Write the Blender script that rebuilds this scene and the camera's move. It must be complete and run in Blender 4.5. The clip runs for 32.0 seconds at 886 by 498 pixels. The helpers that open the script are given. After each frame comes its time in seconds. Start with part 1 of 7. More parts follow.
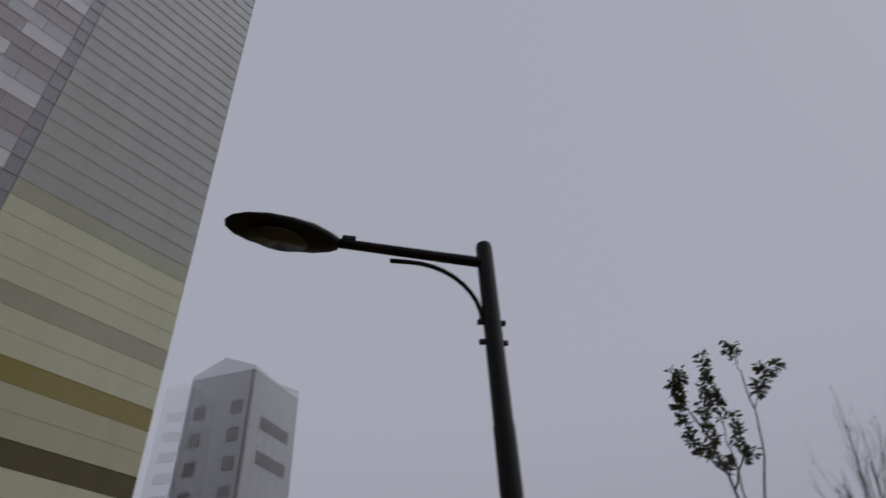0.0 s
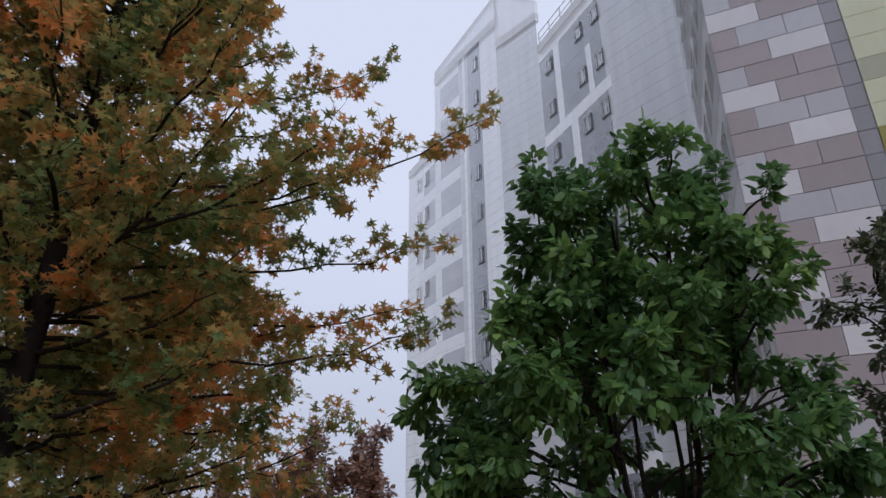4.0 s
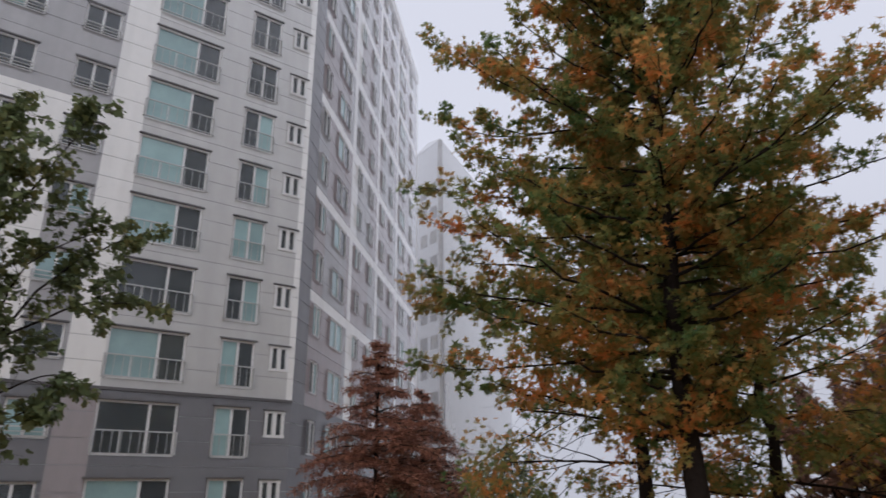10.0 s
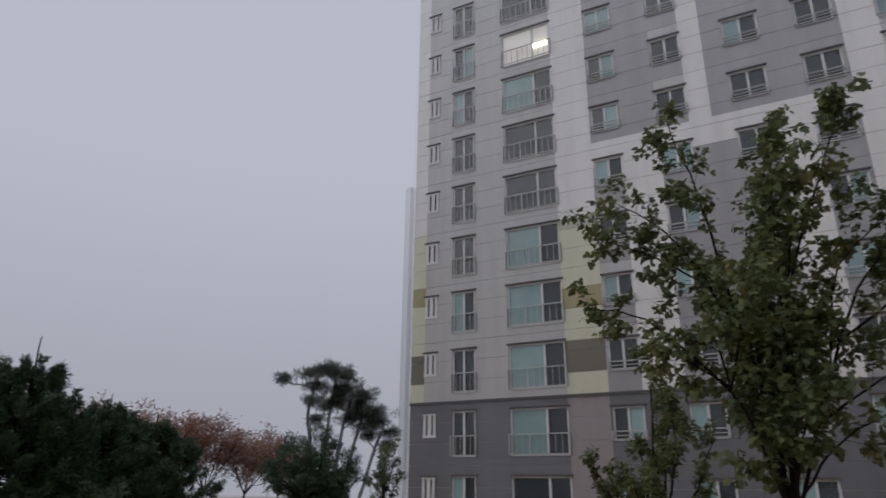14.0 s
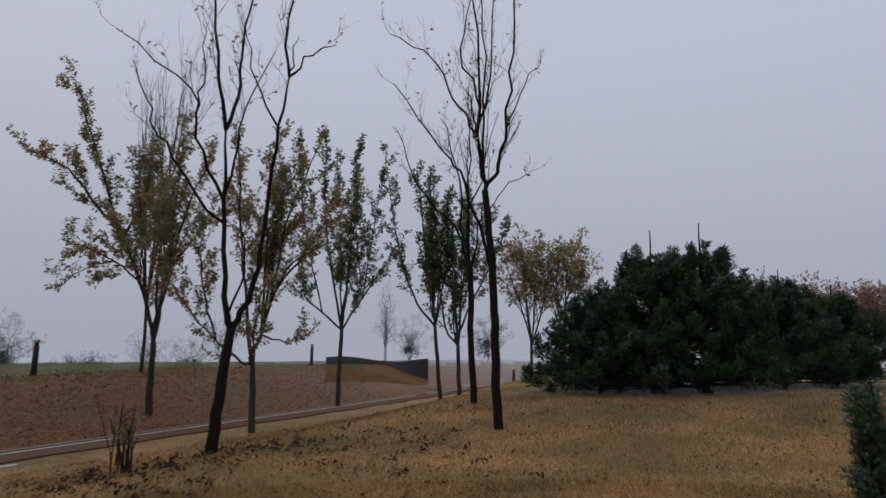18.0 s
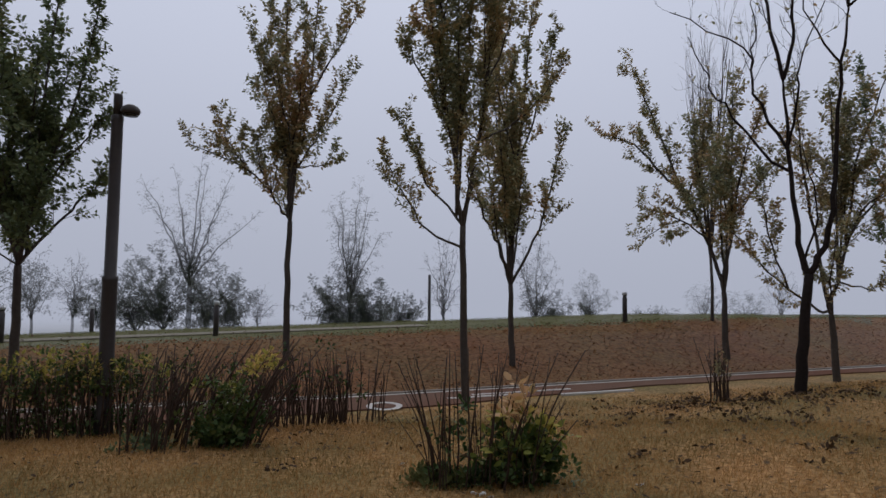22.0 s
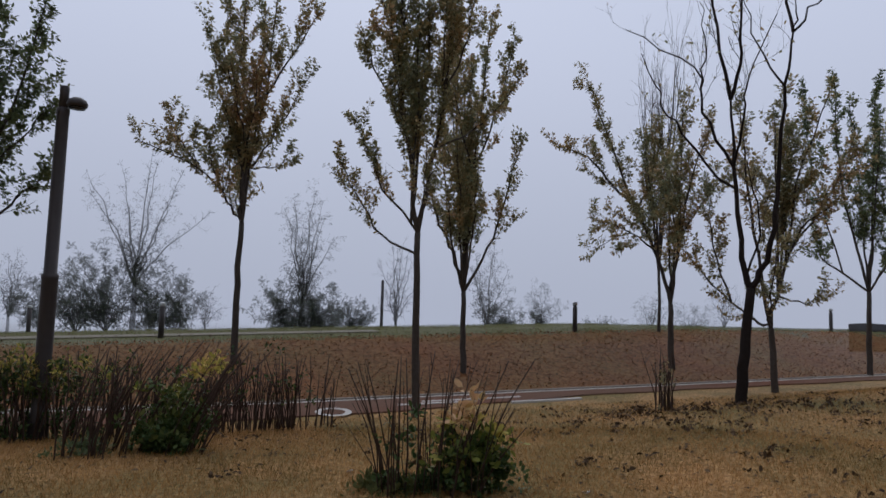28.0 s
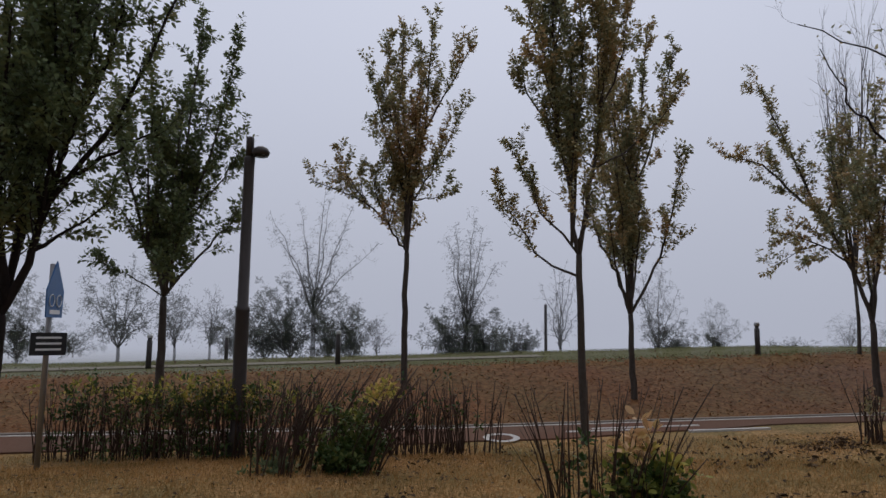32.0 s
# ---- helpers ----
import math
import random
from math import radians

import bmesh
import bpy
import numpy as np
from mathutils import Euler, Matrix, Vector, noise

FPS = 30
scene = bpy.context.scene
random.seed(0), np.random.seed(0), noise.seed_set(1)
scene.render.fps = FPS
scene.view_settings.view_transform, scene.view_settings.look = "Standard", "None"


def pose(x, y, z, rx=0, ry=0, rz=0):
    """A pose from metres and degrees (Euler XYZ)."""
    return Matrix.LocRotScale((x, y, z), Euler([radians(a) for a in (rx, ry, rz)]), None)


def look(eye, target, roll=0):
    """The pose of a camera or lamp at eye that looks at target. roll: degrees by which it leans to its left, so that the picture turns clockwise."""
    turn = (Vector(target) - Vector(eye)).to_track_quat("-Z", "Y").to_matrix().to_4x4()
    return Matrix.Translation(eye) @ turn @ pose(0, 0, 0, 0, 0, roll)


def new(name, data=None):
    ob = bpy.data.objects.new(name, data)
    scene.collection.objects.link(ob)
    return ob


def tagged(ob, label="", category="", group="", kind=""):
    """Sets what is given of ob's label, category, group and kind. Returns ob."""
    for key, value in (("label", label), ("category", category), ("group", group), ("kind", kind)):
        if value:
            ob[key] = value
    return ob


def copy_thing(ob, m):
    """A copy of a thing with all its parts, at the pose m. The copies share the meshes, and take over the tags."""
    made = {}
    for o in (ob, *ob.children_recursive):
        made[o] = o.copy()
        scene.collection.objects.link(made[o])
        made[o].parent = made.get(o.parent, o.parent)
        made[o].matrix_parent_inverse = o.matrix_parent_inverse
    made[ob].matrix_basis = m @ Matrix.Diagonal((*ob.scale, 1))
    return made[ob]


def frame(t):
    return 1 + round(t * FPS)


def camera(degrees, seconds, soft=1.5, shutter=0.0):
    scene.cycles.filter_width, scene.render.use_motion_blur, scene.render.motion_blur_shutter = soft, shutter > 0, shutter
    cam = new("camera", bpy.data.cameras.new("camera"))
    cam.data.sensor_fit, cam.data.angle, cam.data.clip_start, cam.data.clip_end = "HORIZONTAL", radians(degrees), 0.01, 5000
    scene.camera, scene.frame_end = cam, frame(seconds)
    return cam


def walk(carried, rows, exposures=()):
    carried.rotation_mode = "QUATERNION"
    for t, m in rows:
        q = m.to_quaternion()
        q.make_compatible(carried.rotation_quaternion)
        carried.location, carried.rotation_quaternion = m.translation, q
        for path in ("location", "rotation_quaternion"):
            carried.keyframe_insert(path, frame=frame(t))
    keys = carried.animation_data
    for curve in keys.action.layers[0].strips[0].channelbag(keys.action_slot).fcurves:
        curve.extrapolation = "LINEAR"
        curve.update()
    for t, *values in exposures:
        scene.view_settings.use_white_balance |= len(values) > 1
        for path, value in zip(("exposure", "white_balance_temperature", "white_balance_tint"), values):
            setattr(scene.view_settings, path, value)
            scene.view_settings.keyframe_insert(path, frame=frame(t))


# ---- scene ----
# ---- camera ----
# seconds, eye x y z, bearing (degrees, anticlockwise from +y), tilt, roll
PATH = [
    (0.0, -0.40, -0.94, 2.13, -292.11, 39.79, -3.55),
    (0.5, -0.59, -1.03, 2.13, -278.16, 37.85, -3.68),
    (1.0, -0.68, -1.04, 2.17, -259.87, 34.34, -3.20),
    (1.5, -0.68, -1.05, 2.13, -238.90, 30.70, -0.70),
    (2.0, -0.68, -1.05, 2.13, -226.09, 27.42, -0.98),
    (2.5, -0.68, -1.05, 2.13, -215.96, 25.06, -0.25),
    (3.0, -0.68, -1.05, 2.13, -213.44, 25.27, -0.17),
    (3.5, -0.93, -1.43, 2.32, -213.52, 24.58, -0.68),
    (5.5, -1.47, -2.26, 2.75, -213.31, 22.80, -0.36),
    (6.0, -1.32, -2.04, 2.63, -212.67, 22.65, -0.27),
    (6.5, -0.98, -1.51, 2.36, -211.31, 22.72, -0.32),
    (7.0, -0.63, -0.96, 2.09, -205.15, 26.94, 0.48),
    (7.5, -0.19, -0.29, 1.75, -203.38, 30.46, 0.49),
    (8.0, 0.00, 0.00, 1.60, -200.59, 32.31, 1.13),
    (8.5, 0.00, 0.00, 1.60, -196.46, 29.00, 0.69),
    (9.0, 0.00, 0.00, 1.60, -187.26, 23.48, -0.32),
    (9.5, 0.00, 0.00, 1.60, -179.70, 21.76, -0.55),
    (10.0, 0.00, 0.00, 1.60, -170.47, 20.11, -0.64),
    (10.5, 0.00, 0.00, 1.60, -162.48, 19.53, -0.21),
    (11.0, 0.00, 0.00, 1.60, -156.51, 18.73, -0.69),
    (11.5, 0.00, 0.00, 1.60, -150.01, 18.81, -0.42),
    (12.0, 0.00, 0.00, 1.60, -144.19, 19.21, -0.98),
    (12.5, 0.00, 0.00, 1.60, -134.26, 19.60, -1.36),
    (13.0, 0.00, 0.00, 1.60, -124.93, 19.46, -0.91),
    (13.5, 0.00, 0.00, 1.60, -114.25, 19.74, 0.26),
    (14.0, 0.00, 0.00, 1.60, -105.33, 19.93, 0.62),
    (14.5, 0.00, 0.00, 1.60, -98.36, 19.52, 0.47),
    (15.0, 0.00, 0.00, 1.60, -90.12, 19.26, 1.14),
    (15.5, 0.00, 0.00, 1.60, -77.02, 19.16, 1.06),
    (17.5, 1.82, 1.23, 1.93, -58.99, 14.22, 0.02),
    (18.0, 0.91, 0.62, 1.77, -54.09, 8.73, 0.90),
    (18.5, 0.00, 0.00, 1.60, -53.24, 8.83, 0.36),
    (19.0, 0.00, 0.00, 1.60, -49.10, 8.22, 0.27),
    (19.5, 0.00, 0.00, 1.60, -41.03, 7.25, -0.38),
    (20.0, 0.00, 0.00, 1.60, -34.31, 6.37, -0.29),
    (20.5, 0.00, 0.00, 1.60, -27.89, 5.84, -0.36),
    (21.0, 0.00, 0.00, 1.60, -20.55, 5.62, -0.33),
    (21.5, 0.00, 0.00, 1.60, -13.46, 5.20, 0.11),
    (22.0, 0.00, 0.00, 1.60, -9.83, 4.54, 0.39),
    (22.5, 0.00, 0.00, 1.60, -8.97, 4.03, 0.83),
    (23.0, 0.00, 0.00, 1.60, -9.49, 3.68, 1.24),
    (23.5, 0.00, 0.00, 1.60, -9.53, 4.43, 1.37),
    (24.0, 0.00, 0.00, 1.60, -9.68, 4.62, 1.43),
    (24.5, 0.00, 0.00, 1.60, -9.85, 5.45, 1.47),
    (25.0, 0.00, 0.00, 1.60, -10.87, 5.08, 1.39),
    (25.5, 0.00, 0.00, 1.60, -11.67, 1.18, 1.21),
    (27.5, 0.00, 0.00, 1.60, -13.79, 0.76, 1.29),
    (28.0, 0.00, 0.00, 1.60, -13.74, 5.15, 1.54),
    (28.5, 0.00, 0.00, 1.60, -13.71, 6.74, 1.76),
    (29.0, 0.00, 0.00, 1.60, -13.42, 6.98, 1.82),
    (29.5, 0.00, 0.00, 1.60, -13.18, 7.09, 1.90),
    (30.0, 0.00, 0.00, 1.60, -8.14, 7.04, 1.76),
    (30.5, 0.00, 0.00, 1.60, 0.50, 6.78, 1.46),
    (31.0, 0.00, 0.00, 1.60, -0.18, 6.78, 1.03),
    (31.5, 0.00, 0.00, 1.60, -0.05, 6.81, 0.62),
    (32.0, 0.00, 0.00, 1.60, -0.00, 6.99, 0.59),
]


def aim(x, y, z, bearing, tilt, roll):
    return pose(x, y, z, 90 + tilt, 0, bearing) @ pose(0, 0, 0, 0, 0, roll)


# seconds, stops, white balance
EXPOSURES = [(0.0, -0.6, 6650, 10), (1.0, -0.35, 6900, 10), (1.5, -0.05, 6900, 10), (2.0, 0.1, 6850, 10), (3.0, 0.27, 6100, 10), (3.5, 0.3, 6150, 10), (6.0, 0.52, 6250, 10), (6.5, 0.52, 6350, 10),
             (7.0, 0.52, 6500, 10), (7.5, 0.2, 6500, 10), (8.0, 0.0, 6350, 10), (8.5, 0.05, 6500, 10), (9.0, 0.17, 6550, 10), (10.0, 0.32, 6700, 10), (11.0, 0.5, 6600, 10), (12.0, 0.52, 6450, 10),
             (13.0, 0.05, 6650, 10), (14.0, -0.22, 6700, 10), (15.0, -0.26, 6700, 10), (17.5, -0.14, 6550, 10), (19.0, -0.12, 6400, 10), (22.0, 0.04, 6350, 10), (25.0, 0.07, 6400, 10), (28.0, 0.08, 6150, 10),
             (29.0, 0.07, 6300, 10), (32.0, 0.07, 6450, 10)]
cam = camera(66.8, 32.0, soft=1.5, shutter=0.25)
walk(cam, [(t, aim(*row)) for t, *row in PATH], EXPOSURES)

# ---- light: a thick white morning mist ----
world = bpy.data.worlds.new("mist_sky")
scene.world = world
world.use_nodes = True
wn, wl = world.node_tree.nodes, world.node_tree.links
sky = wn.new("ShaderNodeTexSky")
sky.sky_type, sky.sun_disc = "NISHITA", False
sky.sun_elevation, sky.sun_rotation = radians(45), radians(5)
sky.air_density, sky.dust_density = 1.0, 6.0
grey = wn.new("ShaderNodeHueSaturation")
grey.inputs["Saturation"].default_value = 0.25
wl.new(sky.outputs[0], grey.inputs["Color"])
thin = wn.new("ShaderNodeVectorMath")
thin.operation = "SCALE"
thin.inputs["Scale"].default_value = 0.012
wl.new(grey.outputs[0], thin.inputs[0])
veil = wn.new("ShaderNodeMix")
veil.data_type = "RGBA"
veil.inputs["Factor"].default_value = 0.9
veil.inputs["B"].default_value = (0.42, 0.443, 0.53, 1)
wl.new(thin.outputs[0], veil.inputs["A"])
# the mist is a little darker towards the horizon
place = wn.new("ShaderNodeTexCoord")
parts = wn.new("ShaderNodeSeparateXYZ")
wl.new(place.outputs["Generated"], parts.inputs[0])
rise = wn.new("ShaderNodeMapRange")
rise.interpolation_type = "SMOOTHSTEP"
rise.inputs["From Min"].default_value, rise.inputs["From Max"].default_value = -0.02, 0.5
rise.inputs["To Min"].default_value, rise.inputs["To Max"].default_value = 0.74, 1.0
wl.new(parts.outputs["Z"], rise.inputs["Value"])
dense = wn.new("ShaderNodeVectorMath")
dense.operation = "SCALE"
wl.new(veil.outputs["Result"], dense.inputs[0])
wl.new(rise.outputs[0], dense.inputs["Scale"])
wl.new(dense.outputs[0], wn["Background"].inputs["Color"])
wn["Background"].inputs["Strength"].default_value = 1.42
sun = new("sun", bpy.data.lights.new("sun", "SUN"))
sun.data.energy, sun.data.angle, sun.data.color = 0.92, radians(70), (1.0, 0.97, 0.94)
sun.matrix_world = look((4, 42, 42), (0, 0, 0))

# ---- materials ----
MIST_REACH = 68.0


def node(nt, kind, **values):
    n = nt.nodes.new(kind)
    for key, value in values.items():
        n.inputs[key].default_value = value
    return n


def material(name, color, rough=0.7, metal=0.0, scale=6.0, vary=0.15, bump=0.0, bump_scale=60.0, second=None, mix=0.5,
             island=None, layers=1, stain=0.0, spec=0.3, translucent=0.0, per_object=0.0, patch=0.0, contrast=0.5, clump_scale=0.8, clumped=0.45):
    """A rough surface with grain at two scales. island: colours picked at random for each loose piece.
    layers: how strongly the haze in the material thins it, set for each: under 1 stays clearer, 14 all but clears what
    lies behind other walls."""
    m = bpy.data.materials.new(name)
    m.use_nodes = True
    nt = m.node_tree
    lk = nt.links
    shader = nt.nodes["Principled BSDF"]
    shader.inputs["Roughness"].default_value = rough
    shader.inputs["Metallic"].default_value = metal
    shader.inputs["Specular IOR Level"].default_value = spec
    coord = node(nt, "ShaderNodeNewGeometry")
    fine = node(nt, "ShaderNodeTexNoise", Scale=scale, Detail=6.0, Roughness=0.6)
    wide = node(nt, "ShaderNodeTexNoise", Scale=patch or scale * 0.11, Detail=5.0 if patch else 3.0)
    for tex in (fine, wide):
        lk.new(coord.outputs["Position"], tex.inputs["Vector"])
    base = node(nt, "ShaderNodeMix")
    base.data_type = "RGBA"
    base.inputs["A"].default_value = (*color, 1)
    base.inputs["B"].default_value = (*(second or color), 1)
    step = node(nt, "ShaderNodeMapRange", **{"From Min": mix - 0.18, "From Max": mix + 0.18})
    lk.new(wide.outputs["Fac"], step.inputs["Value"])
    lk.new(step.outputs[0], base.inputs["Factor"])
    out = base.outputs["Result"]
    if island:
        ramp = nt.nodes.new("ShaderNodeValToRGB")
        ramp.color_ramp.interpolation = "LINEAR"
        while len(ramp.color_ramp.elements) < len(island):
            ramp.color_ramp.elements.new(0.5)
        for i, (e, c) in enumerate(zip(ramp.color_ramp.elements, island)):
            e.position, e.color = i / max(1, len(island) - 1), (*c, 1)
        mixed = node(nt, "ShaderNodeMath")
        mixed.operation = "MULTIPLY_ADD"
        mixed.inputs[1].default_value = 1 - clumped
        clump = node(nt, "ShaderNodeTexNoise", Scale=clump_scale, Detail=2.0)
        lk.new(coord.outputs["Position"], clump.inputs["Vector"])
        spread = node(nt, "ShaderNodeMapRange", **{"From Min": 0.32, "From Max": 0.68, "To Max": clumped})
        lk.new(clump.outputs["Fac"], spread.inputs["Value"])
        lk.new(coord.outputs["Random Per Island"], mixed.inputs[0])
        lk.new(spread.outputs[0], mixed.inputs[2])
        lk.new(mixed.outputs[0], ramp.inputs[0])
        out = ramp.outputs[0]
    light = node(nt, "ShaderNodeMapRange", **{"From Min": 0.5 - contrast, "From Max": 0.5 + contrast, "To Min": 1 - vary, "To Max": 1 + vary})
    lk.new(fine.outputs["Fac"], light.inputs["Value"])
    value = light.outputs[0]
    if per_object:
        info = nt.nodes.new("ShaderNodeObjectInfo")
        odd = node(nt, "ShaderNodeMapRange", **{"To Min": 1 - per_object, "To Max": 1 + per_object})
        lk.new(info.outputs["Random"], odd.inputs["Value"])
        both = node(nt, "ShaderNodeMath")
        both.operation = "MULTIPLY"
        lk.new(value, both.inputs[0])
        lk.new(odd.outputs[0], both.inputs[1])
        value = both.outputs[0]
    if stain:
        streak = node(nt, "ShaderNodeTexNoise", Scale=1.0, Detail=5.0)
        stretch = node(nt, "ShaderNodeMapping")
        stretch.inputs["Scale"].default_value = (1.6, 1.6, 0.12)
        lk.new(coord.outputs["Position"], stretch.inputs["Vector"])
        lk.new(stretch.outputs[0], streak.inputs["Vector"])
        worn = node(nt, "ShaderNodeMapRange", **{"From Min": 0.35, "From Max": 0.7, "To Min": 1.0, "To Max": 1 - stain})
        lk.new(streak.outputs["Fac"], worn.inputs["Value"])
        both = node(nt, "ShaderNodeMath")
        both.operation = "MULTIPLY"
        lk.new(value, both.inputs[0])
        lk.new(worn.outputs[0], both.inputs[1])
        value = both.outputs[0]
    scaled = node(nt, "ShaderNodeVectorMath")
    scaled.operation = "SCALE"
    lk.new(out, scaled.inputs[0])
    lk.new(value, scaled.inputs["Scale"])
    lk.new(scaled.outputs[0], shader.inputs["Base Color"])
    if bump:
        relief = node(nt, "ShaderNodeTexNoise", Scale=bump_scale, Detail=5.0)
        lk.new(coord.outputs["Position"], relief.inputs["Vector"])
        bumped = node(nt, "ShaderNodeBump", Strength=bump, Distance=0.02)
        lk.new(relief.outputs["Fac"], bumped.inputs["Height"])
        lk.new(bumped.outputs[0], shader.inputs["Normal"])
    surface = shader.outputs[0]
    if translucent:
        glow = node(nt, "ShaderNodeBsdfTranslucent")
        lk.new(scaled.outputs[0], glow.inputs["Color"])
        through_leaf = node(nt, "ShaderNodeMixShader", Fac=translucent)
        lk.new(surface, through_leaf.inputs[1])
        lk.new(glow.outputs[0], through_leaf.inputs[2])
        surface = through_leaf.outputs[0]
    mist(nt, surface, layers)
    return m


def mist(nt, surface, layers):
    """Haze put into the surface itself: thin it with its distance from the middle of the clearing, as mist does, and
    more so high up: the sky shows through.
    """
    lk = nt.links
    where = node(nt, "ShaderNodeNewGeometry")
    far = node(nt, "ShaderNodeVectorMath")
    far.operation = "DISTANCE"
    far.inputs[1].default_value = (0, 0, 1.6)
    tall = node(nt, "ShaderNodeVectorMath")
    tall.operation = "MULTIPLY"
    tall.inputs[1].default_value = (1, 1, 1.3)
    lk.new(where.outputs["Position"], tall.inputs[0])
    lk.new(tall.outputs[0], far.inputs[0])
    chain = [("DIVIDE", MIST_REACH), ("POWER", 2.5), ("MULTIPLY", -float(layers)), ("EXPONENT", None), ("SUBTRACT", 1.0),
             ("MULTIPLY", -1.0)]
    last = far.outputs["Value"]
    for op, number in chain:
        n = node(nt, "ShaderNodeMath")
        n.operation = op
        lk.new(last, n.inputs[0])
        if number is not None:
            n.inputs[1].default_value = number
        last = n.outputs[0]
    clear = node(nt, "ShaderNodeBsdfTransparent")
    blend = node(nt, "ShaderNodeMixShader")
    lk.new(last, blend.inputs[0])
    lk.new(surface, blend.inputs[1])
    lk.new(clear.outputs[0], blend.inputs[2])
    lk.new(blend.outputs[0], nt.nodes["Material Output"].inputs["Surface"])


M = {}
# buildings
M["panel_white"] = material("white_panel", (0.74, 0.725, 0.7), 0.9, spec=0.04, layers=0.8, scale=3, vary=0.06, stain=0.1, per_object=0.03)
M["panel_light"] = material("light_grey_panel", (0.46, 0.45, 0.435), 0.9, spec=0.04, layers=0.8, scale=3, vary=0.06, stain=0.1, per_object=0.04)
M["panel_mid"] = material("mid_grey_panel", (0.31, 0.3, 0.3), 0.9, spec=0.04, layers=0.8, scale=3, vary=0.07, stain=0.12, per_object=0.04)
M["panel_dark"] = material("dark_grey_panel", (0.125, 0.12, 0.125), 0.9, spec=0.04, layers=0.8, scale=3, vary=0.08, stain=0.12, per_object=0.05)
# tower paints hold their own share of haze, apart from the block's
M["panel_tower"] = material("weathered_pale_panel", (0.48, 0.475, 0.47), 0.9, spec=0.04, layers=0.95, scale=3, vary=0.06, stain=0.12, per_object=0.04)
M["panel_top"] = material("pale_grey_end_panel", (0.4, 0.395, 0.365), 0.9, spec=0.04, scale=3, vary=0.05, stain=0.1, per_object=0.03)
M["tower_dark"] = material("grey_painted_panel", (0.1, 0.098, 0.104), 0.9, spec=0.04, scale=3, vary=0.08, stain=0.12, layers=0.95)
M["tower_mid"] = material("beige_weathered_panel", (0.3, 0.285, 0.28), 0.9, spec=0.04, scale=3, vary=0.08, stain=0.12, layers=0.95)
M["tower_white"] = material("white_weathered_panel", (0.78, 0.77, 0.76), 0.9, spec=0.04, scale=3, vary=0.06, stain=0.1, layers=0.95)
M["panel_strip"] = material("dark_grey_strip_panel", (0.29, 0.28, 0.3), 0.9, spec=0.04, scale=3, vary=0.06, stain=0.06, per_object=0.04)
# extra haze put into the tower's glass and frames through layers
M["tower_glass"] = material("haze_faded_window_glass", (0.15, 0.15, 0.16), 0.2, 0.0, vary=0.1, spec=0.4, layers=2.6)
M["tower_frame"] = material("haze_faded_window_frame", (0.55, 0.55, 0.55), 0.5, vary=0.05, layers=2.4)
M["panel_mauve"] = material("mauve_grey_panel", (0.29, 0.25, 0.25), 0.9, spec=0.04, layers=0.8, scale=3, vary=0.07, stain=0.1, per_object=0.05)
M["panel_pink"] = material("mauve_stone_panel", (0.37, 0.315, 0.325), 0.9, spec=0.04, scale=4, vary=0.06, stain=0.06, per_object=0.06)
M["panel_stone"] = material("pale_stone_panel", (0.64, 0.615, 0.635), 0.9, spec=0.04, scale=4, vary=0.06, stain=0.06, per_object=0.05)
M["panel_blue"] = material("grey_stone_panel", (0.47, 0.455, 0.485), 0.9, spec=0.04, scale=4, vary=0.06, stain=0.06, per_object=0.05)
M["panel_cream"] = material("cream_panel", (0.6, 0.595, 0.42), 0.9, spec=0.04, scale=3, vary=0.05, stain=0.08, per_object=0.03)
M["panel_sage"] = material("sage_panel", (0.42, 0.415, 0.31), 0.9, spec=0.04, scale=3, vary=0.05, stain=0.08, per_object=0.03)
M["panel_buff"] = material("buff_cream_panel", (0.53, 0.515, 0.345), 0.9, spec=0.04, scale=3, vary=0.05, stain=0.08, per_object=0.03)
M["panel_olive"] = material("olive_panel", (0.3, 0.255, 0.082), 0.9, spec=0.04, scale=3, vary=0.06, stain=0.08, per_object=0.03)
M["panel_khaki"] = material("dark_olive_panel", (0.105, 0.088, 0.036), 0.9, spec=0.04, scale=3, vary=0.06, stain=0.08, per_object=0.03)
# haze in these two cut to about half, so the far tower stays darker
M["far_mauve"] = material("thin_haze_mauve_panel", (0.2, 0.185, 0.19), 0.9, spec=0.04, scale=0.6, vary=0.3, stain=0.12, layers=0.55)
M["far_pale"] = material("thin_haze_pale_panel", (0.36, 0.355, 0.345), 0.9, spec=0.04, scale=3, vary=0.06, stain=0.1, layers=0.55)
# room shade put into the colour; layers leaves the box all but clear
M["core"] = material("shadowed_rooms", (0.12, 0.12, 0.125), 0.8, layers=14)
M["backing"] = material("wall_backing", (0.3, 0.3, 0.3), 0.8, layers=14)
M["sealant"] = material("grey_joint_sealant", (0.27, 0.27, 0.27), 0.8)
M["frame_white"] = material("white_window_frame", (0.72, 0.72, 0.72), 0.4, scale=8, vary=0.04)
M["rail"] = material("grey_railing_paint", (0.48, 0.48, 0.48), 0.4, 0.2)
M["glass_dark"] = material("dark_window_glass", (0.05, 0.06, 0.065), 0.08, 0.0, vary=0.1, spec=0.6)
M["glass_teal"] = material("teal_curtained_glass", (0.3, 0.45, 0.455), 0.12, 0.0, scale=1.2, vary=0.25, spec=0.6, per_object=0.15)
# glass colour lightened to stand for haze over distant windows
M["glass_pale"] = material("haze_paled_glass", (0.22, 0.225, 0.24), 0.15, 0.0, vary=0.1, spec=0.5)
M["concrete"] = material("roof_concrete", (0.35, 0.35, 0.35), 0.9)
M["glyph"] = material("grey_number_paint", (0.12, 0.12, 0.125), 0.7, layers=1)
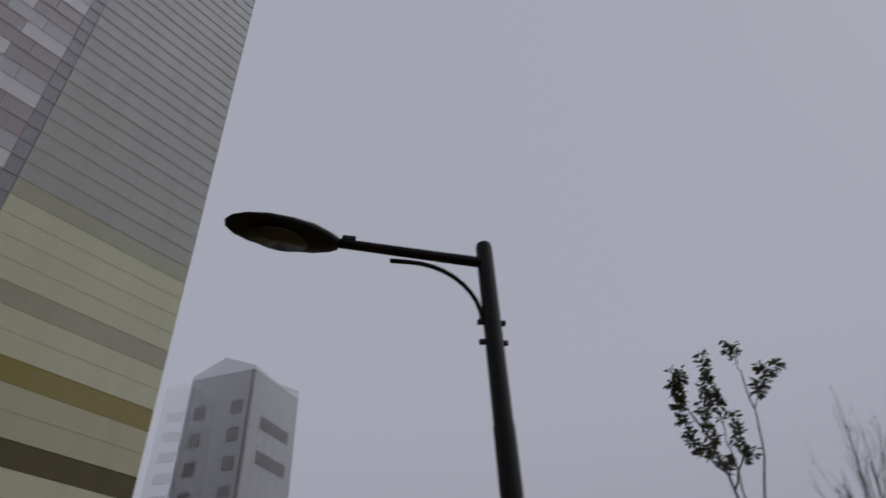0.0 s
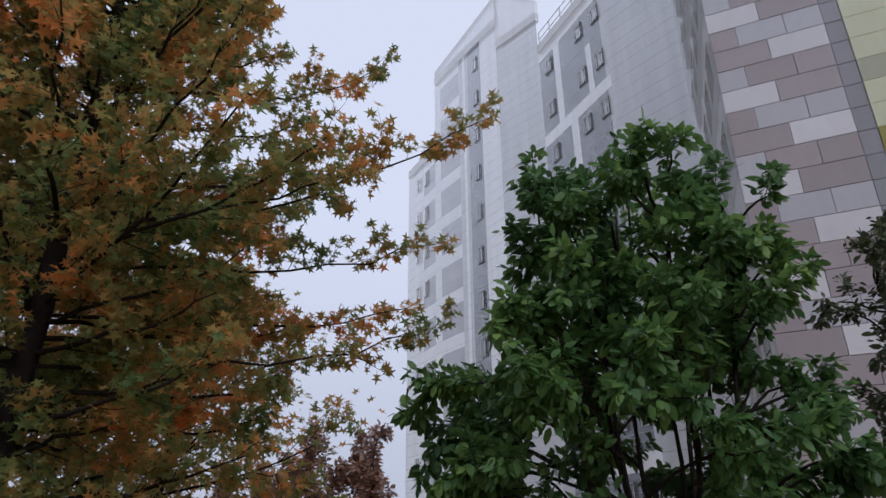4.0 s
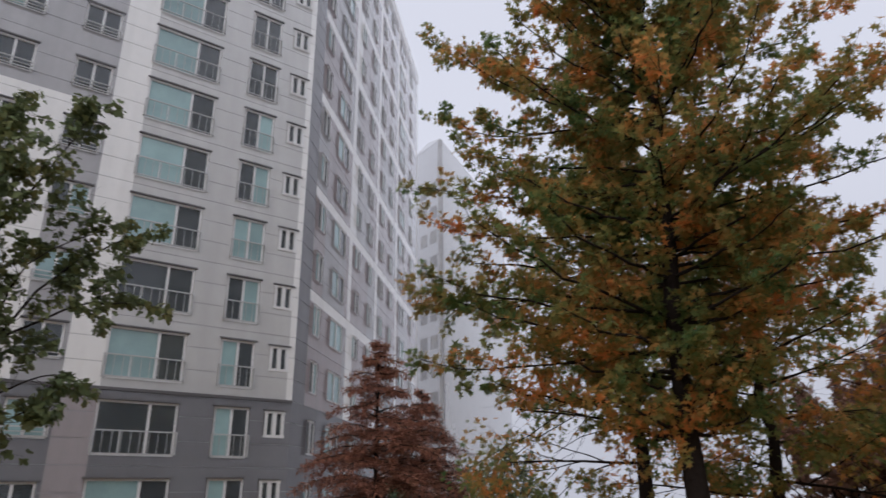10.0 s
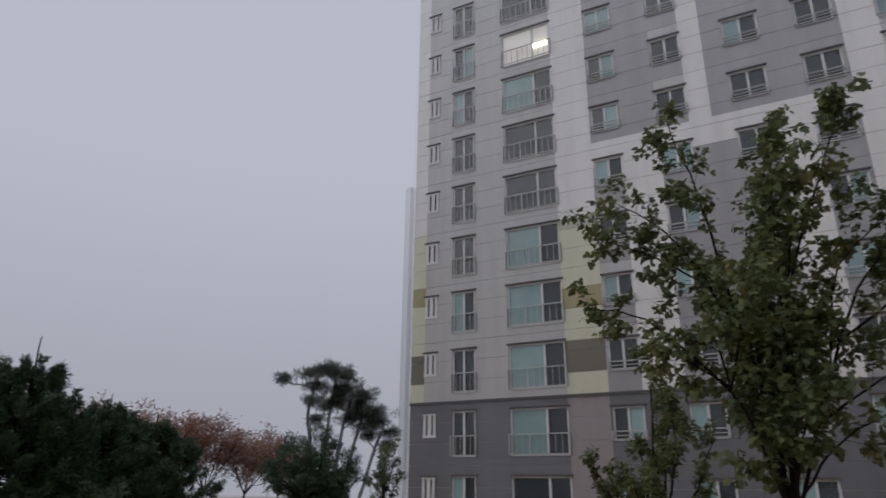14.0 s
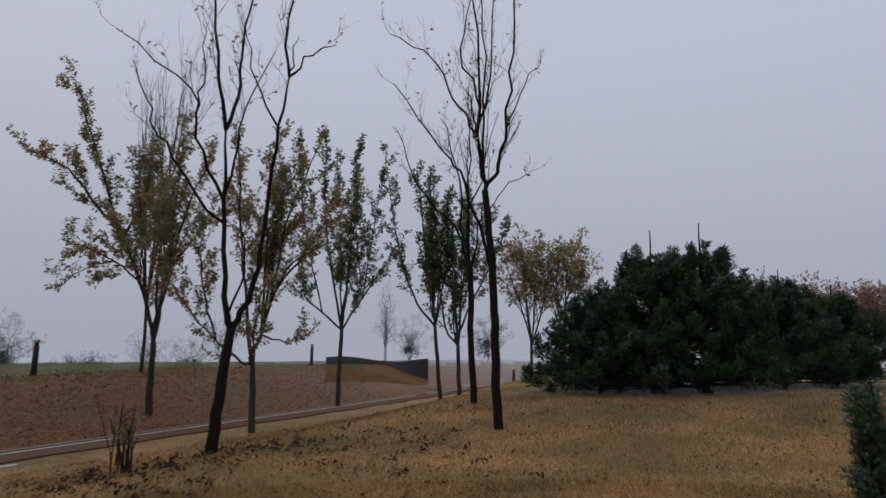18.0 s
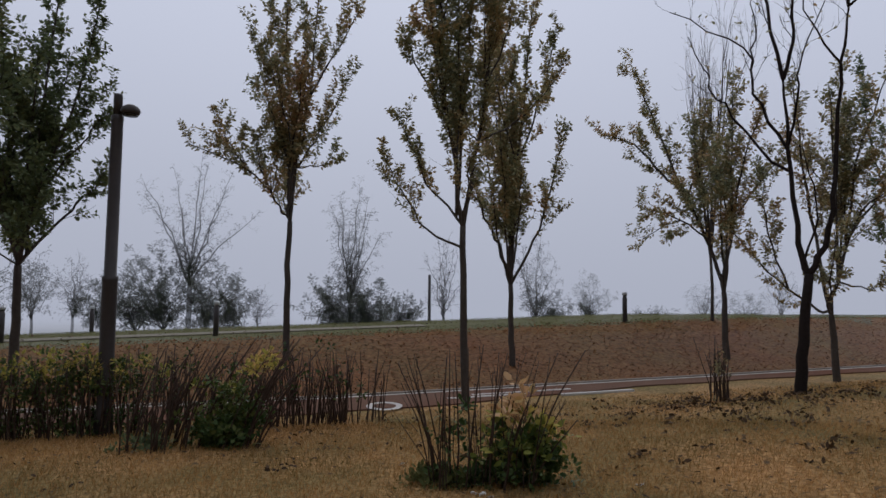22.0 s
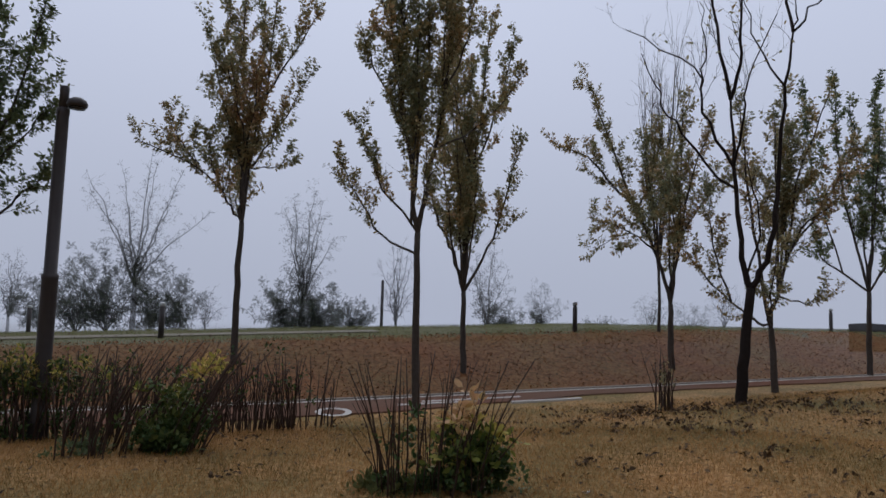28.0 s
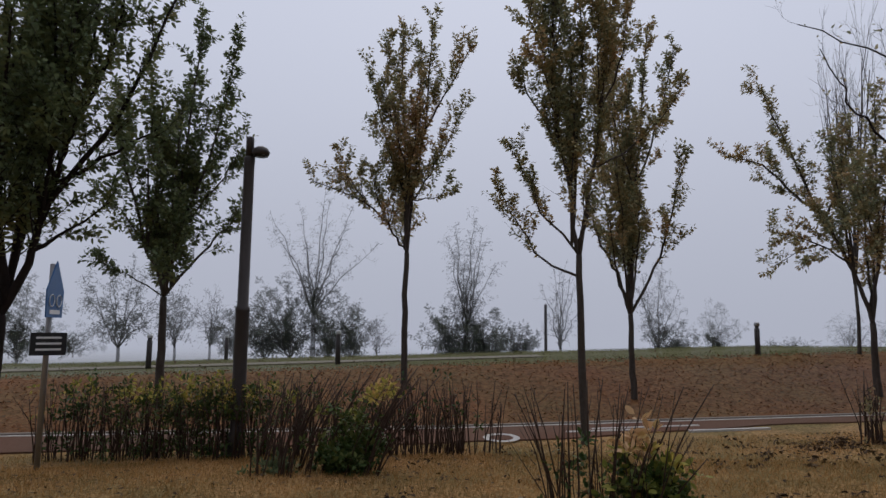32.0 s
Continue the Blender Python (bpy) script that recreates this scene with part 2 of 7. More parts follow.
# metal
M["lamp_black"] = material("black_lamp_paint", (0.009, 0.0095, 0.01), 0.5, 0.0, scale=20, vary=0.15, bump=0.08, spec=0.2)
M["lamp_lens"] = material("dull_lamp_lens", (0.012, 0.013, 0.0135), 0.2, 0.0, spec=0.6)
M["post_brown"] = material("dark_brown_post_paint", (0.05, 0.042, 0.04), 0.5, 0.1, scale=14, vary=0.2, bump=0.1)
M["steel"] = material("galvanised_steel", (0.3, 0.3, 0.31), 0.45, 0.8, scale=20)
M["sign_blue"] = material("blue_sign_face", (0.03, 0.11, 0.28), 0.35, 0.0, scale=10)
M["sign_white"] = material("white_sign_paint", (0.7, 0.7, 0.7), 0.4)
M["plate_black"] = material("black_sign_plate", (0.02, 0.02, 0.022), 0.4)
# plants
M["bark_dark"] = material("wet_dark_bark", (0.028, 0.022, 0.02), 0.85, spec=0.03, scale=18, vary=0.45, bump=0.8, bump_scale=45)
M["bark_grey"] = material("grey_brown_bark", (0.078, 0.066, 0.057), 0.85, spec=0.03, scale=18, layers=1.3, vary=0.4, bump=0.7, bump_scale=45)
M["leaf_oak"] = material("pin_oak_leaves", (0.1, 0.1, 0.03), 0.5, spec=0.12, vary=0.2, translucent=0.6, clump_scale=1.25, clumped=0.62, island=[
    (0.098, 0.165, 0.068), (0.125, 0.205, 0.075), (0.175, 0.225, 0.08), (0.25, 0.25, 0.085), (0.36, 0.265, 0.09), (0.54, 0.285, 0.095), (0.76, 0.3, 0.1), (0.82, 0.32, 0.11)])
M["leaf_green"] = material("broad_green_leaves", (0.05, 0.1, 0.02), 0.35, spec=0.3, vary=0.2, translucent=0.42, clump_scale=1.3, clumped=0.5, island=[
    (0.055, 0.112, 0.048), (0.078, 0.16, 0.055), (0.12, 0.225, 0.066), (0.25, 0.37, 0.1)])
M["leaf_dull"] = material("dull_green_leaves", (0.05, 0.07, 0.03), 0.55, spec=0.12, layers=1.3, vary=0.2, translucent=0.3, clump_scale=0.9, clumped=0.5, island=[
    (0.09, 0.122, 0.066), (0.125, 0.16, 0.076), (0.165, 0.19, 0.082), (0.25, 0.225, 0.09)])
M["leaf_dark"] = material("dark_purplish_green_leaves", (0.04, 0.05, 0.03), 0.5, spec=0.15, vary=0.2, translucent=0.25, island=[
    (0.045, 0.06, 0.04), (0.06, 0.08, 0.045), (0.085, 0.1, 0.05), (0.12, 0.115, 0.055)])
M["leaf_autumn"] = material("turning_leaves", (0.1, 0.08, 0.03), 0.6, spec=0.12, vary=0.2, translucent=0.3, layers=1.3, clump_scale=0.9, clumped=0.55, island=[
    (0.2, 0.23, 0.14), (0.255, 0.26, 0.145), (0.34, 0.29, 0.145), (0.42, 0.3, 0.145), (0.45, 0.25, 0.13)])
M["leaf_red"] = material("rust_red_needles", (0.2, 0.06, 0.04), 0.65, spec=0.12, vary=0.2, translucent=0.3, layers=1.4, island=[
    (0.17, 0.09, 0.065), (0.26, 0.115, 0.08), (0.36, 0.155, 0.105), (0.24, 0.155, 0.09)])
# extra haze put into these leaves: layers fades them sooner than their neighbours
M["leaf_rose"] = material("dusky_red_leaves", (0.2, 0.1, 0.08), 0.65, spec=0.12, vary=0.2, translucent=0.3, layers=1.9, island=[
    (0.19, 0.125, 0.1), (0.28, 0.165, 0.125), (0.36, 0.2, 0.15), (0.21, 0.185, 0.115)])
M["leaf_pine"] = material("dark_pine_needles", (0.02, 0.04, 0.02), 0.65, spec=0.12, vary=0.25, translucent=0.15, island=[
    (0.05, 0.09, 0.06), (0.075, 0.12, 0.075), (0.1, 0.15, 0.085)])
# haze painted in: needles and bark lightened to grey, then thinned by layers
M["leaf_pine_far"] = material("haze_greyed_pine_needles", (0.03, 0.045, 0.03), 0.7, spec=0.05, vary=0.25, layers=4.2, translucent=0.15, island=[(0.1, 0.12, 0.105), (0.14, 0.16, 0.135)])
M["bark_far"] = material("haze_greyed_bark", (0.07, 0.064, 0.058), 0.85, spec=0.03, layers=1.8, scale=14, vary=0.3)
M["leaf_yellow"] = material("yellowing_leaves", (0.2, 0.18, 0.05), 0.55, spec=0.12, vary=0.2, translucent=0.35, island=[
    (0.085, 0.133, 0.038), (0.152, 0.190, 0.048), (0.380, 0.342, 0.076), (0.665, 0.513, 0.133), (0.760, 0.475, 0.228)])
M["leaf_hedge"] = material("glossy_hedge_leaves", (0.03, 0.05, 0.02), 0.4, spec=0.12, vary=0.2, translucent=0.2, island=[
    (0.028, 0.052, 0.022), (0.048, 0.082, 0.028), (0.08, 0.118, 0.036), (0.17, 0.17, 0.05)])
M["leaf_lime"] = material("yellow_green_shrub_leaves", (0.1, 0.14, 0.03), 0.45, spec=0.15, vary=0.2, translucent=0.3, island=[
    (0.06, 0.1, 0.03), (0.12, 0.165, 0.04), (0.24, 0.25, 0.055), (0.42, 0.38, 0.08)])
# leaf colours lightened and greyed for the haze over them
M["leaf_far"] = material("haze_greyed_leaves", (0.04, 0.05, 0.035), 0.7, spec=0.05, layers=2.7, vary=0.2, translucent=0.2, island=[
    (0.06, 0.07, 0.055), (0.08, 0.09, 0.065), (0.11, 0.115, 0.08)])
M["twig"] = material("red_brown_twigs", (0.052, 0.03, 0.019), 0.8, scale=20, vary=0.3)
M["petal"] = material("peach_seed_heads", (0.5, 0.36, 0.24), 0.7, vary=0.2, translucent=0.3, island=[(0.6, 0.33, 0.12), (0.7, 0.47, 0.26), (0.62, 0.47, 0.14)])
# ground
M["lawn"] = material("dry_autumn_lawn", (0.37, 0.215, 0.092), 0.95, spec=0.02, scale=20, vary=0.7, patch=0.6, contrast=0.2, second=(0.15, 0.122, 0.05), mix=0.5, bump=0.7, bump_scale=35)
M["bank"] = material("russet_ground_cover", (0.185, 0.084, 0.037), 0.95, spec=0.02, scale=9, vary=0.5, patch=0.4, contrast=0.22, second=(0.16, 0.1, 0.042), mix=0.5, bump=0.9, bump_scale=25)
M["meadow"] = material("damp_green_meadow", (0.105, 0.105, 0.045), 0.95, spec=0.03, scale=18, layers=2.2, vary=0.35, second=(0.11, 0.1, 0.05), mix=0.55, bump=0.6, bump_scale=30)
M["blade"] = material("dry_grass_blades", (0.2, 0.14, 0.07), 0.9, spec=0.02, vary=0.2, translucent=0.3, island=[
    (0.125, 0.102, 0.037), (0.28, 0.178, 0.066), (0.45, 0.25, 0.094), (0.62, 0.37, 0.155)])
M["blade_russet"] = material("russet_leaves", (0.1, 0.05, 0.03), 0.9, spec=0.02, vary=0.2, translucent=0.2, island=[
    (0.078, 0.046, 0.023), (0.165, 0.078, 0.035), (0.25, 0.11, 0.047), (0.18, 0.122, 0.048)])
M["blade_green"] = material("green_grass_blades", (0.1, 0.12, 0.04), 0.9, spec=0.03, layers=1.8, vary=0.2, translucent=0.3, island=[
    (0.075, 0.09, 0.034), (0.12, 0.125, 0.046), (0.18, 0.155, 0.07)])
M["fallen"] = material("fallen_brown_leaves", (0.06, 0.04, 0.03), 0.8, spec=0.03, vary=0.2, island=[
    (0.035, 0.025, 0.02), (0.06, 0.04, 0.026), (0.11, 0.07, 0.04), (0.16, 0.11, 0.06)])
M["track"] = material("red_cycle_track", (0.145, 0.066, 0.042), 0.95, scale=30, vary=0.3, second=(0.145, 0.098, 0.072), patch=0.22, bump=0.3, bump_scale=160, spec=0.02)
M["pavement"] = material("damp_grey_paving", (0.2, 0.18, 0.14), 0.9, scale=30, vary=0.2, bump=0.2, bump_scale=120, spec=0.04)
M["kerb"] = material("granite_kerb", (0.24, 0.205, 0.17), 0.95, spec=0.03, scale=60, vary=0.25, bump=0.2)
M["line"] = material("white_line_paint", (0.52, 0.49, 0.45), 0.95, spec=0.03, scale=20, vary=0.15)
M["iron"] = material("iron_cover", (0.1, 0.095, 0.09), 0.5, 0.6, scale=40)
M["paper"] = material("pale_litter", (0.65, 0.63, 0.58), 0.8)
# dark wall with its colour raised to stand for haze
M["shed"] = material("haze_lightened_timber_wall", (0.06, 0.055, 0.056), 0.8, scale=10, vary=0.25)



def glowing(name, color, strength):
    m = bpy.data.materials.new(name)
    m.use_nodes = True
    shader = m.node_tree.nodes["Principled BSDF"]
    shader.inputs["Emission Color"].default_value = (*color, 1)
    shader.inputs["Emission Strength"].default_value = strength
    return m


M["lit"] = glowing("lit_curtained_glass", (0.95, 0.86, 0.66), 0.13)
M["bulb"] = glowing("lit_ceiling_lamp", (1.0, 0.9, 0.62), 5.0)

# ---- building blocks ----
def bearing(az, d, x=0.0, y=0.0):
    """The plan position d metres off in the direction az (degrees anticlockwise from +y), from (x, y)."""
    a = radians(az)
    return x - d * math.sin(a), y + d * math.cos(a)


def mesh_data(name, verts, faces, mats, index=None, smooth=False):
    me = bpy.data.meshes.new(name)
    me.from_pydata(verts, [], faces)
    for m in mats:
        me.materials.append(M[m])
    if index is not None:
        me.polygons.foreach_set("material_index", index)
    if smooth:
        me.polygons.foreach_set("use_smooth", [True] * len(me.polygons))
    me.update()
    return me


BOX = [(0, 3, 2, 1), (4, 5, 6, 7), (0, 1, 5, 4), (1, 2, 6, 5), (2, 3, 7, 6), (3, 0, 4, 7)]


def boxes(name, items, mats):
    """One mesh of boxes: items are x0, x1, y0, y1, z0, z1 and, if there are several materials, the number of one."""
    verts, faces, index = [], [], []
    for x0, x1, y0, y1, z0, z1, *k in items:
        n = len(verts)
        verts += [(x0, y0, z0), (x1, y0, z0), (x1, y1, z0), (x0, y1, z0), (x0, y0, z1), (x1, y0, z1), (x1, y1, z1), (x0, y1, z1)]
        faces += [tuple(n + i for i in f) for f in BOX]
        index += [k[0] if k else 0] * 6
    return mesh_data(name, verts, faces, mats, index)


def lathe(name, profile, mat, sides=16, smooth=True):
    """A turned solid: profile is radius, height from the bottom up."""
    verts, faces = [], []
    for r, z in profile:
        verts += [(r * math.cos(2 * math.pi * i / sides), r * math.sin(2 * math.pi * i / sides), z) for i in range(sides)]
    for j in range(len(profile) - 1):
        for i in range(sides):
            a, b = j * sides + i, j * sides + (i + 1) % sides
            faces.append((a, b, b + sides, a + sides))
    faces.append(tuple(reversed(range(sides))))
    faces.append(tuple(range((len(profile) - 1) * sides, len(profile) * sides)))
    return mesh_data(name, verts, faces, [mat], smooth=smooth)


def part(name, data, parent, m=None, label=""):
    ob = new(name, data)
    ob.parent = parent
    if m is not None:
        ob.matrix_basis = m
    return tagged(ob, label)


def thing(name, m, label, category, group="", kind=""):
    ob = new(name)
    ob.empty_display_size = 0.3
    ob.matrix_basis = m
    return tagged(ob, label, category, group, kind)


def tube(verts, faces, pts, radii, sides=6):
    """A bent, tapering rod through pts."""
    start = len(verts)
    n = len(pts)
    for i, (p, r) in enumerate(zip(pts, radii)):
        d = (pts[min(i + 1, n - 1)] - pts[max(i - 1, 0)])
        d = d.normalized() if d.length > 1e-6 else Vector((0, 0, 1))
        s = d.cross(Vector((0.31, 0.94, 0.12))).normalized()
        q = d.cross(s)
        for k in range(sides):
            a = 2 * math.pi * k / sides
            verts.append(p + (s * math.cos(a) + q * math.sin(a)) * r)
    for i in range(n - 1):
        for k in range(sides):
            a, b = start + i * sides + k, start + i * sides + (k + 1) % sides
            faces.append((a, b, b + sides, a + sides))
    faces.append(tuple(start + (n - 1) * sides + k for k in range(sides)))


def rod_mesh(name, rods, mat, sides=8):
    verts, faces = [], []
    for pts, radii in rods:
        tube(verts, faces, [Vector(p) for p in pts], radii, sides)
    return mesh_data(name, verts, faces, [mat], smooth=True)


# ---- ground ----
def smooth_step(a, b, x):
    t = np.clip((x - a) / (b - a), 0, 1)
    return t * t * (3 - 2 * t)


def across(x, y):
    """Metres beyond the near edge of the cycle track."""
    return (y - 10.3 - 0.2 * x) / 1.02


def height(x, y):
    x, y = np.asarray(x, float), np.asarray(y, float)
    w = across(x, y)
    lawn = 0.055 * np.clip(x - 3.5, 0, 18) * smooth_step(-14, -2, y) + 0.04 * np.sin(x * 0.7 + 1) * np.sin(y * 0.6)
    track = -0.1 + 0.012 * np.clip(x, 0, 30)
    crest = np.clip(0.78 + 0.03 * x, 0.35, 1.15)
    z = lawn + (track - lawn) * smooth_step(-3.0, -0.2, w)
    z = z + (crest - track) * smooth_step(1.9, 6.4, w)
    z = z + (-0.6 - crest) * smooth_step(13, 34, w)
    return z


def zat(x, y):
    return float(height(x, y))


rings = list(np.arange(0.6, 26, 0.4)) + list(26 * 1.13 ** np.arange(1, 38))
spokes = 264
gv, gf, gi = [(0.0, 0.0, zat(0, 0))], [], []
for r in rings:
    for k in range(spokes):
        a = 2 * math.pi * k / spokes
        x, y = r * math.cos(a), r * math.sin(a)
        gv.append((x, y, zat(x, y)))
for k in range(spokes):
    gf.append((0, 1 + k, 1 + (k + 1) % spokes))
for j in range(len(rings) - 1):
    for k in range(spokes):
        a, b = 1 + j * spokes + k, 1 + j * spokes + (k + 1) % spokes
        gf.append((a, a + spokes, b + spokes, b))
for f in gf:
    x, y = sum(gv[i][0] for i in f) / len(f), sum(gv[i][1] for i in f) / len(f)
    w = across(x, y)
    gi.append(0 if w < 1.7 else 1 if w < 6.1 else 2)
ground = new("ground", mesh_data("ground", gv, gf, ["lawn", "bank", "meadow"], gi, smooth=True))
tagged(ground, "dry ochre autumn lawn rising to a russet bank and green meadow", "ground", kind="structure")


def strip(name, w0, w1, x0, x1, lift, mat, label, category, thick=0.0, step=0.5, kind="structure"):
    """A band that follows the ground along the track, between two offsets from its near edge."""
    xs = np.arange(x0, x1 + 1e-6, step)
    verts, faces = [], []
    for x in xs:
        for w in (w0(x) if callable(w0) else w0, w1):
            y = 10.3 + 0.2 * x + 1.02 * w
            z = zat(x, y) + lift
            verts += [(x, y, z), (x, y, z - max(thick, 0.05))]
    for i in range(len(xs) - 1):
        a, b = 4 * i, 4 * i + 4
        faces += [(a, b, b + 2, a + 2), (a + 1, b + 1, b, a), (a + 2, b + 2, b + 3, a + 3)]
    faces += [(0, 2, 3, 1)]
    ob = new(name, mesh_data(name, verts, faces, [mat]))
    return tagged(ob, label, category, kind=kind)


strip("road", lambda x: 0.2 + 0.75 * float(smooth_step(1.0, 7.0, x)) + 0.05 * math.sin(x * 2.3), 1.75, -30, 42, 0.025, "track", "damp red surfaced cycle track below the bank", "cycle track")
strip("trim", 1.75, 1.87, -30, 42, 0.05, "kerb", "pale stone edging along the track", "kerb", 0.1)
strip("road_line", 1.62, 1.7, -30, 42, 0.03, "line", "worn white edge line on the track", "road marking")
strip("pavement", 9.0, 10.4, -60, 3, 0.03, "pavement", "pale paved footway on top of the bank", "footway")

# ---- windows ----
WINDOWS = {}


def window_set(w, h, glass, kind, trim="frame_white"):
    """Meshes of one window: frame, panes, railing. Origin at the lower left corner of the opening, outside face at y = 0."""
    key = (w, h, glass, kind, trim)
    if key in WINDOWS:
        return WINDOWS[key]
    e = 0.085
    bars = [(0, w, 0.05, 0.17, 0, e), (0, w, 0.05, 0.17, h - e, h), (0, e, 0.05, 0.17, e, h - e), (w - e, w, 0.05, 0.17, e, h - e)]
    if kind == "slot":
        bars = [(-0.03, w + 0.03, -0.02, 0.12, 0, 0.12), (-0.03, w + 0.03, -0.02, 0.12, h - 0.1, h), (0, 0.13, -0.02, 0.12, 0.12, h - 0.1),
                (w - 0.13, w, -0.02, 0.12, 0.12, h - 0.1), (w / 2 - 0.09, w / 2 + 0.09, -0.02, 0.12, 0.12, h - 0.1)]
        splits = [(0.13, w / 2 - 0.09), (w / 2 + 0.09, w - 0.13)]
    elif kind == "wide":
        cut = w * 0.64
        bars += [(cut - 0.05, cut + 0.05, 0.03, 0.17, e, h - e), (cut * 0.5 - 0.02, cut * 0.5 + 0.02, 0.06, 0.12, e, h * 0.45)]
        splits = [(e, cut - 0.05), (cut + 0.05, w - e)]
    else:
        bars += [(w / 2 - 0.05, w / 2 + 0.05, 0.03, 0.17, e, h - e)]
        splits = [(e, w / 2 - 0.05), (w / 2 + 0.05, w - e)]
    frame_mesh = boxes("window_frame", bars, [trim])
    panes = [boxes("pane", [(a, b, 0.1, 0.12, e, h - e)], [g]) for (a, b), g in zip(splits, glass)]
    rail = None
    if kind in ("wide", "tall", "low"):
        top = h * 0.46 if kind != "low" else h * 0.3
        items = [(-0.05, w + 0.05, -0.1, -0.06, top - 0.05, top), (-0.05, w + 0.05, -0.1, -0.06, 0.06, 0.1),
                 (-0.05, 0.0, -0.1, 0.02, 0.06, top), (w, w + 0.05, -0.1, 0.02, 0.06, top)]
        n = {"wide": 9, "tall": 5}.get(kind, 0)
        items += [(w * i / n - 0.01, w * i / n + 0.01, -0.09, -0.07, 0.1, top - 0.05) for i in range(1, n)]
        if kind == "low":
            items += [(-0.05, w + 0.05, -0.1, -0.06, top * 0.5, top * 0.5 + 0.03)]
        rail = boxes("railing", items, ["rail"])
    WINDOWS[key] = (frame_mesh, panes, rail)
    return WINDOWS[key]


def put_window(building, m, u, v, w, h, kind, rng, far=False, misty=False, lit=False):
    d, t = ("glass_pale", "glass_teal") if misty else ("glass_dark", "glass_teal")
    pick = rng.random()
    if kind == "wide":
        glass = (t, d) if pick < 0.75 else (d, d)
    elif kind == "slot":
        glass = (d, d)
    else:
        glass = (d, d) if pick < 0.4 else (t, d) if pick < 0.7 else (d, t) if pick < 0.85 else (t, t)
    if misty:
        glass = ("tower_glass", "tower_glass")
    if lit:
        glass = ("lit", "lit")
    frame_mesh, panes, rail = window_set(w, h, glass, kind, "tower_frame" if misty else "frame_white")
    win = part("window", frame_mesh, building, m @ pose(u, 0, v))
    for p in panes:
        part("pane", p, win)
    if rail and not far:
        part("railing", rail, win)
    return win


def facade(building, m, length, storeys, storey, z0, openings, colour, courses=3, depth=0.22, mats=(), name="wall", sunk=0.025):
    """A storey-high wall of panels for each storey, with recessed joints between courses and the openings left free.
    openings: (u0, u1, sill, head) in every storey. colour(k, u, course) gives the number of the panel's material."""
    us = sorted({0.0, length, *[u for o in openings for u in o[:2]], *(list(building["cuts"]) if "cuts" in building else [])})
    us = [u for i, u in enumerate(us) if i == 0 or u - us[i - 1] > 0.01]
    gap = 0.022
    zs = sorted({0.0, storey, *[storey * i / courses for i in range(courses)], *[storey * i / courses + gap for i in range(courses)], *[z for o in openings for z in o[2:]]})
    zs = [z for i, z in enumerate(zs) if i == 0 or z - zs[i - 1] > 0.004]
    joints = [storey * i / courses for i in range(courses)]
    sealant = len(mats)
    for k in range(storeys):
        verts, faces, index, known = [], [], [], {}
        base = z0 + k * storey

        def vert(u, y, z):
            key = (round(u, 3), round(y, 3), round(z, 3))
            if key not in known:
                known[key] = len(verts)
                verts.append((u, y, base + z))
            return known[key]

        nu, nz = len(us) - 1, len(zs) - 1
        cell = {}
        for i in range(nu):
            for j in range(nz):
                um, zm = (us[i] + us[i + 1]) / 2, (zs[j] + zs[j + 1]) / 2
                if any(o[0] < um < o[1] and o[2] < zm < o[3] for o in openings):
                    cell[i, j] = None
                else:
                    cell[i, j] = sunk if any(z < zm < z + gap for z in joints) else 0.0
        for (i, j), y in cell.items():
            if y is None:
                continue
            u0, u1, z_0, z_1 = us[i], us[i + 1], zs[j], zs[j + 1]
            tone = sealant if y else colour(k, (u0 + u1) / 2, (z_0 + z_1) / 2 / storey)
            faces.append((vert(u0, y, z_0), vert(u1, y, z_0), vert(u1, y, z_1), vert(u0, y, z_1)))
            index.append(tone)
            for di, dj, a, b in ((-1, 0, (u0, z_1), (u0, z_0)), (1, 0, (u1, z_0), (u1, z_1)), (0, -1, (u0, z_0), (u1, z_0)), (0, 1, (u1, z_1), (u0, z_1))):
                other = cell.get((i + di, j + dj), y)
                deep = depth if other is None else other
                if deep > y:
                    faces.append((vert(a[0], y, a[1]), vert(a[0], deep, a[1]), vert(b[0], deep, b[1]), vert(b[0], y, b[1])))
                    index.append(tone)
        part(name, mesh_data(name, verts, faces, [*mats, "sealant"], index), building, m)

# ---- the ell-shaped apartment block with fifteen storeys ----
STOREY = 2.85
rng_b = random.Random(11)
FACE_AZ, FACE_D = -133.5, 28.4
n_vec = Vector((-math.sin(radians(FACE_AZ)), math.cos(radians(FACE_AZ)), 0))
r_vec = Vector((math.cos(radians(FACE_AZ)), math.sin(radians(FACE_AZ)), 0))


def wall_matrix(origin, along):
    """A wall's own axes: x along it, y into the building, z up."""
    along = Vector((along[0], along[1], 0)).normalized()
    into = Vector((-along.y, along.x, 0))
    m = Matrix.Identity(4)
    m.col[0], m.col[1], m.col[2], m.col[3] = (*along, 0), (*into, 0), (0, 0, 1, 0), (origin[0], origin[1], 0, 1)
    return m


block = thing("apartment_building", pose(0, 0, 0), "fifteen-storey pale grey panel apartment block with dark grey base", "building")
U0, U1 = -16.9, 12.85
start = n_vec * FACE_D + r_vec * U0
wing_a = wall_matrix(start, r_vec)
LEN_A = U1 - U0
TOPS = 15
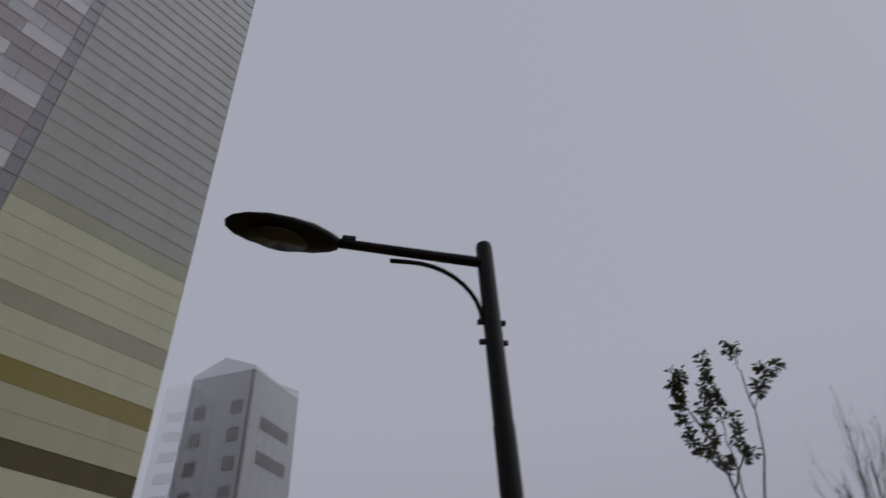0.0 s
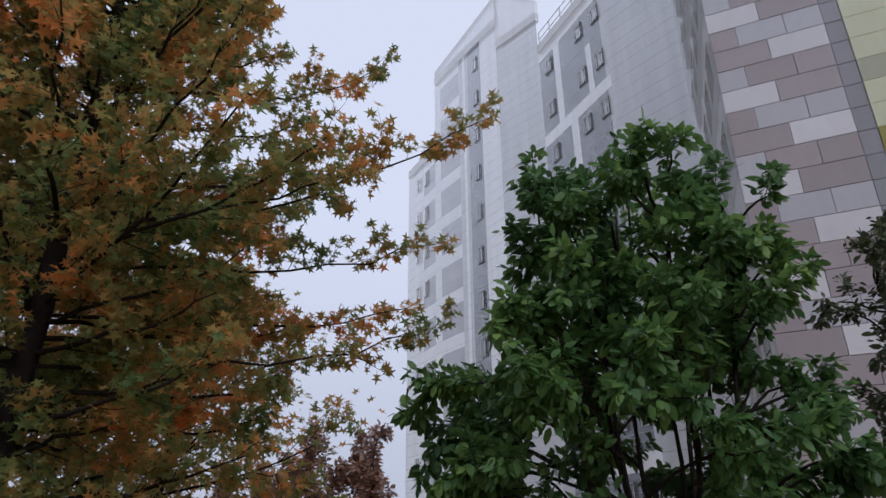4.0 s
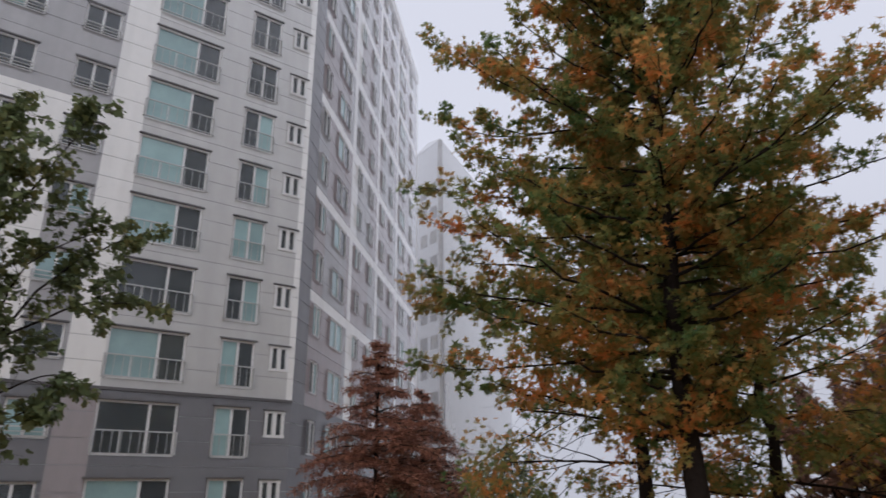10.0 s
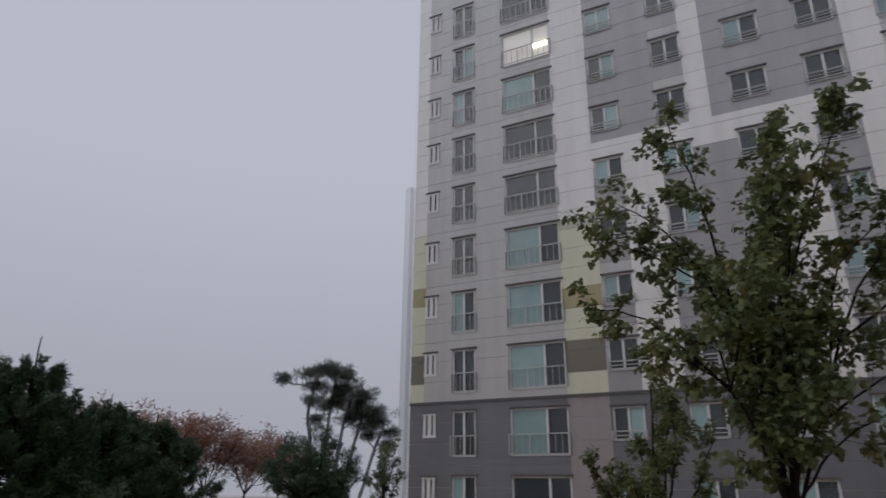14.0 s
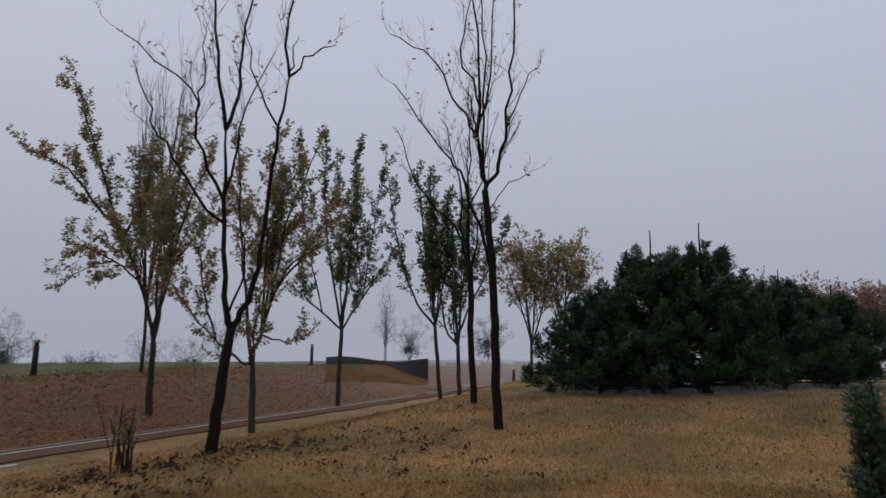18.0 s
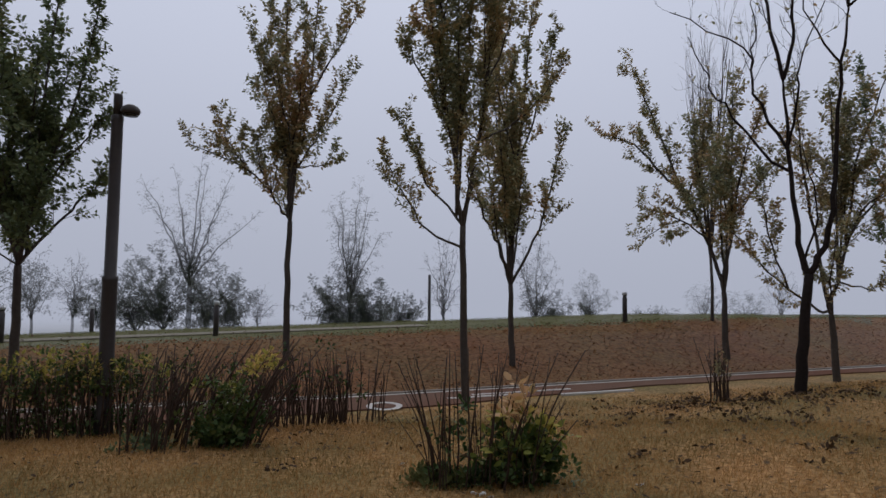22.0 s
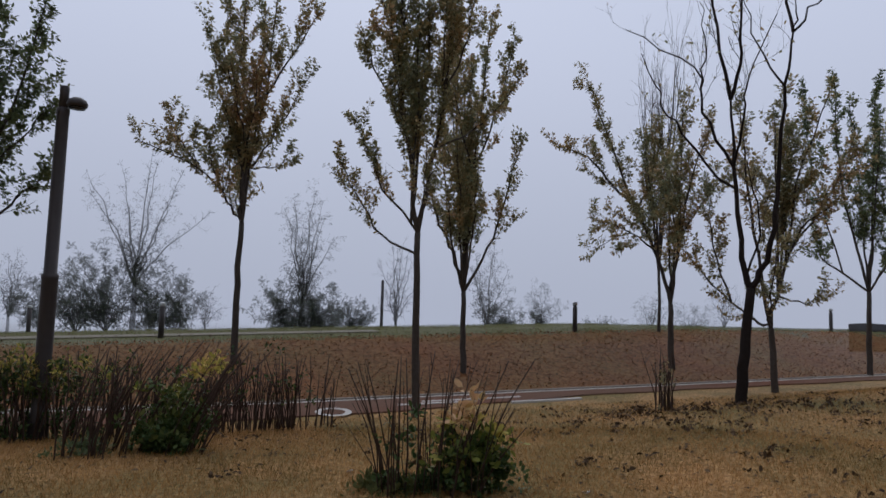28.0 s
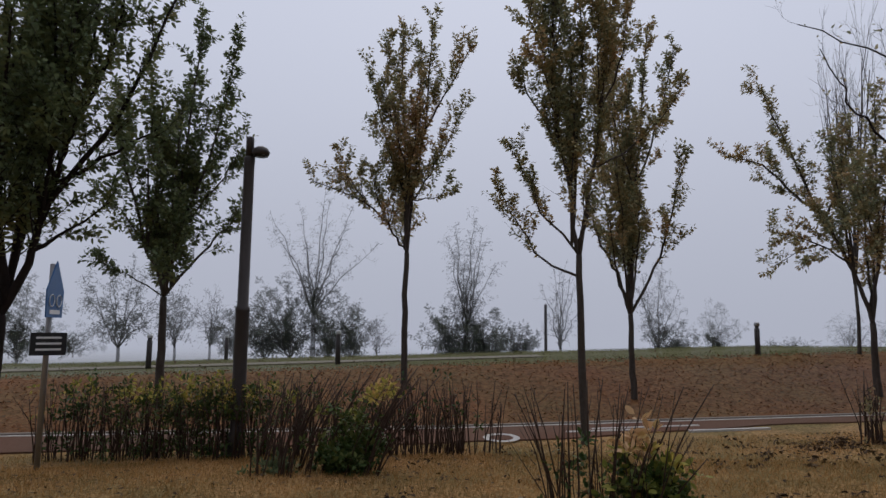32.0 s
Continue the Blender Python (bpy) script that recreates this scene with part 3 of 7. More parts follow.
cols_a = [(-16.16, -15.5, 0.86, 1.98, "slot"), (-14.64, -13.43, -0.02, 2.04, "tall"), (-11.74, -9.05, -0.02, 2.02, "wide"),
          (-7.18, -5.85, 0.5, 1.9, "low"), (-4.12, -2.75, 0.5, 1.9, "low"), (-0.9, 0.6, 0.5, 1.9, "low"), (2.05, 3.5, 0.5, 1.9, "low"),
          (5.0, 8.0, -0.02, 2.02, "wide"), (9.45, 10.95, -0.02, 2.04, "tall"), (11.65, 12.55, 0.86, 1.98, "slot")]
SILL = 0.38
open_a = [(a - U0, b - U0, SILL + lo, SILL + hi) for a, b, lo, hi, kind in cols_a]
MATS_A = ["panel_light", "panel_white", "panel_mid", "panel_dark", "panel_mauve", "panel_cream", "panel_olive", "panel_khaki", "panel_sage"]


def colour_a(k, u, c):
    x = u + U0
    left_pillar, right_pillar = -8.8 < x < -7.25, 3.6 < x < 5.0
    if k < 2:
        return 4 if left_pillar or right_pillar or -9.05 < x < -8.8 else 3
    if left_pillar or -9.05 < x < -8.8:
        if k == 2:
            return 7 if 0.33 < c < 0.82 else 5
        if k == 3:
            return 6 if 0.33 < c < 0.67 else 5
        if k == 4 and 0.67 < c < 0.86:
            return 8
        return 5 if k == 4 and c < 0.67 else 1
    if right_pillar or x > 12.55:
        return 1
    if x < -16.16:
        return 7 if k == 2 and 0.3 < c < 0.8 else 6 if k == 3 and c > 0.7 else 5 if k < 5 else 1
    if -7.3 < x < 3.6:
        band, block_no = (k - 2) % 4, (k - 2) // 4
        if band == 3 and c > 0.72 or band == 0 and c < 0.13 and k > 2:
            return 1
        gap = [(-5.85, -4.12), (-2.75, -0.9), (0.6, 2.05)]
        side = [i for i, (a, b) in enumerate(gap) if a < x < b]
        if side:
            i = side[0]
            if (block_no + i) % 2 == 0:
                return 1 if i != 1 or x < -1.8 else 2
            return 2
        return 2 if (block_no * 3 + int((x + 8) / 2.9)) % 4 or c < 0.3 else 0
    return 0


# panel joints in the blank stretches
block["cuts"] = [a - U0 for a in (-16.5, -13.0, -12.4, -8.8, -7.25, -5.0, -1.8, 1.3, 3.65, 5.0, 8.7, 11.3)]
facade(block, wing_a, LEN_A, TOPS, STOREY, -0.1, open_a, colour_a, 3, 0.22, MATS_A)
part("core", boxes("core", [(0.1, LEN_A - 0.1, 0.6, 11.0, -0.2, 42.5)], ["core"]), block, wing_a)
part("cornice", boxes("cornice", [(0, LEN_A, -0.06, 0.3, 42.65, 43.6)], ["panel_white"]), block, wing_a)
part("string_course", boxes("string_course", [(0, LEN_A, -0.09, 0.0, 5.5, 5.62)], ["panel_dark"]), block, wing_a)
part("end_wall", boxes("end_wall", [(-0.25, 0.0, 0.1, 11.2, -0.2, 43.6)], ["backing"]), block, wing_a)
for k in range(TOPS):
    for a, b, lo, hi, kind in cols_a:
        z = -0.1 + k * STOREY + SILL + lo
        w, h = round(b - a, 3), round(hi - lo, 3)
        win = put_window(block, wing_a, a - U0, z, w, h, kind, rng_b, far=k > 11, lit=kind == "wide" and k == 8 and a < 0)
        part("drip", boxes("drip", [(-0.08, w + 0.08, -0.07, 0.0, h, h + 0.07)], ["panel_dark"]), win)
        if kind == "wide" and k == 8 and a < 0:
            part("ceiling_lamp", boxes("ceiling_lamp", [(w * 0.66, w * 0.93, 0.03, 0.09, h * 0.36, h * 0.5)], ["bulb"]), win, None, "lit warm ceiling lamp")
del block["cuts"]

# second wing, turned back by half a right angle
turn_az = Vector((r_vec + n_vec)).normalized()
start_b = n_vec * FACE_D + r_vec * U1
wing_b = wall_matrix(start_b, turn_az)
LEN_B = 31.0
cols_b = [(2.2, 3.4, 0.3, 1.9, "tall"), (5.0, 7.4, 0.3, 1.9, "plain"), (9.4, 10.7, 0.5, 1.9, "plain"), (12.6, 13.8, 0.5, 1.9, "plain"),
          (16.0, 17.2, 0.5, 1.9, "plain"), (19.0, 20.2, 0.5, 1.9, "plain"), (22.6, 25.0, 0.3, 1.9, "plain"), (27.4, 28.6, 0.3, 1.9, "tall")]
open_b = [(a, b, SILL + lo, SILL + hi) for a, b, lo, hi, kind in cols_b]


def colour_b(k, u, c):
    if u < 1.6:
        return 3
    if k < 2:
        return 3
    if k % 2 and c > 0.84:
        return 1
    for a, b in ((8.0, 8.7), (14.6, 15.2), (21.2, 21.8), (30.2, 31.0)):
        if a <= u <= b:
            return 1
    if 8.7 < u < 9.4 and (k // 2) % 2:
        return 1
    return 4 if (int(u / 3.3) + k // 2) % 3 else 2


block["cuts"] = [1.6, 8.0, 8.7, 14.6, 15.2, 21.2, 21.8, 30.2, 4.4, 11.6, 18.0, 26.2]
facade(block, wing_b, LEN_B, TOPS, STOREY, -0.1, open_b, colour_b, 3, 0.22, MATS_A)
del block["cuts"]
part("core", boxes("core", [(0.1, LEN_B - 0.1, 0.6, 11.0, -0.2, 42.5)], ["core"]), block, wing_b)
part("cornice", boxes("cornice", [(0, LEN_B, -0.06, 0.3, 42.65, 43.6)], ["panel_white"]), block, wing_b)
part("end_wall", boxes("end_wall", [(LEN_B, LEN_B + 0.25, 0.1, 11.2, -0.2, 43.6)], ["backing"]), block, wing_b)
for k in range(TOPS):
    for a, b, lo, hi, kind in cols_b:
        put_window(block, wing_b, a, -0.1 + k * STOREY + SILL + lo, round(b - a, 3), round(hi - lo, 3), kind, rng_b, far=True)

# ---- the banded block: end wall of cream bands and stone, long stepped side ----
EYE2 = (-0.68, -1.05)
tower = thing("apartment_building", pose(0, 0, 0), "tall apartment block with cream and olive banded stone end wall", "building")
S_PT, E_PT = Vector((-16.58, -10.60, 0)), Vector((-21.63, -2.44, 0))
end_wall = wall_matrix(S_PT, E_PT - S_PT)
LEN_E = (E_PT - S_PT).length
TOP_E = 45.0
COURSE = STOREY / 4
STONE = 2.93
PIECE = {}


def piece(w, h, mat, b=0.012):
    key = (round(w, 3), round(h, 3), mat)
    if key not in PIECE:
        v = [(0, 0.1, 0), (w, 0.1, 0), (w, 0.1, h), (0, 0.1, h), (0, b, 0), (w, b, 0), (w, b, h), (0, b, h),
             (b, 0, b), (w - b, 0, b), (w - b, 0, h - b), (b, 0, h - b)]
        f = [(8, 9, 10, 11), (4, 5, 9, 8), (5, 6, 10, 9), (6, 7, 11, 10), (7, 4, 8, 11), (0, 1, 5, 4), (1, 2, 6, 5), (2, 3, 7, 6), (3, 0, 4, 7)]
        PIECE[key] = mesh_data("panel", v, f, [mat])
    return PIECE[key]


stone_wall = part("end_wall", boxes("end_wall", [(0, LEN_E, 0.1, 0.35, -0.2, TOP_E)], ["backing"]), tower, end_wall)
Z_OLIVE = 12.18
j0 = int(round(Z_OLIVE / COURSE))
shift = Z_OLIVE - j0 * COURSE
ROWS = [[(0, .25, "panel_blue"), (.25, .68, "panel_pink"), (.68, 1, "panel_pink")], [(0, .5, "panel_pink"), (.5, 1, "panel_stone")],
        [(0, .25, "panel_pink"), (.25, .68, "panel_blue"), (.68, 1, "panel_blue")], [(0, .48, "panel_stone"), (.48, 1, "panel_pink")]]
n_course = int(TOP_E / COURSE)
for j in range(n_course):
    for a, b, mat in ROWS[j % 4]:
        part("panel", piece(STONE * (b - a) - 0.012, COURSE - 0.012, mat), stone_wall, pose(a * STONE, 0, j * COURSE + shift))
    part("panel", piece(0.44, COURSE - 0.012, "panel_strip"), stone_wall, pose(STONE, 0.03, j * COURSE + shift))
# cream field with olive bands
Y0 = STONE + 0.45
BAND = {0: "panel_olive", -3: "panel_khaki", -5: "panel_olive", 3: "panel_sage", 8: "panel_sage", -1: "panel_buff", -2: "panel_buff", -9: "panel_olive"}
for j in range(n_course):
    rel = j - j0 + 1
    mat = BAND.get(rel) or ("panel_cream" if rel < 8 else "panel_top")
    part("panel", piece(LEN_E - Y0, COURSE - 0.006, mat, 0.004), stone_wall, pose(Y0, 0, j * COURSE + shift))
# the house number is left as plain bars
zb = 6.84
for i in range(4):
    part("number_bar", boxes("number_bar", [(5.24 + i * 0.67, 5.74 + i * 0.67, -0.05, -0.003, zb, zb + 0.8)], ["glyph"]), tower, end_wall)

# long side, seen at a slant, stepping back
def from_eye(az, d):
    return Vector((*bearing(az, d, *EYE2), 0))


P1, P2, P3, P4, P5, P6, P7 = (S_PT, from_eye(-236.8, 27.5), from_eye(-230.2, 29.5), from_eye(-223.5, 34.5), from_eye(-219.2, 36.8),
                              from_eye(-212.8, 43.0), from_eye(-210.3, 47.0))


def side_wall(a, b, top, storeys, openings, kinds, colour, mats, seed, far=True):
    m = wall_matrix(a, b - a)
    length = (b - a).length
    rise = (top - 0.5) / storeys
    facade(tower, m, length, storeys, rise, -0.1, openings, colour, 4, 0.22, mats, sunk=0.008)
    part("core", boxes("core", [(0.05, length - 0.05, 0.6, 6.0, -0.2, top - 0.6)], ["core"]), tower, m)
    part("cornice", boxes("cornice", [(0, length, -0.05, 0.3, top - 0.6, top)], ["tower_white"]), tower, m)
    rng = random.Random(seed)
    for k in range(storeys):
        for (u0, u1, lo, hi), kind in zip(openings, kinds):
            put_window(tower, m, u0, -0.1 + k * rise + lo, round(u1 - u0, 3), round(hi - lo, 3), kind, rng, far, True)
    return m


L12 = (P1 - P2).length
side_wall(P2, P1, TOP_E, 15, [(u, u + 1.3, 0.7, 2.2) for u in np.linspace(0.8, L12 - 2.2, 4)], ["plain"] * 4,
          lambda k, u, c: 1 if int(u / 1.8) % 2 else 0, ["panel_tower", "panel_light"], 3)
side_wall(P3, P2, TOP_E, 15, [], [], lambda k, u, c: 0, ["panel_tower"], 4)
L34 = (P4 - P3).length
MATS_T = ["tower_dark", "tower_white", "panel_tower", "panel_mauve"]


def colour_t(k, u, c):
    t = u / L34
    if k % 2 and c > 0.75:
        return 1
    if 0.42 < t < 0.52 and (k // 2) % 2 or 0.25 < t < 0.34 and not (k // 2) % 2 or 0.72 < t < 0.79 and not k % 2 and (k // 2) % 2 == 0:
        return 1
    return 0 if t < 0.95 else 2


tower["cuts"] = [L34 * c for c in (0.25, 0.34, 0.42, 0.52, 0.72, 0.79, 0.95)]
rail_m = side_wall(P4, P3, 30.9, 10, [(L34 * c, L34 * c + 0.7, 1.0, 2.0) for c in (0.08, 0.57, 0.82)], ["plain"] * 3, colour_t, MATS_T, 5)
del tower["cuts"]
part("roof_railing", boxes("roof_railing", [(0, L34, 0.1, 0.14, 31.9, 31.95), (0, L34, 0.1, 0.14, 31.4, 31.44)]
     + [(u, u + 0.05, 0.1, 0.15, 30.9, 31.9) for u in np.arange(0, L34, 1.2)], ["rail"]), tower, rail_m)
L45, L56, L67 = (P5 - P4).length, (P6 - P5).length, (P7 - P6).length
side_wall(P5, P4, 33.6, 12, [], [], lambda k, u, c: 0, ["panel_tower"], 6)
tower["cuts"] = [L56 * c for c in (0.1, 0.42, 0.48, 0.52, 0.56, 0.76)]


def colour_p(k, u, c):
    t = u / L56
    if t < 0.1 or 0.48 < t < 0.52:
        return 2
    if t < 0.42:
        return 1 if c < 0.6 else 2
    return 0 if 0.56 < t < 0.76 else 3 if t < 0.56 else 2


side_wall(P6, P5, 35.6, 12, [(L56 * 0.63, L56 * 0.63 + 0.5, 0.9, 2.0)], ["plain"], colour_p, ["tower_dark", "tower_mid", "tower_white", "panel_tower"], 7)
del tower["cuts"]
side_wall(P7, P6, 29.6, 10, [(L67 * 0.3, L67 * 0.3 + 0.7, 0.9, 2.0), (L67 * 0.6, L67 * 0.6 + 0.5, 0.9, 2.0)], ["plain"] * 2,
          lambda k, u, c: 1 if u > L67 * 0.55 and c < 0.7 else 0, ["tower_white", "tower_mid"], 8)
# pitched parapet of the tall part
def parapet(a, b, low_a, high_a, high_b):
    m = wall_matrix(a, b - a)
    ln = (b - a).length
    v = [(x, y, z) for y in (0.0, 0.3) for x, z in ((0, low_a), (ln, low_a), (ln, high_b), (0, high_a))]
    part("parapet", mesh_data("parapet", v, [(0, 1, 2, 3), (3, 2, 6, 7), (1, 5, 6, 2), (0, 3, 7, 4)], ["tower_white"]), tower, m)


parapet(P6, P5, 35.6, 36.2, 37.6)
parapet(P5, P4, 33.6, 37.6, 34.6)


# ---- pale towers far off in the mist ----
def far_tower(a, corner, b, top, peak, label, seed, slots=(), glazed=True, faces=("panel_mid", "panel_light")):
    ob = thing("apartment_building", pose(0, 0, 0), label, "building", group="far towers")
    rng = random.Random(seed)
    for p, q, mat in ((a, corner, faces[0]), (corner, b, faces[1])):
        m = wall_matrix(p, q - p)
        ln = (q - p).length
        part("wall", boxes("wall", [(0, ln, 0, 0.3, -0.6, top)], [mat]), ob, m)
        part("parapet", mesh_data("parapet", [(0, 0, top), (ln, 0, top), (ln, 0, top + (0.5 if mat == faces[1] else 0.2) * peak), (ln * 0.5, 0, top + (0.1 if mat == faces[1] else 1) * peak),
             (0, 0, top + 0.2 * peak), (0, 0.3, top), (ln, 0.3, top)], [(0, 1, 2, 3, 4), (0, 5, 6, 1)], [mat]), ob, m)
        if mat == faces[0] and glazed:
            for k in range(int(top / STOREY) - 1):
                for u in np.linspace(1.0, ln - 2.0, max(2, int(ln / 3.2))):
                    # panes filled with wall colours, painted as faint as haze would leave them
                    part("window", boxes("window", [(0, 1.2, -0.03, 0.02, 0, 0.06), (0, 1.2, -0.03, 0.02, 1.34, 1.4), (0, 0.06, -0.03, 0.02, 0.06, 1.34), (1.14, 1.2, -0.03, 0.02, 0.06, 1.34), (0.06, 1.14, -0.015, 0.02, 0.06, 1.34, 1)],
                         [faces[0], rng.choice((faces[1], faces[0], "panel_mid"))]), ob, m @ pose(u, 0, 1.2 + k * STOREY))
        else:
            for z in slots:
                part("louvre", boxes("louvre", [(ln * 0.25, ln * 0.85, -0.06, 0.0, z, z + 1.3)], [faces[0]]), ob, m)
    return ob


far_tower(from_eye(-268.6, 66), from_eye(-273.8, 62), from_eye(-278.0, 68), 37.2, 2.0, "pale apartment tower fading into the mist", 21, (31.5, 28.0), True, ("far_mauve", "far_pale"))
far_tower(from_eye(-266.6, 92), from_eye(-268.9, 90), from_eye(-271.0, 95), 49.0, 1.0, "pale apartment tower nearly lost in the mist", 22)


def polar(az, d):
    return Vector((*bearing(az, d), 0))


far_tower(polar(-168.0, 70), polar(-170.3, 66), polar(-176.0, 88), 38.8, 0.6, "pale apartment tower half lost in the mist", 23)
far_tower(polar(-101.8, 84), polar(-102.4, 83), polar(-106.0, 92), 40.5, 0.4, "pale apartment tower nearly lost in the mist", 24, (), False)

# ---- plants ----
def unit(v):
    return v / np.maximum(np.linalg.norm(v, axis=-1, keepdims=True), 1e-9)


STAR = [(0, 0), (.07, .2), (.42, .14), (.11, .42), (.52, .6), (.1, .64), (0, 1.0), (-.1, .64), (-.52, .6), (-.11, .42), (-.42, .14), (-.07, .2)]
OVAL = [(0, 0), (.24, .28), (.21, .68), (0, 1.0), (-.21, .68), (-.24, .28)]
SLIM = [(0, 0), (.12, .35), (0, 1.0), (-.12, .35)]
LOBED = [(0, 0), (.35, .1), (.5, .4), (.22, .5), (.28, .8), (0, 1.0), (-.28, .8), (-.22, .5), (-.5, .4), (-.35, .1)]


def leaf_mesh(name, mat, at, along, face, size, shape, fold=0.15):
    """A cloud of flat, slightly folded leaves: where each is fixed, which way it points, its normal, its length."""
    n = len(at)
    along = unit(along)
    side = unit(np.cross(face, along) + 1e-6)
    up = np.cross(along, side)
    k = len(shape)
    verts = np.empty((n, k, 3))
    for i, (sx, sy) in enumerate(shape):
        verts[:, i] = at + (along * sy + side * sx + up * (abs(sx) * fold - 0.12 * sy * sy)) * size[:, None]
    me = bpy.data.meshes.new(name)
    me.vertices.add(n * k)
    me.vertices.foreach_set("co", verts.reshape(-1))
    me.loops.add(n * k)
    me.loops.foreach_set("vertex_index", np.arange(n * k))
    me.polygons.add(n)
    me.polygons.foreach_set("loop_start", np.arange(n) * k)
    me.materials.append(M[mat])
    me.update(calc_edges=True)
    return me


def grow(rng, rods, tips, p, d, length, r, level, last, spec):
    """One branch and all that grows from it."""
    n = 5 if level < 2 else 4
    pts, rad = [p.copy()], [r]
    end = r * (0.4 if level < last else 0.3)
    for i in range(n):
        wob = spec["wobble"] * (0.55 + 0.5 * level)
        d = (d + Vector((rng.gauss(0, wob), rng.gauss(0, wob), rng.gauss(0, wob) + spec["lift"]))).normalized()
        p = p + d * (length / n)
        pts.append(p.copy())
        rad.append(r + (end - r) * (i + 1) / n)
    rods.append((pts, rad, 7 if level == 0 else 5 if level == 1 else 3))
    if level >= spec["leaf_from"]:
        for i in range(1, n + 1):
            tips.append((pts[i], d, level))
    if level == last:
        return
    count = spec["kids"][min(level, len(spec["kids"]) - 1)]
    for c in range(count):
        t = spec["bare"] + (1 - spec["bare"]) * (c + rng.random()) / count
        i = min(n - 1, int(t * n))
        q = pts[i].lerp(pts[i + 1], t * n - i)
        axis = (pts[i + 1] - pts[i]).normalized()
        a = rng.uniform(0, 2 * math.pi)
        s = axis.orthogonal().normalized()
        out = (s * math.cos(a) + axis.cross(s) * math.sin(a))
        tilt = radians(rng.gauss(spec["tilt"], 9))
        grow(rng, rods, tips, q, (axis * math.cos(tilt) + out * math.sin(tilt)).normalized(),
             length * rng.uniform(0.42, 0.68) * (1.15 - 0.5 * t) * spec.get("ratio", 1.0), max(0.004, rad[i] * 0.55 * spec.get("ratio", 1.0)), level + 1, last, spec)


def trunk_mesh(rods, bark):
    verts, faces = [], []
    for pts, rad, sides in rods:
        tube(verts, faces, pts, rad, sides)
    return mesh_data("trunk", verts, faces, [bark], smooth=True)


def crown_mesh(rng, tips, count, size, mat, shape, spread, hang=0.3, name="crown", tuft=14, flat=0.7):
    """Leaves in tufts round the ends of the twigs, with gaps between the tufts."""
    g = np.random.RandomState(rng.randint(0, 10 ** 6))
    pos = np.array([t[0] for t in tips])
    way = np.array([t[1] for t in tips])
    groups = g.randint(0, len(pos), max(1, count // tuft))
    pick = groups[g.randint(0, len(groups), count)]
    off = g.normal(0, spread, (count, 3)) * np.array([1, 1, flat])
    at = pos[pick] + off
    along = way[pick] * 0.8 + unit(off) * 0.9 + g.normal(0, 0.4, (count, 3)) + np.array([0, 0, -hang])
    face = g.normal(0, 0.5, (count, 3)) + np.array([0, 0, 0.8])
    return leaf_mesh(name, mat, at, along, face, size * g.uniform(0.65, 1.25, count), shape)


def fit_crown(rods, tips, fork, top, width, skip=1, dome=1.0):
    """Stretch all that grows above the fork to the crown's true height and width."""
    pts = np.array([t[0] for t in tips])
    axis = np.array(fork)
    r = np.percentile(np.hypot(pts[:, 0] - axis[0], pts[:, 1] - axis[1]), 95)
    kz = (top - axis[2]) / max(0.1, np.percentile(pts[:, 2], 99.7) - axis[2])
    kr = width / 2 / max(0.05, r)
    span = top - axis[2]
    done = set()
    for line in [line for line, rad, sides in rods[skip:]] + [[p for p, d, level in tips]]:
        for p in line:
            if id(p) in done:
                continue
            done.add(id(p))
            z = (p.z - axis[2]) * kz
            if dome != 1.0 and 0 < z < span:
                z = span * (1 - (1 - z / span) ** dome)
            p.x, p.y, p.z = axis[0] + (p.x - axis[0]) * kr, axis[1] + (p.y - axis[1]) * kr, axis[2] + z


def plant(name, az, d, label, category, group="", origin=(0, 0), sink=0.05, z=None):
    x, y = bearing(az, d, *origin)
    base = thing(name, pose(x, y, (zat(x, y) if z is None else z) - sink), label, category, group)
    return base


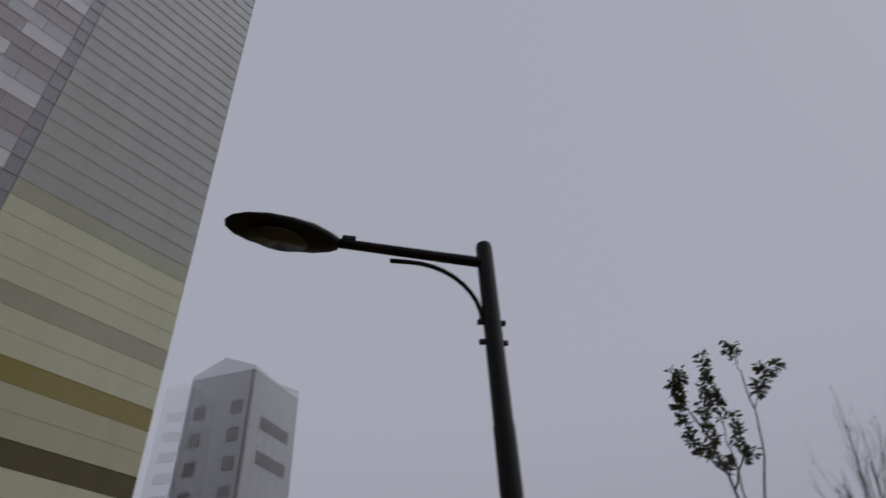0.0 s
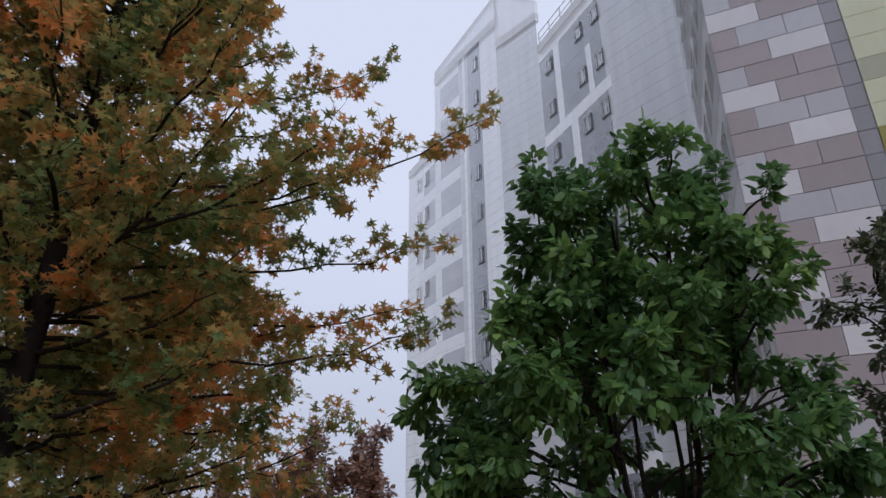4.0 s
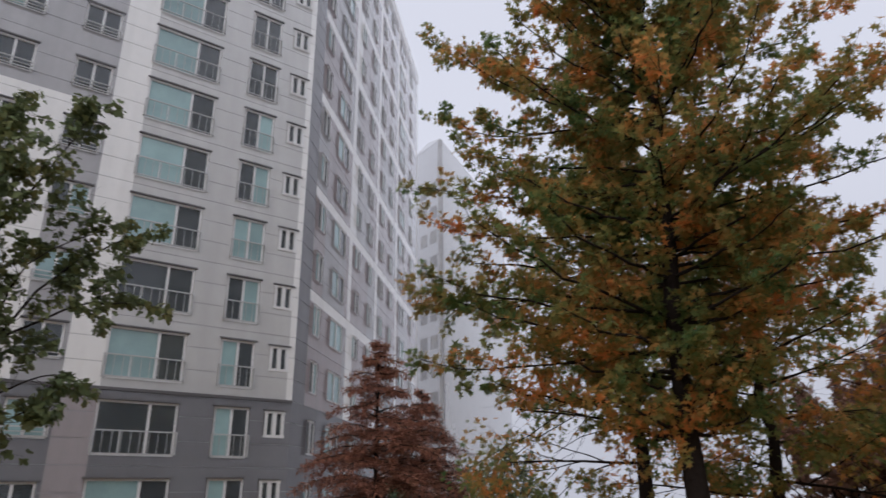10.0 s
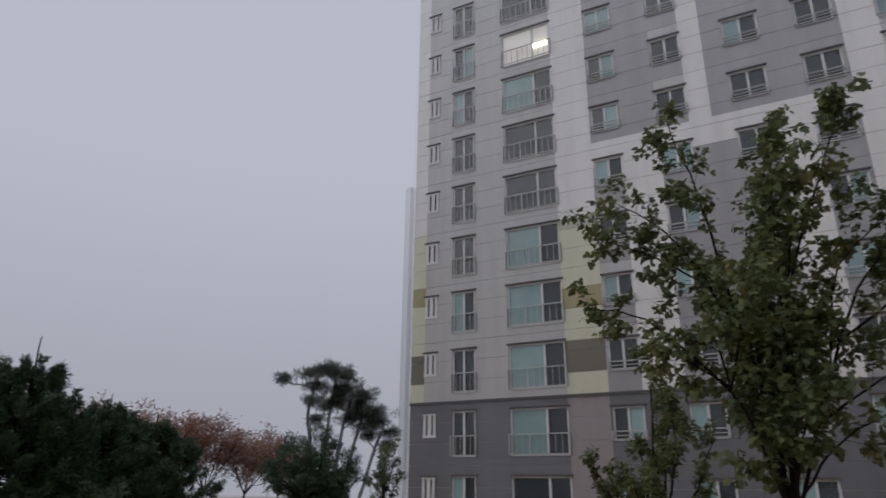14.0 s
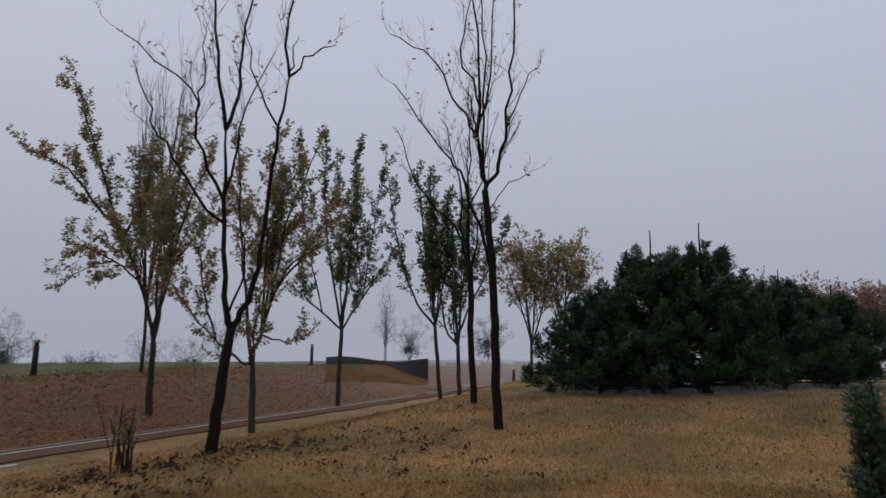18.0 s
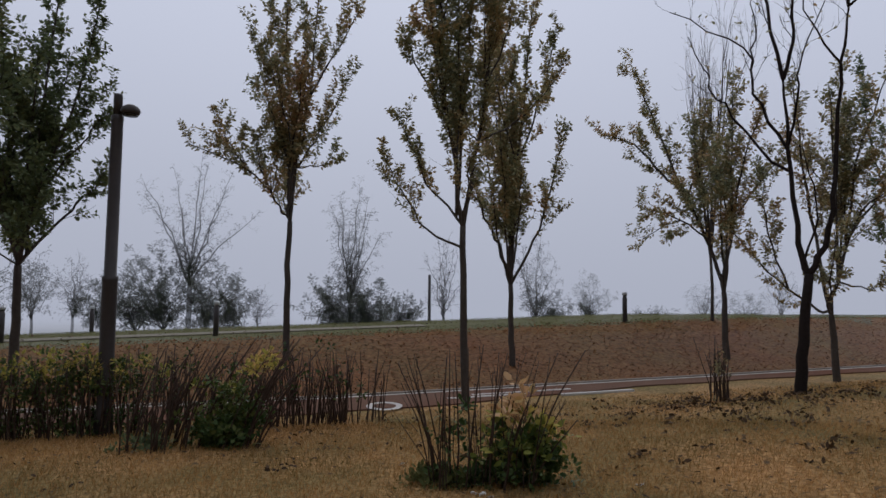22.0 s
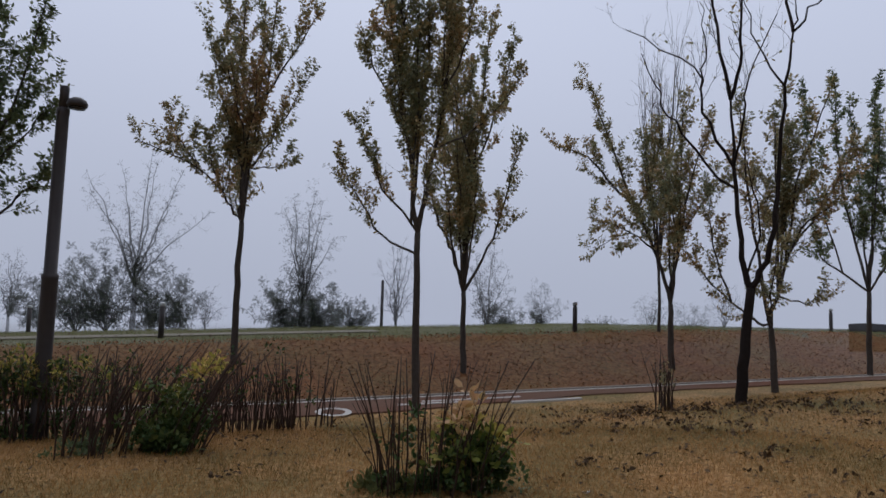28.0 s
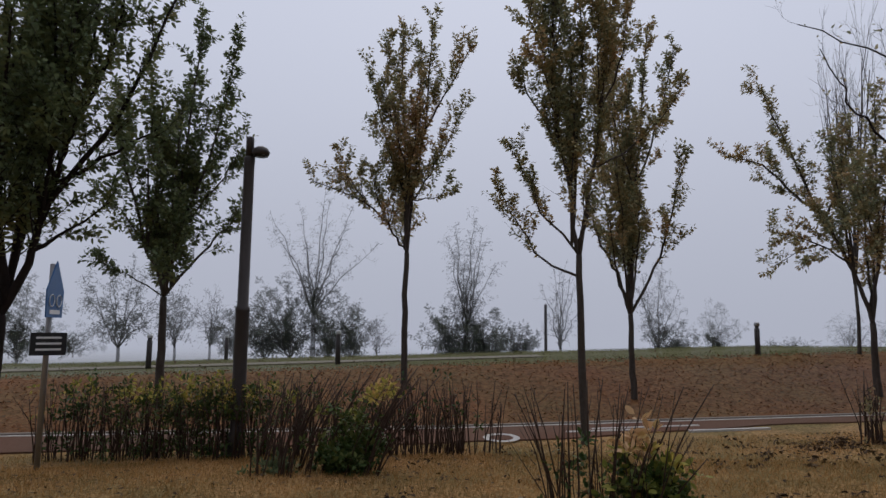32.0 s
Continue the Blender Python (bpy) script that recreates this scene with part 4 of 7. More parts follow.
def vase_tree(az, d, fork, top, label, seed, stems=4, spread=24, leaves=5000, leaf="leaf_autumn", size=0.075, bark="bark_grey", girth=0.09,
              lean=(0, 0), kids=(7, 5, 3), last=3, tilt=34, shape=OVAL, origin=(0, 0), group="park trees", scatter=0.09, wobble=0.07, twist=None, lift=0.05, first=0.7, leaf_from=2, width=None, tuft=14, arms=(), shoots=()):
    """A young street tree: a bare stem, then steep limbs."""
    rng = random.Random(seed)
    base = plant("tree", az, d, label, "tree", group, origin)
    foot = Vector((0, 0, 0))
    fork_p = Vector((lean[0], lean[1], fork))
    rods, tips = [], []
    mid = fork_p * 0.5 + Vector((rng.gauss(0, 0.04), rng.gauss(0, 0.04), 0))
    rods.append(([foot, fork_p * 0.05, mid, fork_p], [girth * 1.5, girth * 1.1, girth * 0.92, girth * 0.85], 9))
    spec = dict(wobble=wobble, lift=lift, leaf_from=leaf_from, kids=kids, bare=0.22, tilt=tilt, ratio=0.62 if shoots else 1.0)
    reach = top - fork

    def facing(way):
        """A direction given as right, away and up, as one looks along az."""
        c, n = math.cos(radians(az)), math.sin(radians(az))
        return Vector((way[0] * c - way[1] * n, way[0] * n + way[1] * c, way[2])).normalized()

    for way, length in shoots:
        grow(rng, rods, tips, fork_p - Vector((0, 0, rng.uniform(0, 0.2))), facing(way), length, girth * 0.68, 0, last, spec)
    for i in range(0 if shoots else stems):
        a = 2 * math.pi * (i + rng.uniform(-0.25, 0.25)) / stems + (twist or 0)
        t = radians(rng.gauss(spread, 4)) if i else radians(spread * 0.3)
        way = Vector((math.cos(a) * math.sin(t), math.sin(a) * math.sin(t), math.cos(t)))
        grow(rng, rods, tips, fork_p - Vector((0, 0, rng.uniform(0, 0.25))), way, reach * rng.uniform(first, 0.98), girth * rng.uniform(0.5, 0.7), 0, last, spec)
    if not shoots:
        fit_crown(rods, tips, fork_p, top, width or 2.2 * reach * math.tan(radians(spread)))
    for z, way, length in arms:
        grow(rng, rods, tips, Vector((lean[0] * z / fork, lean[1] * z / fork, z)), facing(way), length, girth * 0.42, 1, 3, dict(spec, lift=0.06, bare=0.35, leaf_from=1))
    part("trunk", trunk_mesh(rods, bark), base)
    if leaves:
        part("crown", crown_mesh(rng, tips, leaves, size, leaf, shape, scatter, tuft=tuft), base)
    return base


def tiered_tree(az, d, top, low, radius, label, seed, leaves, leaf, size, shape, limbs=46, bark="bark_dark", girth=0.15, droop=-0.02, origin=(0, 0),
                point=1.0, scatter=0.1, kids=(7, 4), group="garden trees", category="tree", tuft=14, dense=False, profile=None):
    """A tree with one leader and tiers of spreading limbs, widest low down."""
    rng = random.Random(seed)
    base = plant("tree", az, d, label, category, group, origin)
    rods, tips = [], []
    n = 10
    line = [Vector((rng.gauss(0, 0.05) * (i > 1), rng.gauss(0, 0.05) * (i > 1), top * i / n)) for i in range(n + 1)]
    rods.append((line, [girth * (1.25 - 1.2 * i / n) + 0.01 for i in range(n + 1)], 9))
    for i in range(limbs):
        t = (i + rng.random()) / limbs
        z = low + (top - low) * t ** 0.9
        k = min(n - 1, int(z / top * n))
        p = line[k].lerp(line[k + 1], z / top * n - k)
        a = i * 2.399 + rng.uniform(-0.4, 0.4)
        reach = radius * ((1 - t) ** point * 0.9 + 0.16) * rng.uniform(0.72, 1.18)
        if profile:
            reach = float(np.interp(z / top, *profile)) * radius * rng.choice((0.55, 0.65, 0.75, 0.85, 0.95))
        rise = droop + (1.15 * t * t + 0.35 * t if profile else 0.75 * t) + rng.uniform(-0.12, 0.16)
        way = Vector((math.cos(a), math.sin(a), rise)).normalized()
        spec = dict(wobble=0.07, lift=0.015 if t > 0.3 else -0.01, leaf_from=0 if dense else 1, kids=kids, bare=0.12, tilt=44)
        grow(rng, rods, tips, p, way, reach, girth * 0.22 * (1.1 - 0.6 * t), 0, 2, spec)
    if not profile:
        fit_crown(rods, tips, (0, 0, 0), top, radius * 1.75, 0)
    part("trunk", trunk_mesh(rods, bark), base)
    part("crown", crown_mesh(rng, tips, leaves, size, leaf, shape, scatter, tuft=tuft, flat=0.45), base)
    return base


def bent(rng, pts, steps, jitter):
    """A smooth, slightly crooked line through a few points."""
    p = [Vector(q) for q in pts]
    p = [p[0] * 2 - p[1]] + p + [p[-1] * 2 - p[-2]]
    out = []
    for i in range(1, len(p) - 2):
        a, b, c, d = p[i - 1:i + 3]
        for k in range(steps):
            t = k / steps
            q = 0.5 * (2 * b + (c - a) * t + (2 * a - 5 * b + 4 * c - d) * t * t + (3 * b - a - 3 * c + d) * t ** 3)
            if out:
                q = q + Vector((rng.gauss(0, jitter), rng.gauss(0, jitter), rng.gauss(0, jitter)))
            out.append(q)
    return out + [p[-2].copy()]


def clothe(rng, bones, gap, reach, tilt, up, sub=2, bare=0.25, wobble=0.12, thin=0.006):
    """Twigs along every bone, smaller ones on those, and the runs on which leaves grow."""
    rods, runs = [], []

    def twig(p, d, length, r, level):
        pts = [p.copy()]
        n = 4 if level == 0 else 2
        for i in range(n):
            d = (d + Vector((rng.gauss(0, wobble), rng.gauss(0, wobble), rng.gauss(0, wobble) + up * 0.25))).normalized()
            p = p + d * (length / n)
            pts.append(p.copy())
        rods.append((pts, [r * (1 - 0.65 * i / n) for i in range(n + 1)], 3))
        runs.append(pts)
        if level < 1:
            for i in range(sub):
                k = rng.uniform(0.25, 0.95) * 4
                j = min(3, int(k))
                q = pts[j].lerp(pts[j + 1], k - j)
                axis = pts[j + 1] - pts[j]
                twig(q, turned(axis, tilt), length * rng.uniform(0.3, 0.6), r * 0.6, level + 1)

    def turned(axis, degrees):
        axis = axis.normalized()
        a, t = rng.uniform(0, 6.283), radians(rng.gauss(degrees, 9))
        s = axis.orthogonal().normalized()
        return (axis * math.cos(t) + (s * math.cos(a) + axis.cross(s) * math.sin(a)) * math.sin(t) + Vector((0, 0, up * 0.4))).normalized()

    for pts, r0, r1, leafless in bones:
        n = len(pts) - 1
        rods.append((pts, [r0 + (r1 - r0) * i / n for i in range(n + 1)], 9 if r0 > 0.05 else 6))
        if leafless >= 1:
            continue
        total = sum((pts[i + 1] - pts[i]).length for i in range(n))
        count = max(1, int(total * (1 - leafless) / gap))
        for c in range(count):
            t = leafless + (1 - leafless) * (c + rng.random()) / count
            i = min(n - 1, int(t * n))
            q = pts[i].lerp(pts[i + 1], t * n - i)
            twig(q, turned(pts[i + 1] - pts[i], tilt), reach * rng.uniform(0.55, 1.25) * (1.15 - 0.6 * t), max(thin, 0.3 * (r0 + (r1 - r0) * t)), 0)
        runs.append(pts[-max(3, n // 3):])
    return rods, runs


def spray_mesh(rng, runs, rho, size, mat, shape, start=0.15, hang=0.25, fluff=0.35, leafy=1.0, name="crown", facing_up=0.8, total=None):
    """Leaves close together along each twig, so that the twigs show as leafy fingers with sky between them."""
    g = np.random.RandomState(rng.randint(0, 10 ** 6))
    a, b = [], []
    for pts in runs:
        if rng.random() > leafy:
            continue
        n = len(pts) - 1
        for i in range(n):
            if (i + 1) / n > start:
                a.append(pts[i])
                b.append(pts[i + 1])
    a, b = np.array(a), np.array(b)
    ln = np.linalg.norm(b - a, axis=1)
    count = total or int(ln.sum() * rho)
    k = g.choice(len(a), count, p=ln / ln.sum())
    t = g.uniform(0, 1, (count, 1))
    axis = unit(b[k] - a[k])
    radial = unit(np.cross(axis, g.normal(0, 1, (count, 3))))
    at = a[k] * (1 - t) + b[k] * t + radial * (size * fluff * g.uniform(0, 1.3, (count, 1)))
    along = axis * 0.6 + radial * 0.9 + g.normal(0, 0.25, (count, 3)) + np.array([0, 0, -hang])
    face = g.normal(0, 0.5, (count, 3)) + np.array([0, 0, facing_up])
    return leaf_mesh(name, mat, at, along, face, size * g.uniform(0.65, 1.25, count), shape)


def limb_bones(rng, az, base_z, limbs, depth=0.6, twins=0, crook=0.02):
    """Limbs drawn as right-hand offset and height; each springs from the nearest limb before it and leans a little to or from the eye."""
    c, s = math.cos(radians(az)), math.sin(radians(az))

    def place(r, away, z):
        return Vector((r * c - away * s, r * s + away * c, z - base_z))

    bones = []
    for girth, line, leafless in limbs:
        lean = rng.uniform(-depth, depth) * (abs(line[-1][0] - line[0][0]) * 0.5 + 0.15 * (line[-1][1] - line[0][1])) if bones else 0.0
        pts = [place(r, lean * i / max(1, len(line) - 1), z) for i, (r, z) in enumerate(line)]
        if bones:
            spot = min((q for bone in bones for q in bone[0]), key=lambda q: abs((q - pts[0]).dot(Vector((c, s, 0)))) + abs(q.z - pts[0].z))
            shift = spot - pts[0]
            pts = [p + shift * (1 - i / (len(pts) - 1)) if i == 0 else p + Vector((-s, c, 0)) * shift.dot(Vector((-s, c, 0))) for i, p in enumerate(pts)]
        else:
            pts[0].z = -0.05
        girth *= 0.88
        bones.append((bent(rng, pts, 4, crook if bones and girth < 0.06 else crook * 0.3), girth, girth * (0.72 if leafless >= 1 else 0.28), leafless))
    first = [b for b in bones[1:]]
    for i in range(twins):
        pts, r0, r1, leafless = rng.choice(first)
        turn = Matrix.Rotation(radians(rng.choice((1, -1)) * rng.uniform(60, 120)), 3, "Z")
        k = rng.uniform(0.65, 0.95)
        bones.append(([pts[0] + turn @ (p - pts[0]) * k for p in pts], r0 * 0.8, r1 * 0.8, leafless))
    return bones


def drawn_tree(az, d, label, seed, limbs, rho=44, size=0.1, leaf="leaf_autumn", shape=OVAL, gap=0.17, reach=0.72, tilt=38, up=0.5, sub=3, twins=6, bark="bark_grey", depth=0.6,
               start=0.15, hang=0.2, leafy=0.92, group="park trees", fluff=0.4, wobble=0.12, crook=0.02, thin=0.006, origin=(0, 0)):
    rng = random.Random(seed)
    base = plant("tree", az, d, label, "tree", group, origin)
    bones = limb_bones(rng, az, base.matrix_basis.translation.z, limbs, depth, twins, crook)
    rods, runs = clothe(rng, bones, gap, reach, tilt, up, sub, wobble=wobble, thin=thin)
    part("trunk", trunk_mesh(rods, bark), base)
    if rho:
        part("crown", spray_mesh(rng, runs, rho, size, leaf, shape, start, hang, fluff, leafy), base)
    return base


def column_oak(az, d, top, low, label, seed, left, right, fingers=(), limbs=110, leaves=40000, size=0.1):
    """A pin oak: one leader, low limbs nearly level, upper ones rising, fingers of leaves reaching out of the mass."""
    rng = random.Random(seed)
    base = plant("tree", az, d, label, "tree", "garden trees")
    wide = outlined(left, right)
    c, s = math.cos(radians(az)), math.sin(radians(az))
    zb = base.matrix_basis.translation.z
    leader = bent(rng, [(0, 0, -0.05), (0.02, 0, top * 0.3), (-0.05, 0.04, top * 0.65), (0.03, 0, top * 0.97)], 5, 0.015)
    bones = [(leader, 0.14, 0.018, 0.8)]
    n = len(leader) - 1

    def limb(a, z, r, rise, thick):
        """A limb whose end lies at the height z, r out from the leader."""
        foot = max(1.6, z - r * rise)
        k = foot / (top * 0.97) * n
        j = min(n - 1, int(k))
        p = leader[j].lerp(leader[j + 1], min(1.0, k - j))
        e = Vector((r * (math.cos(a) * c - math.sin(a) * s), r * (math.cos(a) * s + math.sin(a) * c), z - zb))
        dip = Vector((0, 0, (-0.05 if rise < 0.25 else -0.1) * r))
        bones.append((bent(rng, [p, p.lerp(e, 0.35) + dip * 0.6, p.lerp(e, 0.7) + dip, e], 3, 0.02), thick, 0.005, 0.05))

    for i in range(limbs):
        t = (i + rng.random()) / limbs
        z = low + (top - low) * t
        a = i * 2.399 + rng.uniform(-0.5, 0.5)
        r = max(0.25, wide(math.cos(a), z) * rng.choice((0.42, 0.55, 0.68, 0.8, 0.9)))
        limb(a, z, r, -0.02 + 0.75 * t * t + 0.22 * t + rng.uniform(-0.08, 0.1), 0.024 * (1.15 - 0.6 * t))
    for r, z, rise in fingers:
        limb(rng.uniform(-0.3, 0.3) + (0 if r > 0 else math.pi), z, abs(r), rise, 0.018)
    rods, runs = clothe(rng, bones, 0.18, 0.46, 40, 0.12, 2, wobble=0.1, thin=0.004)
    part("trunk", trunk_mesh(rods, "bark_dark"), base)
    part("crown", spray_mesh(rng, runs, 0, size, "leaf_oak", STAR, 0.0, 0.3, 0.35, 1.0, total=leaves), base)
    return base


def bush_tree(az, d, top, width, label, seed, leaves, leaf, size, shape, stems=7, bark="bark_dark", origin=(0, 0), low=0.3, scatter=0.1, dome=1.0, group="", name="tree", category="tree", z=None, tilt=52, up=0.05,
              round_off=0.55, gap=None, reach=None):
    """A many-stemmed bushy tree or shrub: stems to an uneven dome, leafy twigs between."""
    rng = random.Random(seed)
    base = plant(name, az, d, label, category, group, origin, z=z)
    bones = [([Vector((0, 0, -0.05)), Vector((0.01, 0, top * 0.05)), Vector((0, 0, top * 0.12))], 0.02 * top + 0.02, 0.016 * top + 0.015, 1)]
    n = max(9, int(stems * 1.8))
    for i in range(n):
        a = 2.399 * i + rng.uniform(-0.35, 0.35)
        q = math.sqrt((i + 0.5) / n)
        out = Vector((math.cos(a), math.sin(a), 0)) * width * 0.44 * q
        h = top * 0.95 * (1 - round_off * q ** 2.4) * (rng.uniform(0.82, 1.0) if i % 3 else rng.uniform(0.4, 0.8))
        pts = [Vector((0, 0, top * 0.1)), out * 0.5 + Vector((0, 0, h * 0.42)), out * 0.85 + Vector((0, 0, h * 0.78)), out + Vector((0, 0, h))]
        bones.append((bent(rng, pts, 3, 0.008 * top), 0.008 * top, 0.005, low))
    rods, runs = clothe(rng, bones, gap or 0.05 * top + 0.03, reach or 0.1 * width + 0.06 * top, tilt, up, 2, thin=0.0045)
    part("trunk", trunk_mesh(rods, bark), base)
    part("crown", spray_mesh(rng, runs, 0, size, leaf, shape, 0.1, 0.4, 0.5, 0.93, facing_up=1.1, total=leaves), base)
    return base


def outlined(left, right):
    """How far a crown reaches at a height, by its outline: heights, then half widths, for either side as one looks along az."""
    def reach(side, z):
        r, l = float(np.interp(z, *right)), float(np.interp(z, *left))
        return (r if side > 0 else l) * abs(side) + 0.5 * (r + l) * (1 - abs(side))
    return reach


def shaped_tree(az, d, label, seed, left, right, ends, leaves, leaf, size, shape, fork=1.0, stems=7, leafless=0.5, gap=0.13, reach=0.42, tilt=50, up=0.0, sub=2, inner=0.45, hang=0.4,
                girth=0.07, shoots=(), origin=(0, 0), bark="bark_dark", group="garden trees", fluff=0.5, facing_up=1.1):
    """A many-stemmed broadleaf tree inside a drawn outline: stems, limbs from them to pads of leaves at the rim, sky between the pads."""
    rng = random.Random(seed)
    base = plant("tree", az, d, label, "tree", group, origin)
    wide = outlined(left, right)
    low, top = left[0][0], left[0][-1]
    c, s = math.cos(radians(az)), math.sin(radians(az))
    zb = base.matrix_basis.translation.z
    bones = [([Vector((0, 0, -0.05)), Vector((0.01, 0, fork * 0.5)), Vector((0, 0, fork))], girth, girth * 0.85, 1)]

    def at(a, q, z):
        r = wide(math.cos(a), z) * q
        return Vector((r * (math.cos(a) * c - math.sin(a) * s), r * (math.cos(a) * s + math.sin(a) * c), z - zb))

    trunks = []
    for i in range(stems):
        a = 2.399 * i + rng.uniform(-0.3, 0.3)
        z = low + (top - low) * rng.uniform(0.7, 0.96)
        q = 0.25 + 0.35 * (i % 3) / 2
        pts = bent(rng, [Vector((0, 0, fork * 0.9)), at(a, q * 0.35, fork + (z - fork) * 0.3), at(a, q * 0.75, fork + (z - fork) * 0.65), at(a, q, z)], 4, 0.012)
        trunks.append(pts)
        bones.append((pts, girth * 0.5, 0.008, 0.75))
    for i in range(ends):
        a = i * 2.399 + rng.uniform(-0.4, 0.4)
        z = low + (top - low) * ((i + rng.random()) / ends) ** 0.75
        q = rng.uniform(inner, 1.0) if i % 3 else rng.uniform(0.88, 1.04)
        tip = at(a, q, z)
        spots = [p for line in trunks for p in line if p.z < tip.z - 0.15 and p.z > fork * 0.8]
        foot = min(spots, key=lambda p: (p - tip).length + rng.uniform(0, 0.35)) if spots else Vector((0, 0, fork * 0.8))
        mid = foot.lerp(tip, 0.55) + Vector((0, 0, 0.1 * (tip - foot).length))
        bones.append((bent(rng, [foot, mid, tip], 3, 0.015), girth * 0.2, 0.005, leafless))
    for r, z, dz in shoots:
        foot = Vector((r * c, r * s, z - zb))
        bones.append((bent(rng, [foot - Vector((0, 0, 0.5)), foot, foot + Vector((0.03, 0.02, dz))], 3, 0.01), 0.012, 0.005, 1))
    rods, runs = clothe(rng, bones, gap, reach, tilt, up, sub, thin=0.004)
    runs += [b[0][-3:] for b in bones[-len(shoots):]] if shoots else []
    part("trunk", trunk_mesh(rods, bark), base)
    part("crown", spray_mesh(rng, runs, 0, size, leaf, shape, 0.15, hang, fluff, 0.95, facing_up=facing_up, total=leaves), base)
    return base


def feather_conifer(az, d, top, radius, label, seed, leaf="leaf_red", leaves=26000, tiers=13):
    """A pyramid of level tiers with gaps between them: each limb a flat, slightly drooping spray of needles."""
    rng = random.Random(seed)
    base = plant("tree", az, d, label, "conifer", "garden trees")
    leader = bent(rng, [(0, 0, -0.05), (0.02, 0, top * 0.5), (0, 0, top)], 6, 0.01)
    rods, runs = [], [leader[-3:]]
    for i in range(tiers):
        t = i / (tiers - 1)
        count = 11 - int(5 * t)
        for k in range(count):
            z = 0.9 + (top - 1.1) * t + rng.uniform(-0.24, 0.2)
            a = 6.283 * (k + 0.5 * (i % 2) + rng.uniform(-0.25, 0.25)) / count
            r = radius * ((1 - t) ** 0.85 * 0.95 + 0.07) * rng.uniform(0.6, 1.12)
            out, side = Vector((math.cos(a), math.sin(a), 0)), Vector((-math.sin(a), math.cos(a), 0))
            p = Vector((0, 0, z))
            pts = bent(rng, [p, p + out * r * 0.4 + Vector((0, 0, r * 0.1)), p + out * r * 0.75 + Vector((0, 0, r * 0.05)), p + out * r - Vector((0, 0, r * 0.06))], 4, 0.01)
            rods.append((pts, [0.022 - 0.016 * m / (len(pts) - 1) for m in range(len(pts))], 5))
            runs.append(pts[2:])
            for m in range(2, len(pts)):
                for w in (-1, 1):
                    q = pts[m]
                    ln = (0.1 + 0.3 * r * (1 - m / len(pts))) * rng.uniform(0.7, 1.2)
                    e = q + side * w * ln + out * ln * 0.7 - Vector((0, 0, ln * rng.uniform(0.05, 0.3)))
                    rods.append(([q, q.lerp(e, 0.5), e], [0.006, 0.005, 0.003], 3))
                    runs.append([q, q.lerp(e, 0.5), e])
    rods.append((leader, [0.1 - 0.088 * m / (len(leader) - 1) for m in range(len(leader))], 8))
    part("trunk", trunk_mesh(rods, "bark_dark"), base)
    part("crown", spray_mesh(rng, runs, 0, 0.135, leaf, SLIM, 0.0, 0.45, 0.5, 1.0, total=leaves), base)
    return base


A2 = EYE2
# garden side
column_oak(-190.0, 7.5, 9.6, 2.3, "pin oak in orange, brown and green autumn leaf", 101,
           ((2.2, 2.7, 3.4, 4.2, 4.8, 5.4, 6.2, 7.0, 8.0, 8.8, 9.6), (1.7, 2.6, 3.0, 3.2, 2.6, 2.6, 2.5, 2.65, 2.7, 2.0, 1.2)),
           ((2.2, 2.7, 3.4, 4.2, 4.8, 5.4, 6.2, 7.0, 8.0, 8.8, 9.6), (1.0, 1.5, 2.1, 2.8, 2.75, 2.6, 2.75, 2.4, 2.0, 1.5, 0.8)),
           [(-3.4, 4.05, 0.02), (-3.1, 3.2, -0.02), (-3.25, 4.1, 0.05), (-2.85, 5.35, 0.1), (-3.1, 6.95, 0.35), (-3.1, 8.1, 0.7), (-2.6, 10.1, 1.5), (-1.7, 9.75, 1.9), (0.95, 10.5, 2.6), (1.55, 8.9, 1.6),
            (2.95, 7.9, 0.6), (3.45, 6.1, 0.25), (3.0, 5.0, 0.12), (2.95, 4.6, 0.1), (2.9, 4.1, 0.05), (-2.75, 4.75, 0.1)], limbs=128, leaves=62000, size=0.096)
shaped_tree(-225.2, 7.1, "bushy green broadleaf tree with glossy leaves", 103,
            ((1.2, 2.2, 3.0, 3.5, 4.0, 4.4, 4.8, 5.1), (1.1, 1.4, 1.55, 1.65, 1.25, 0.9, 0.85, 0.7)), ((1.2, 2.2, 3.0, 3.5, 4.0, 4.6, 4.9, 5.1), (1.2, 1.25, 1.25, 1.05, 0.95, 1.15, 1.05, 0.85)),
            165, 46000, "leaf_green", 0.088, OVAL, fork=0.9, stems=9, leafless=0.5, inner=0.55, hang=0.55, facing_up=0.9, shoots=((-0.7, 5.1, 0.5), (0.0, 5.15, 0.5), (-0.1, 5.1, 0.3)))
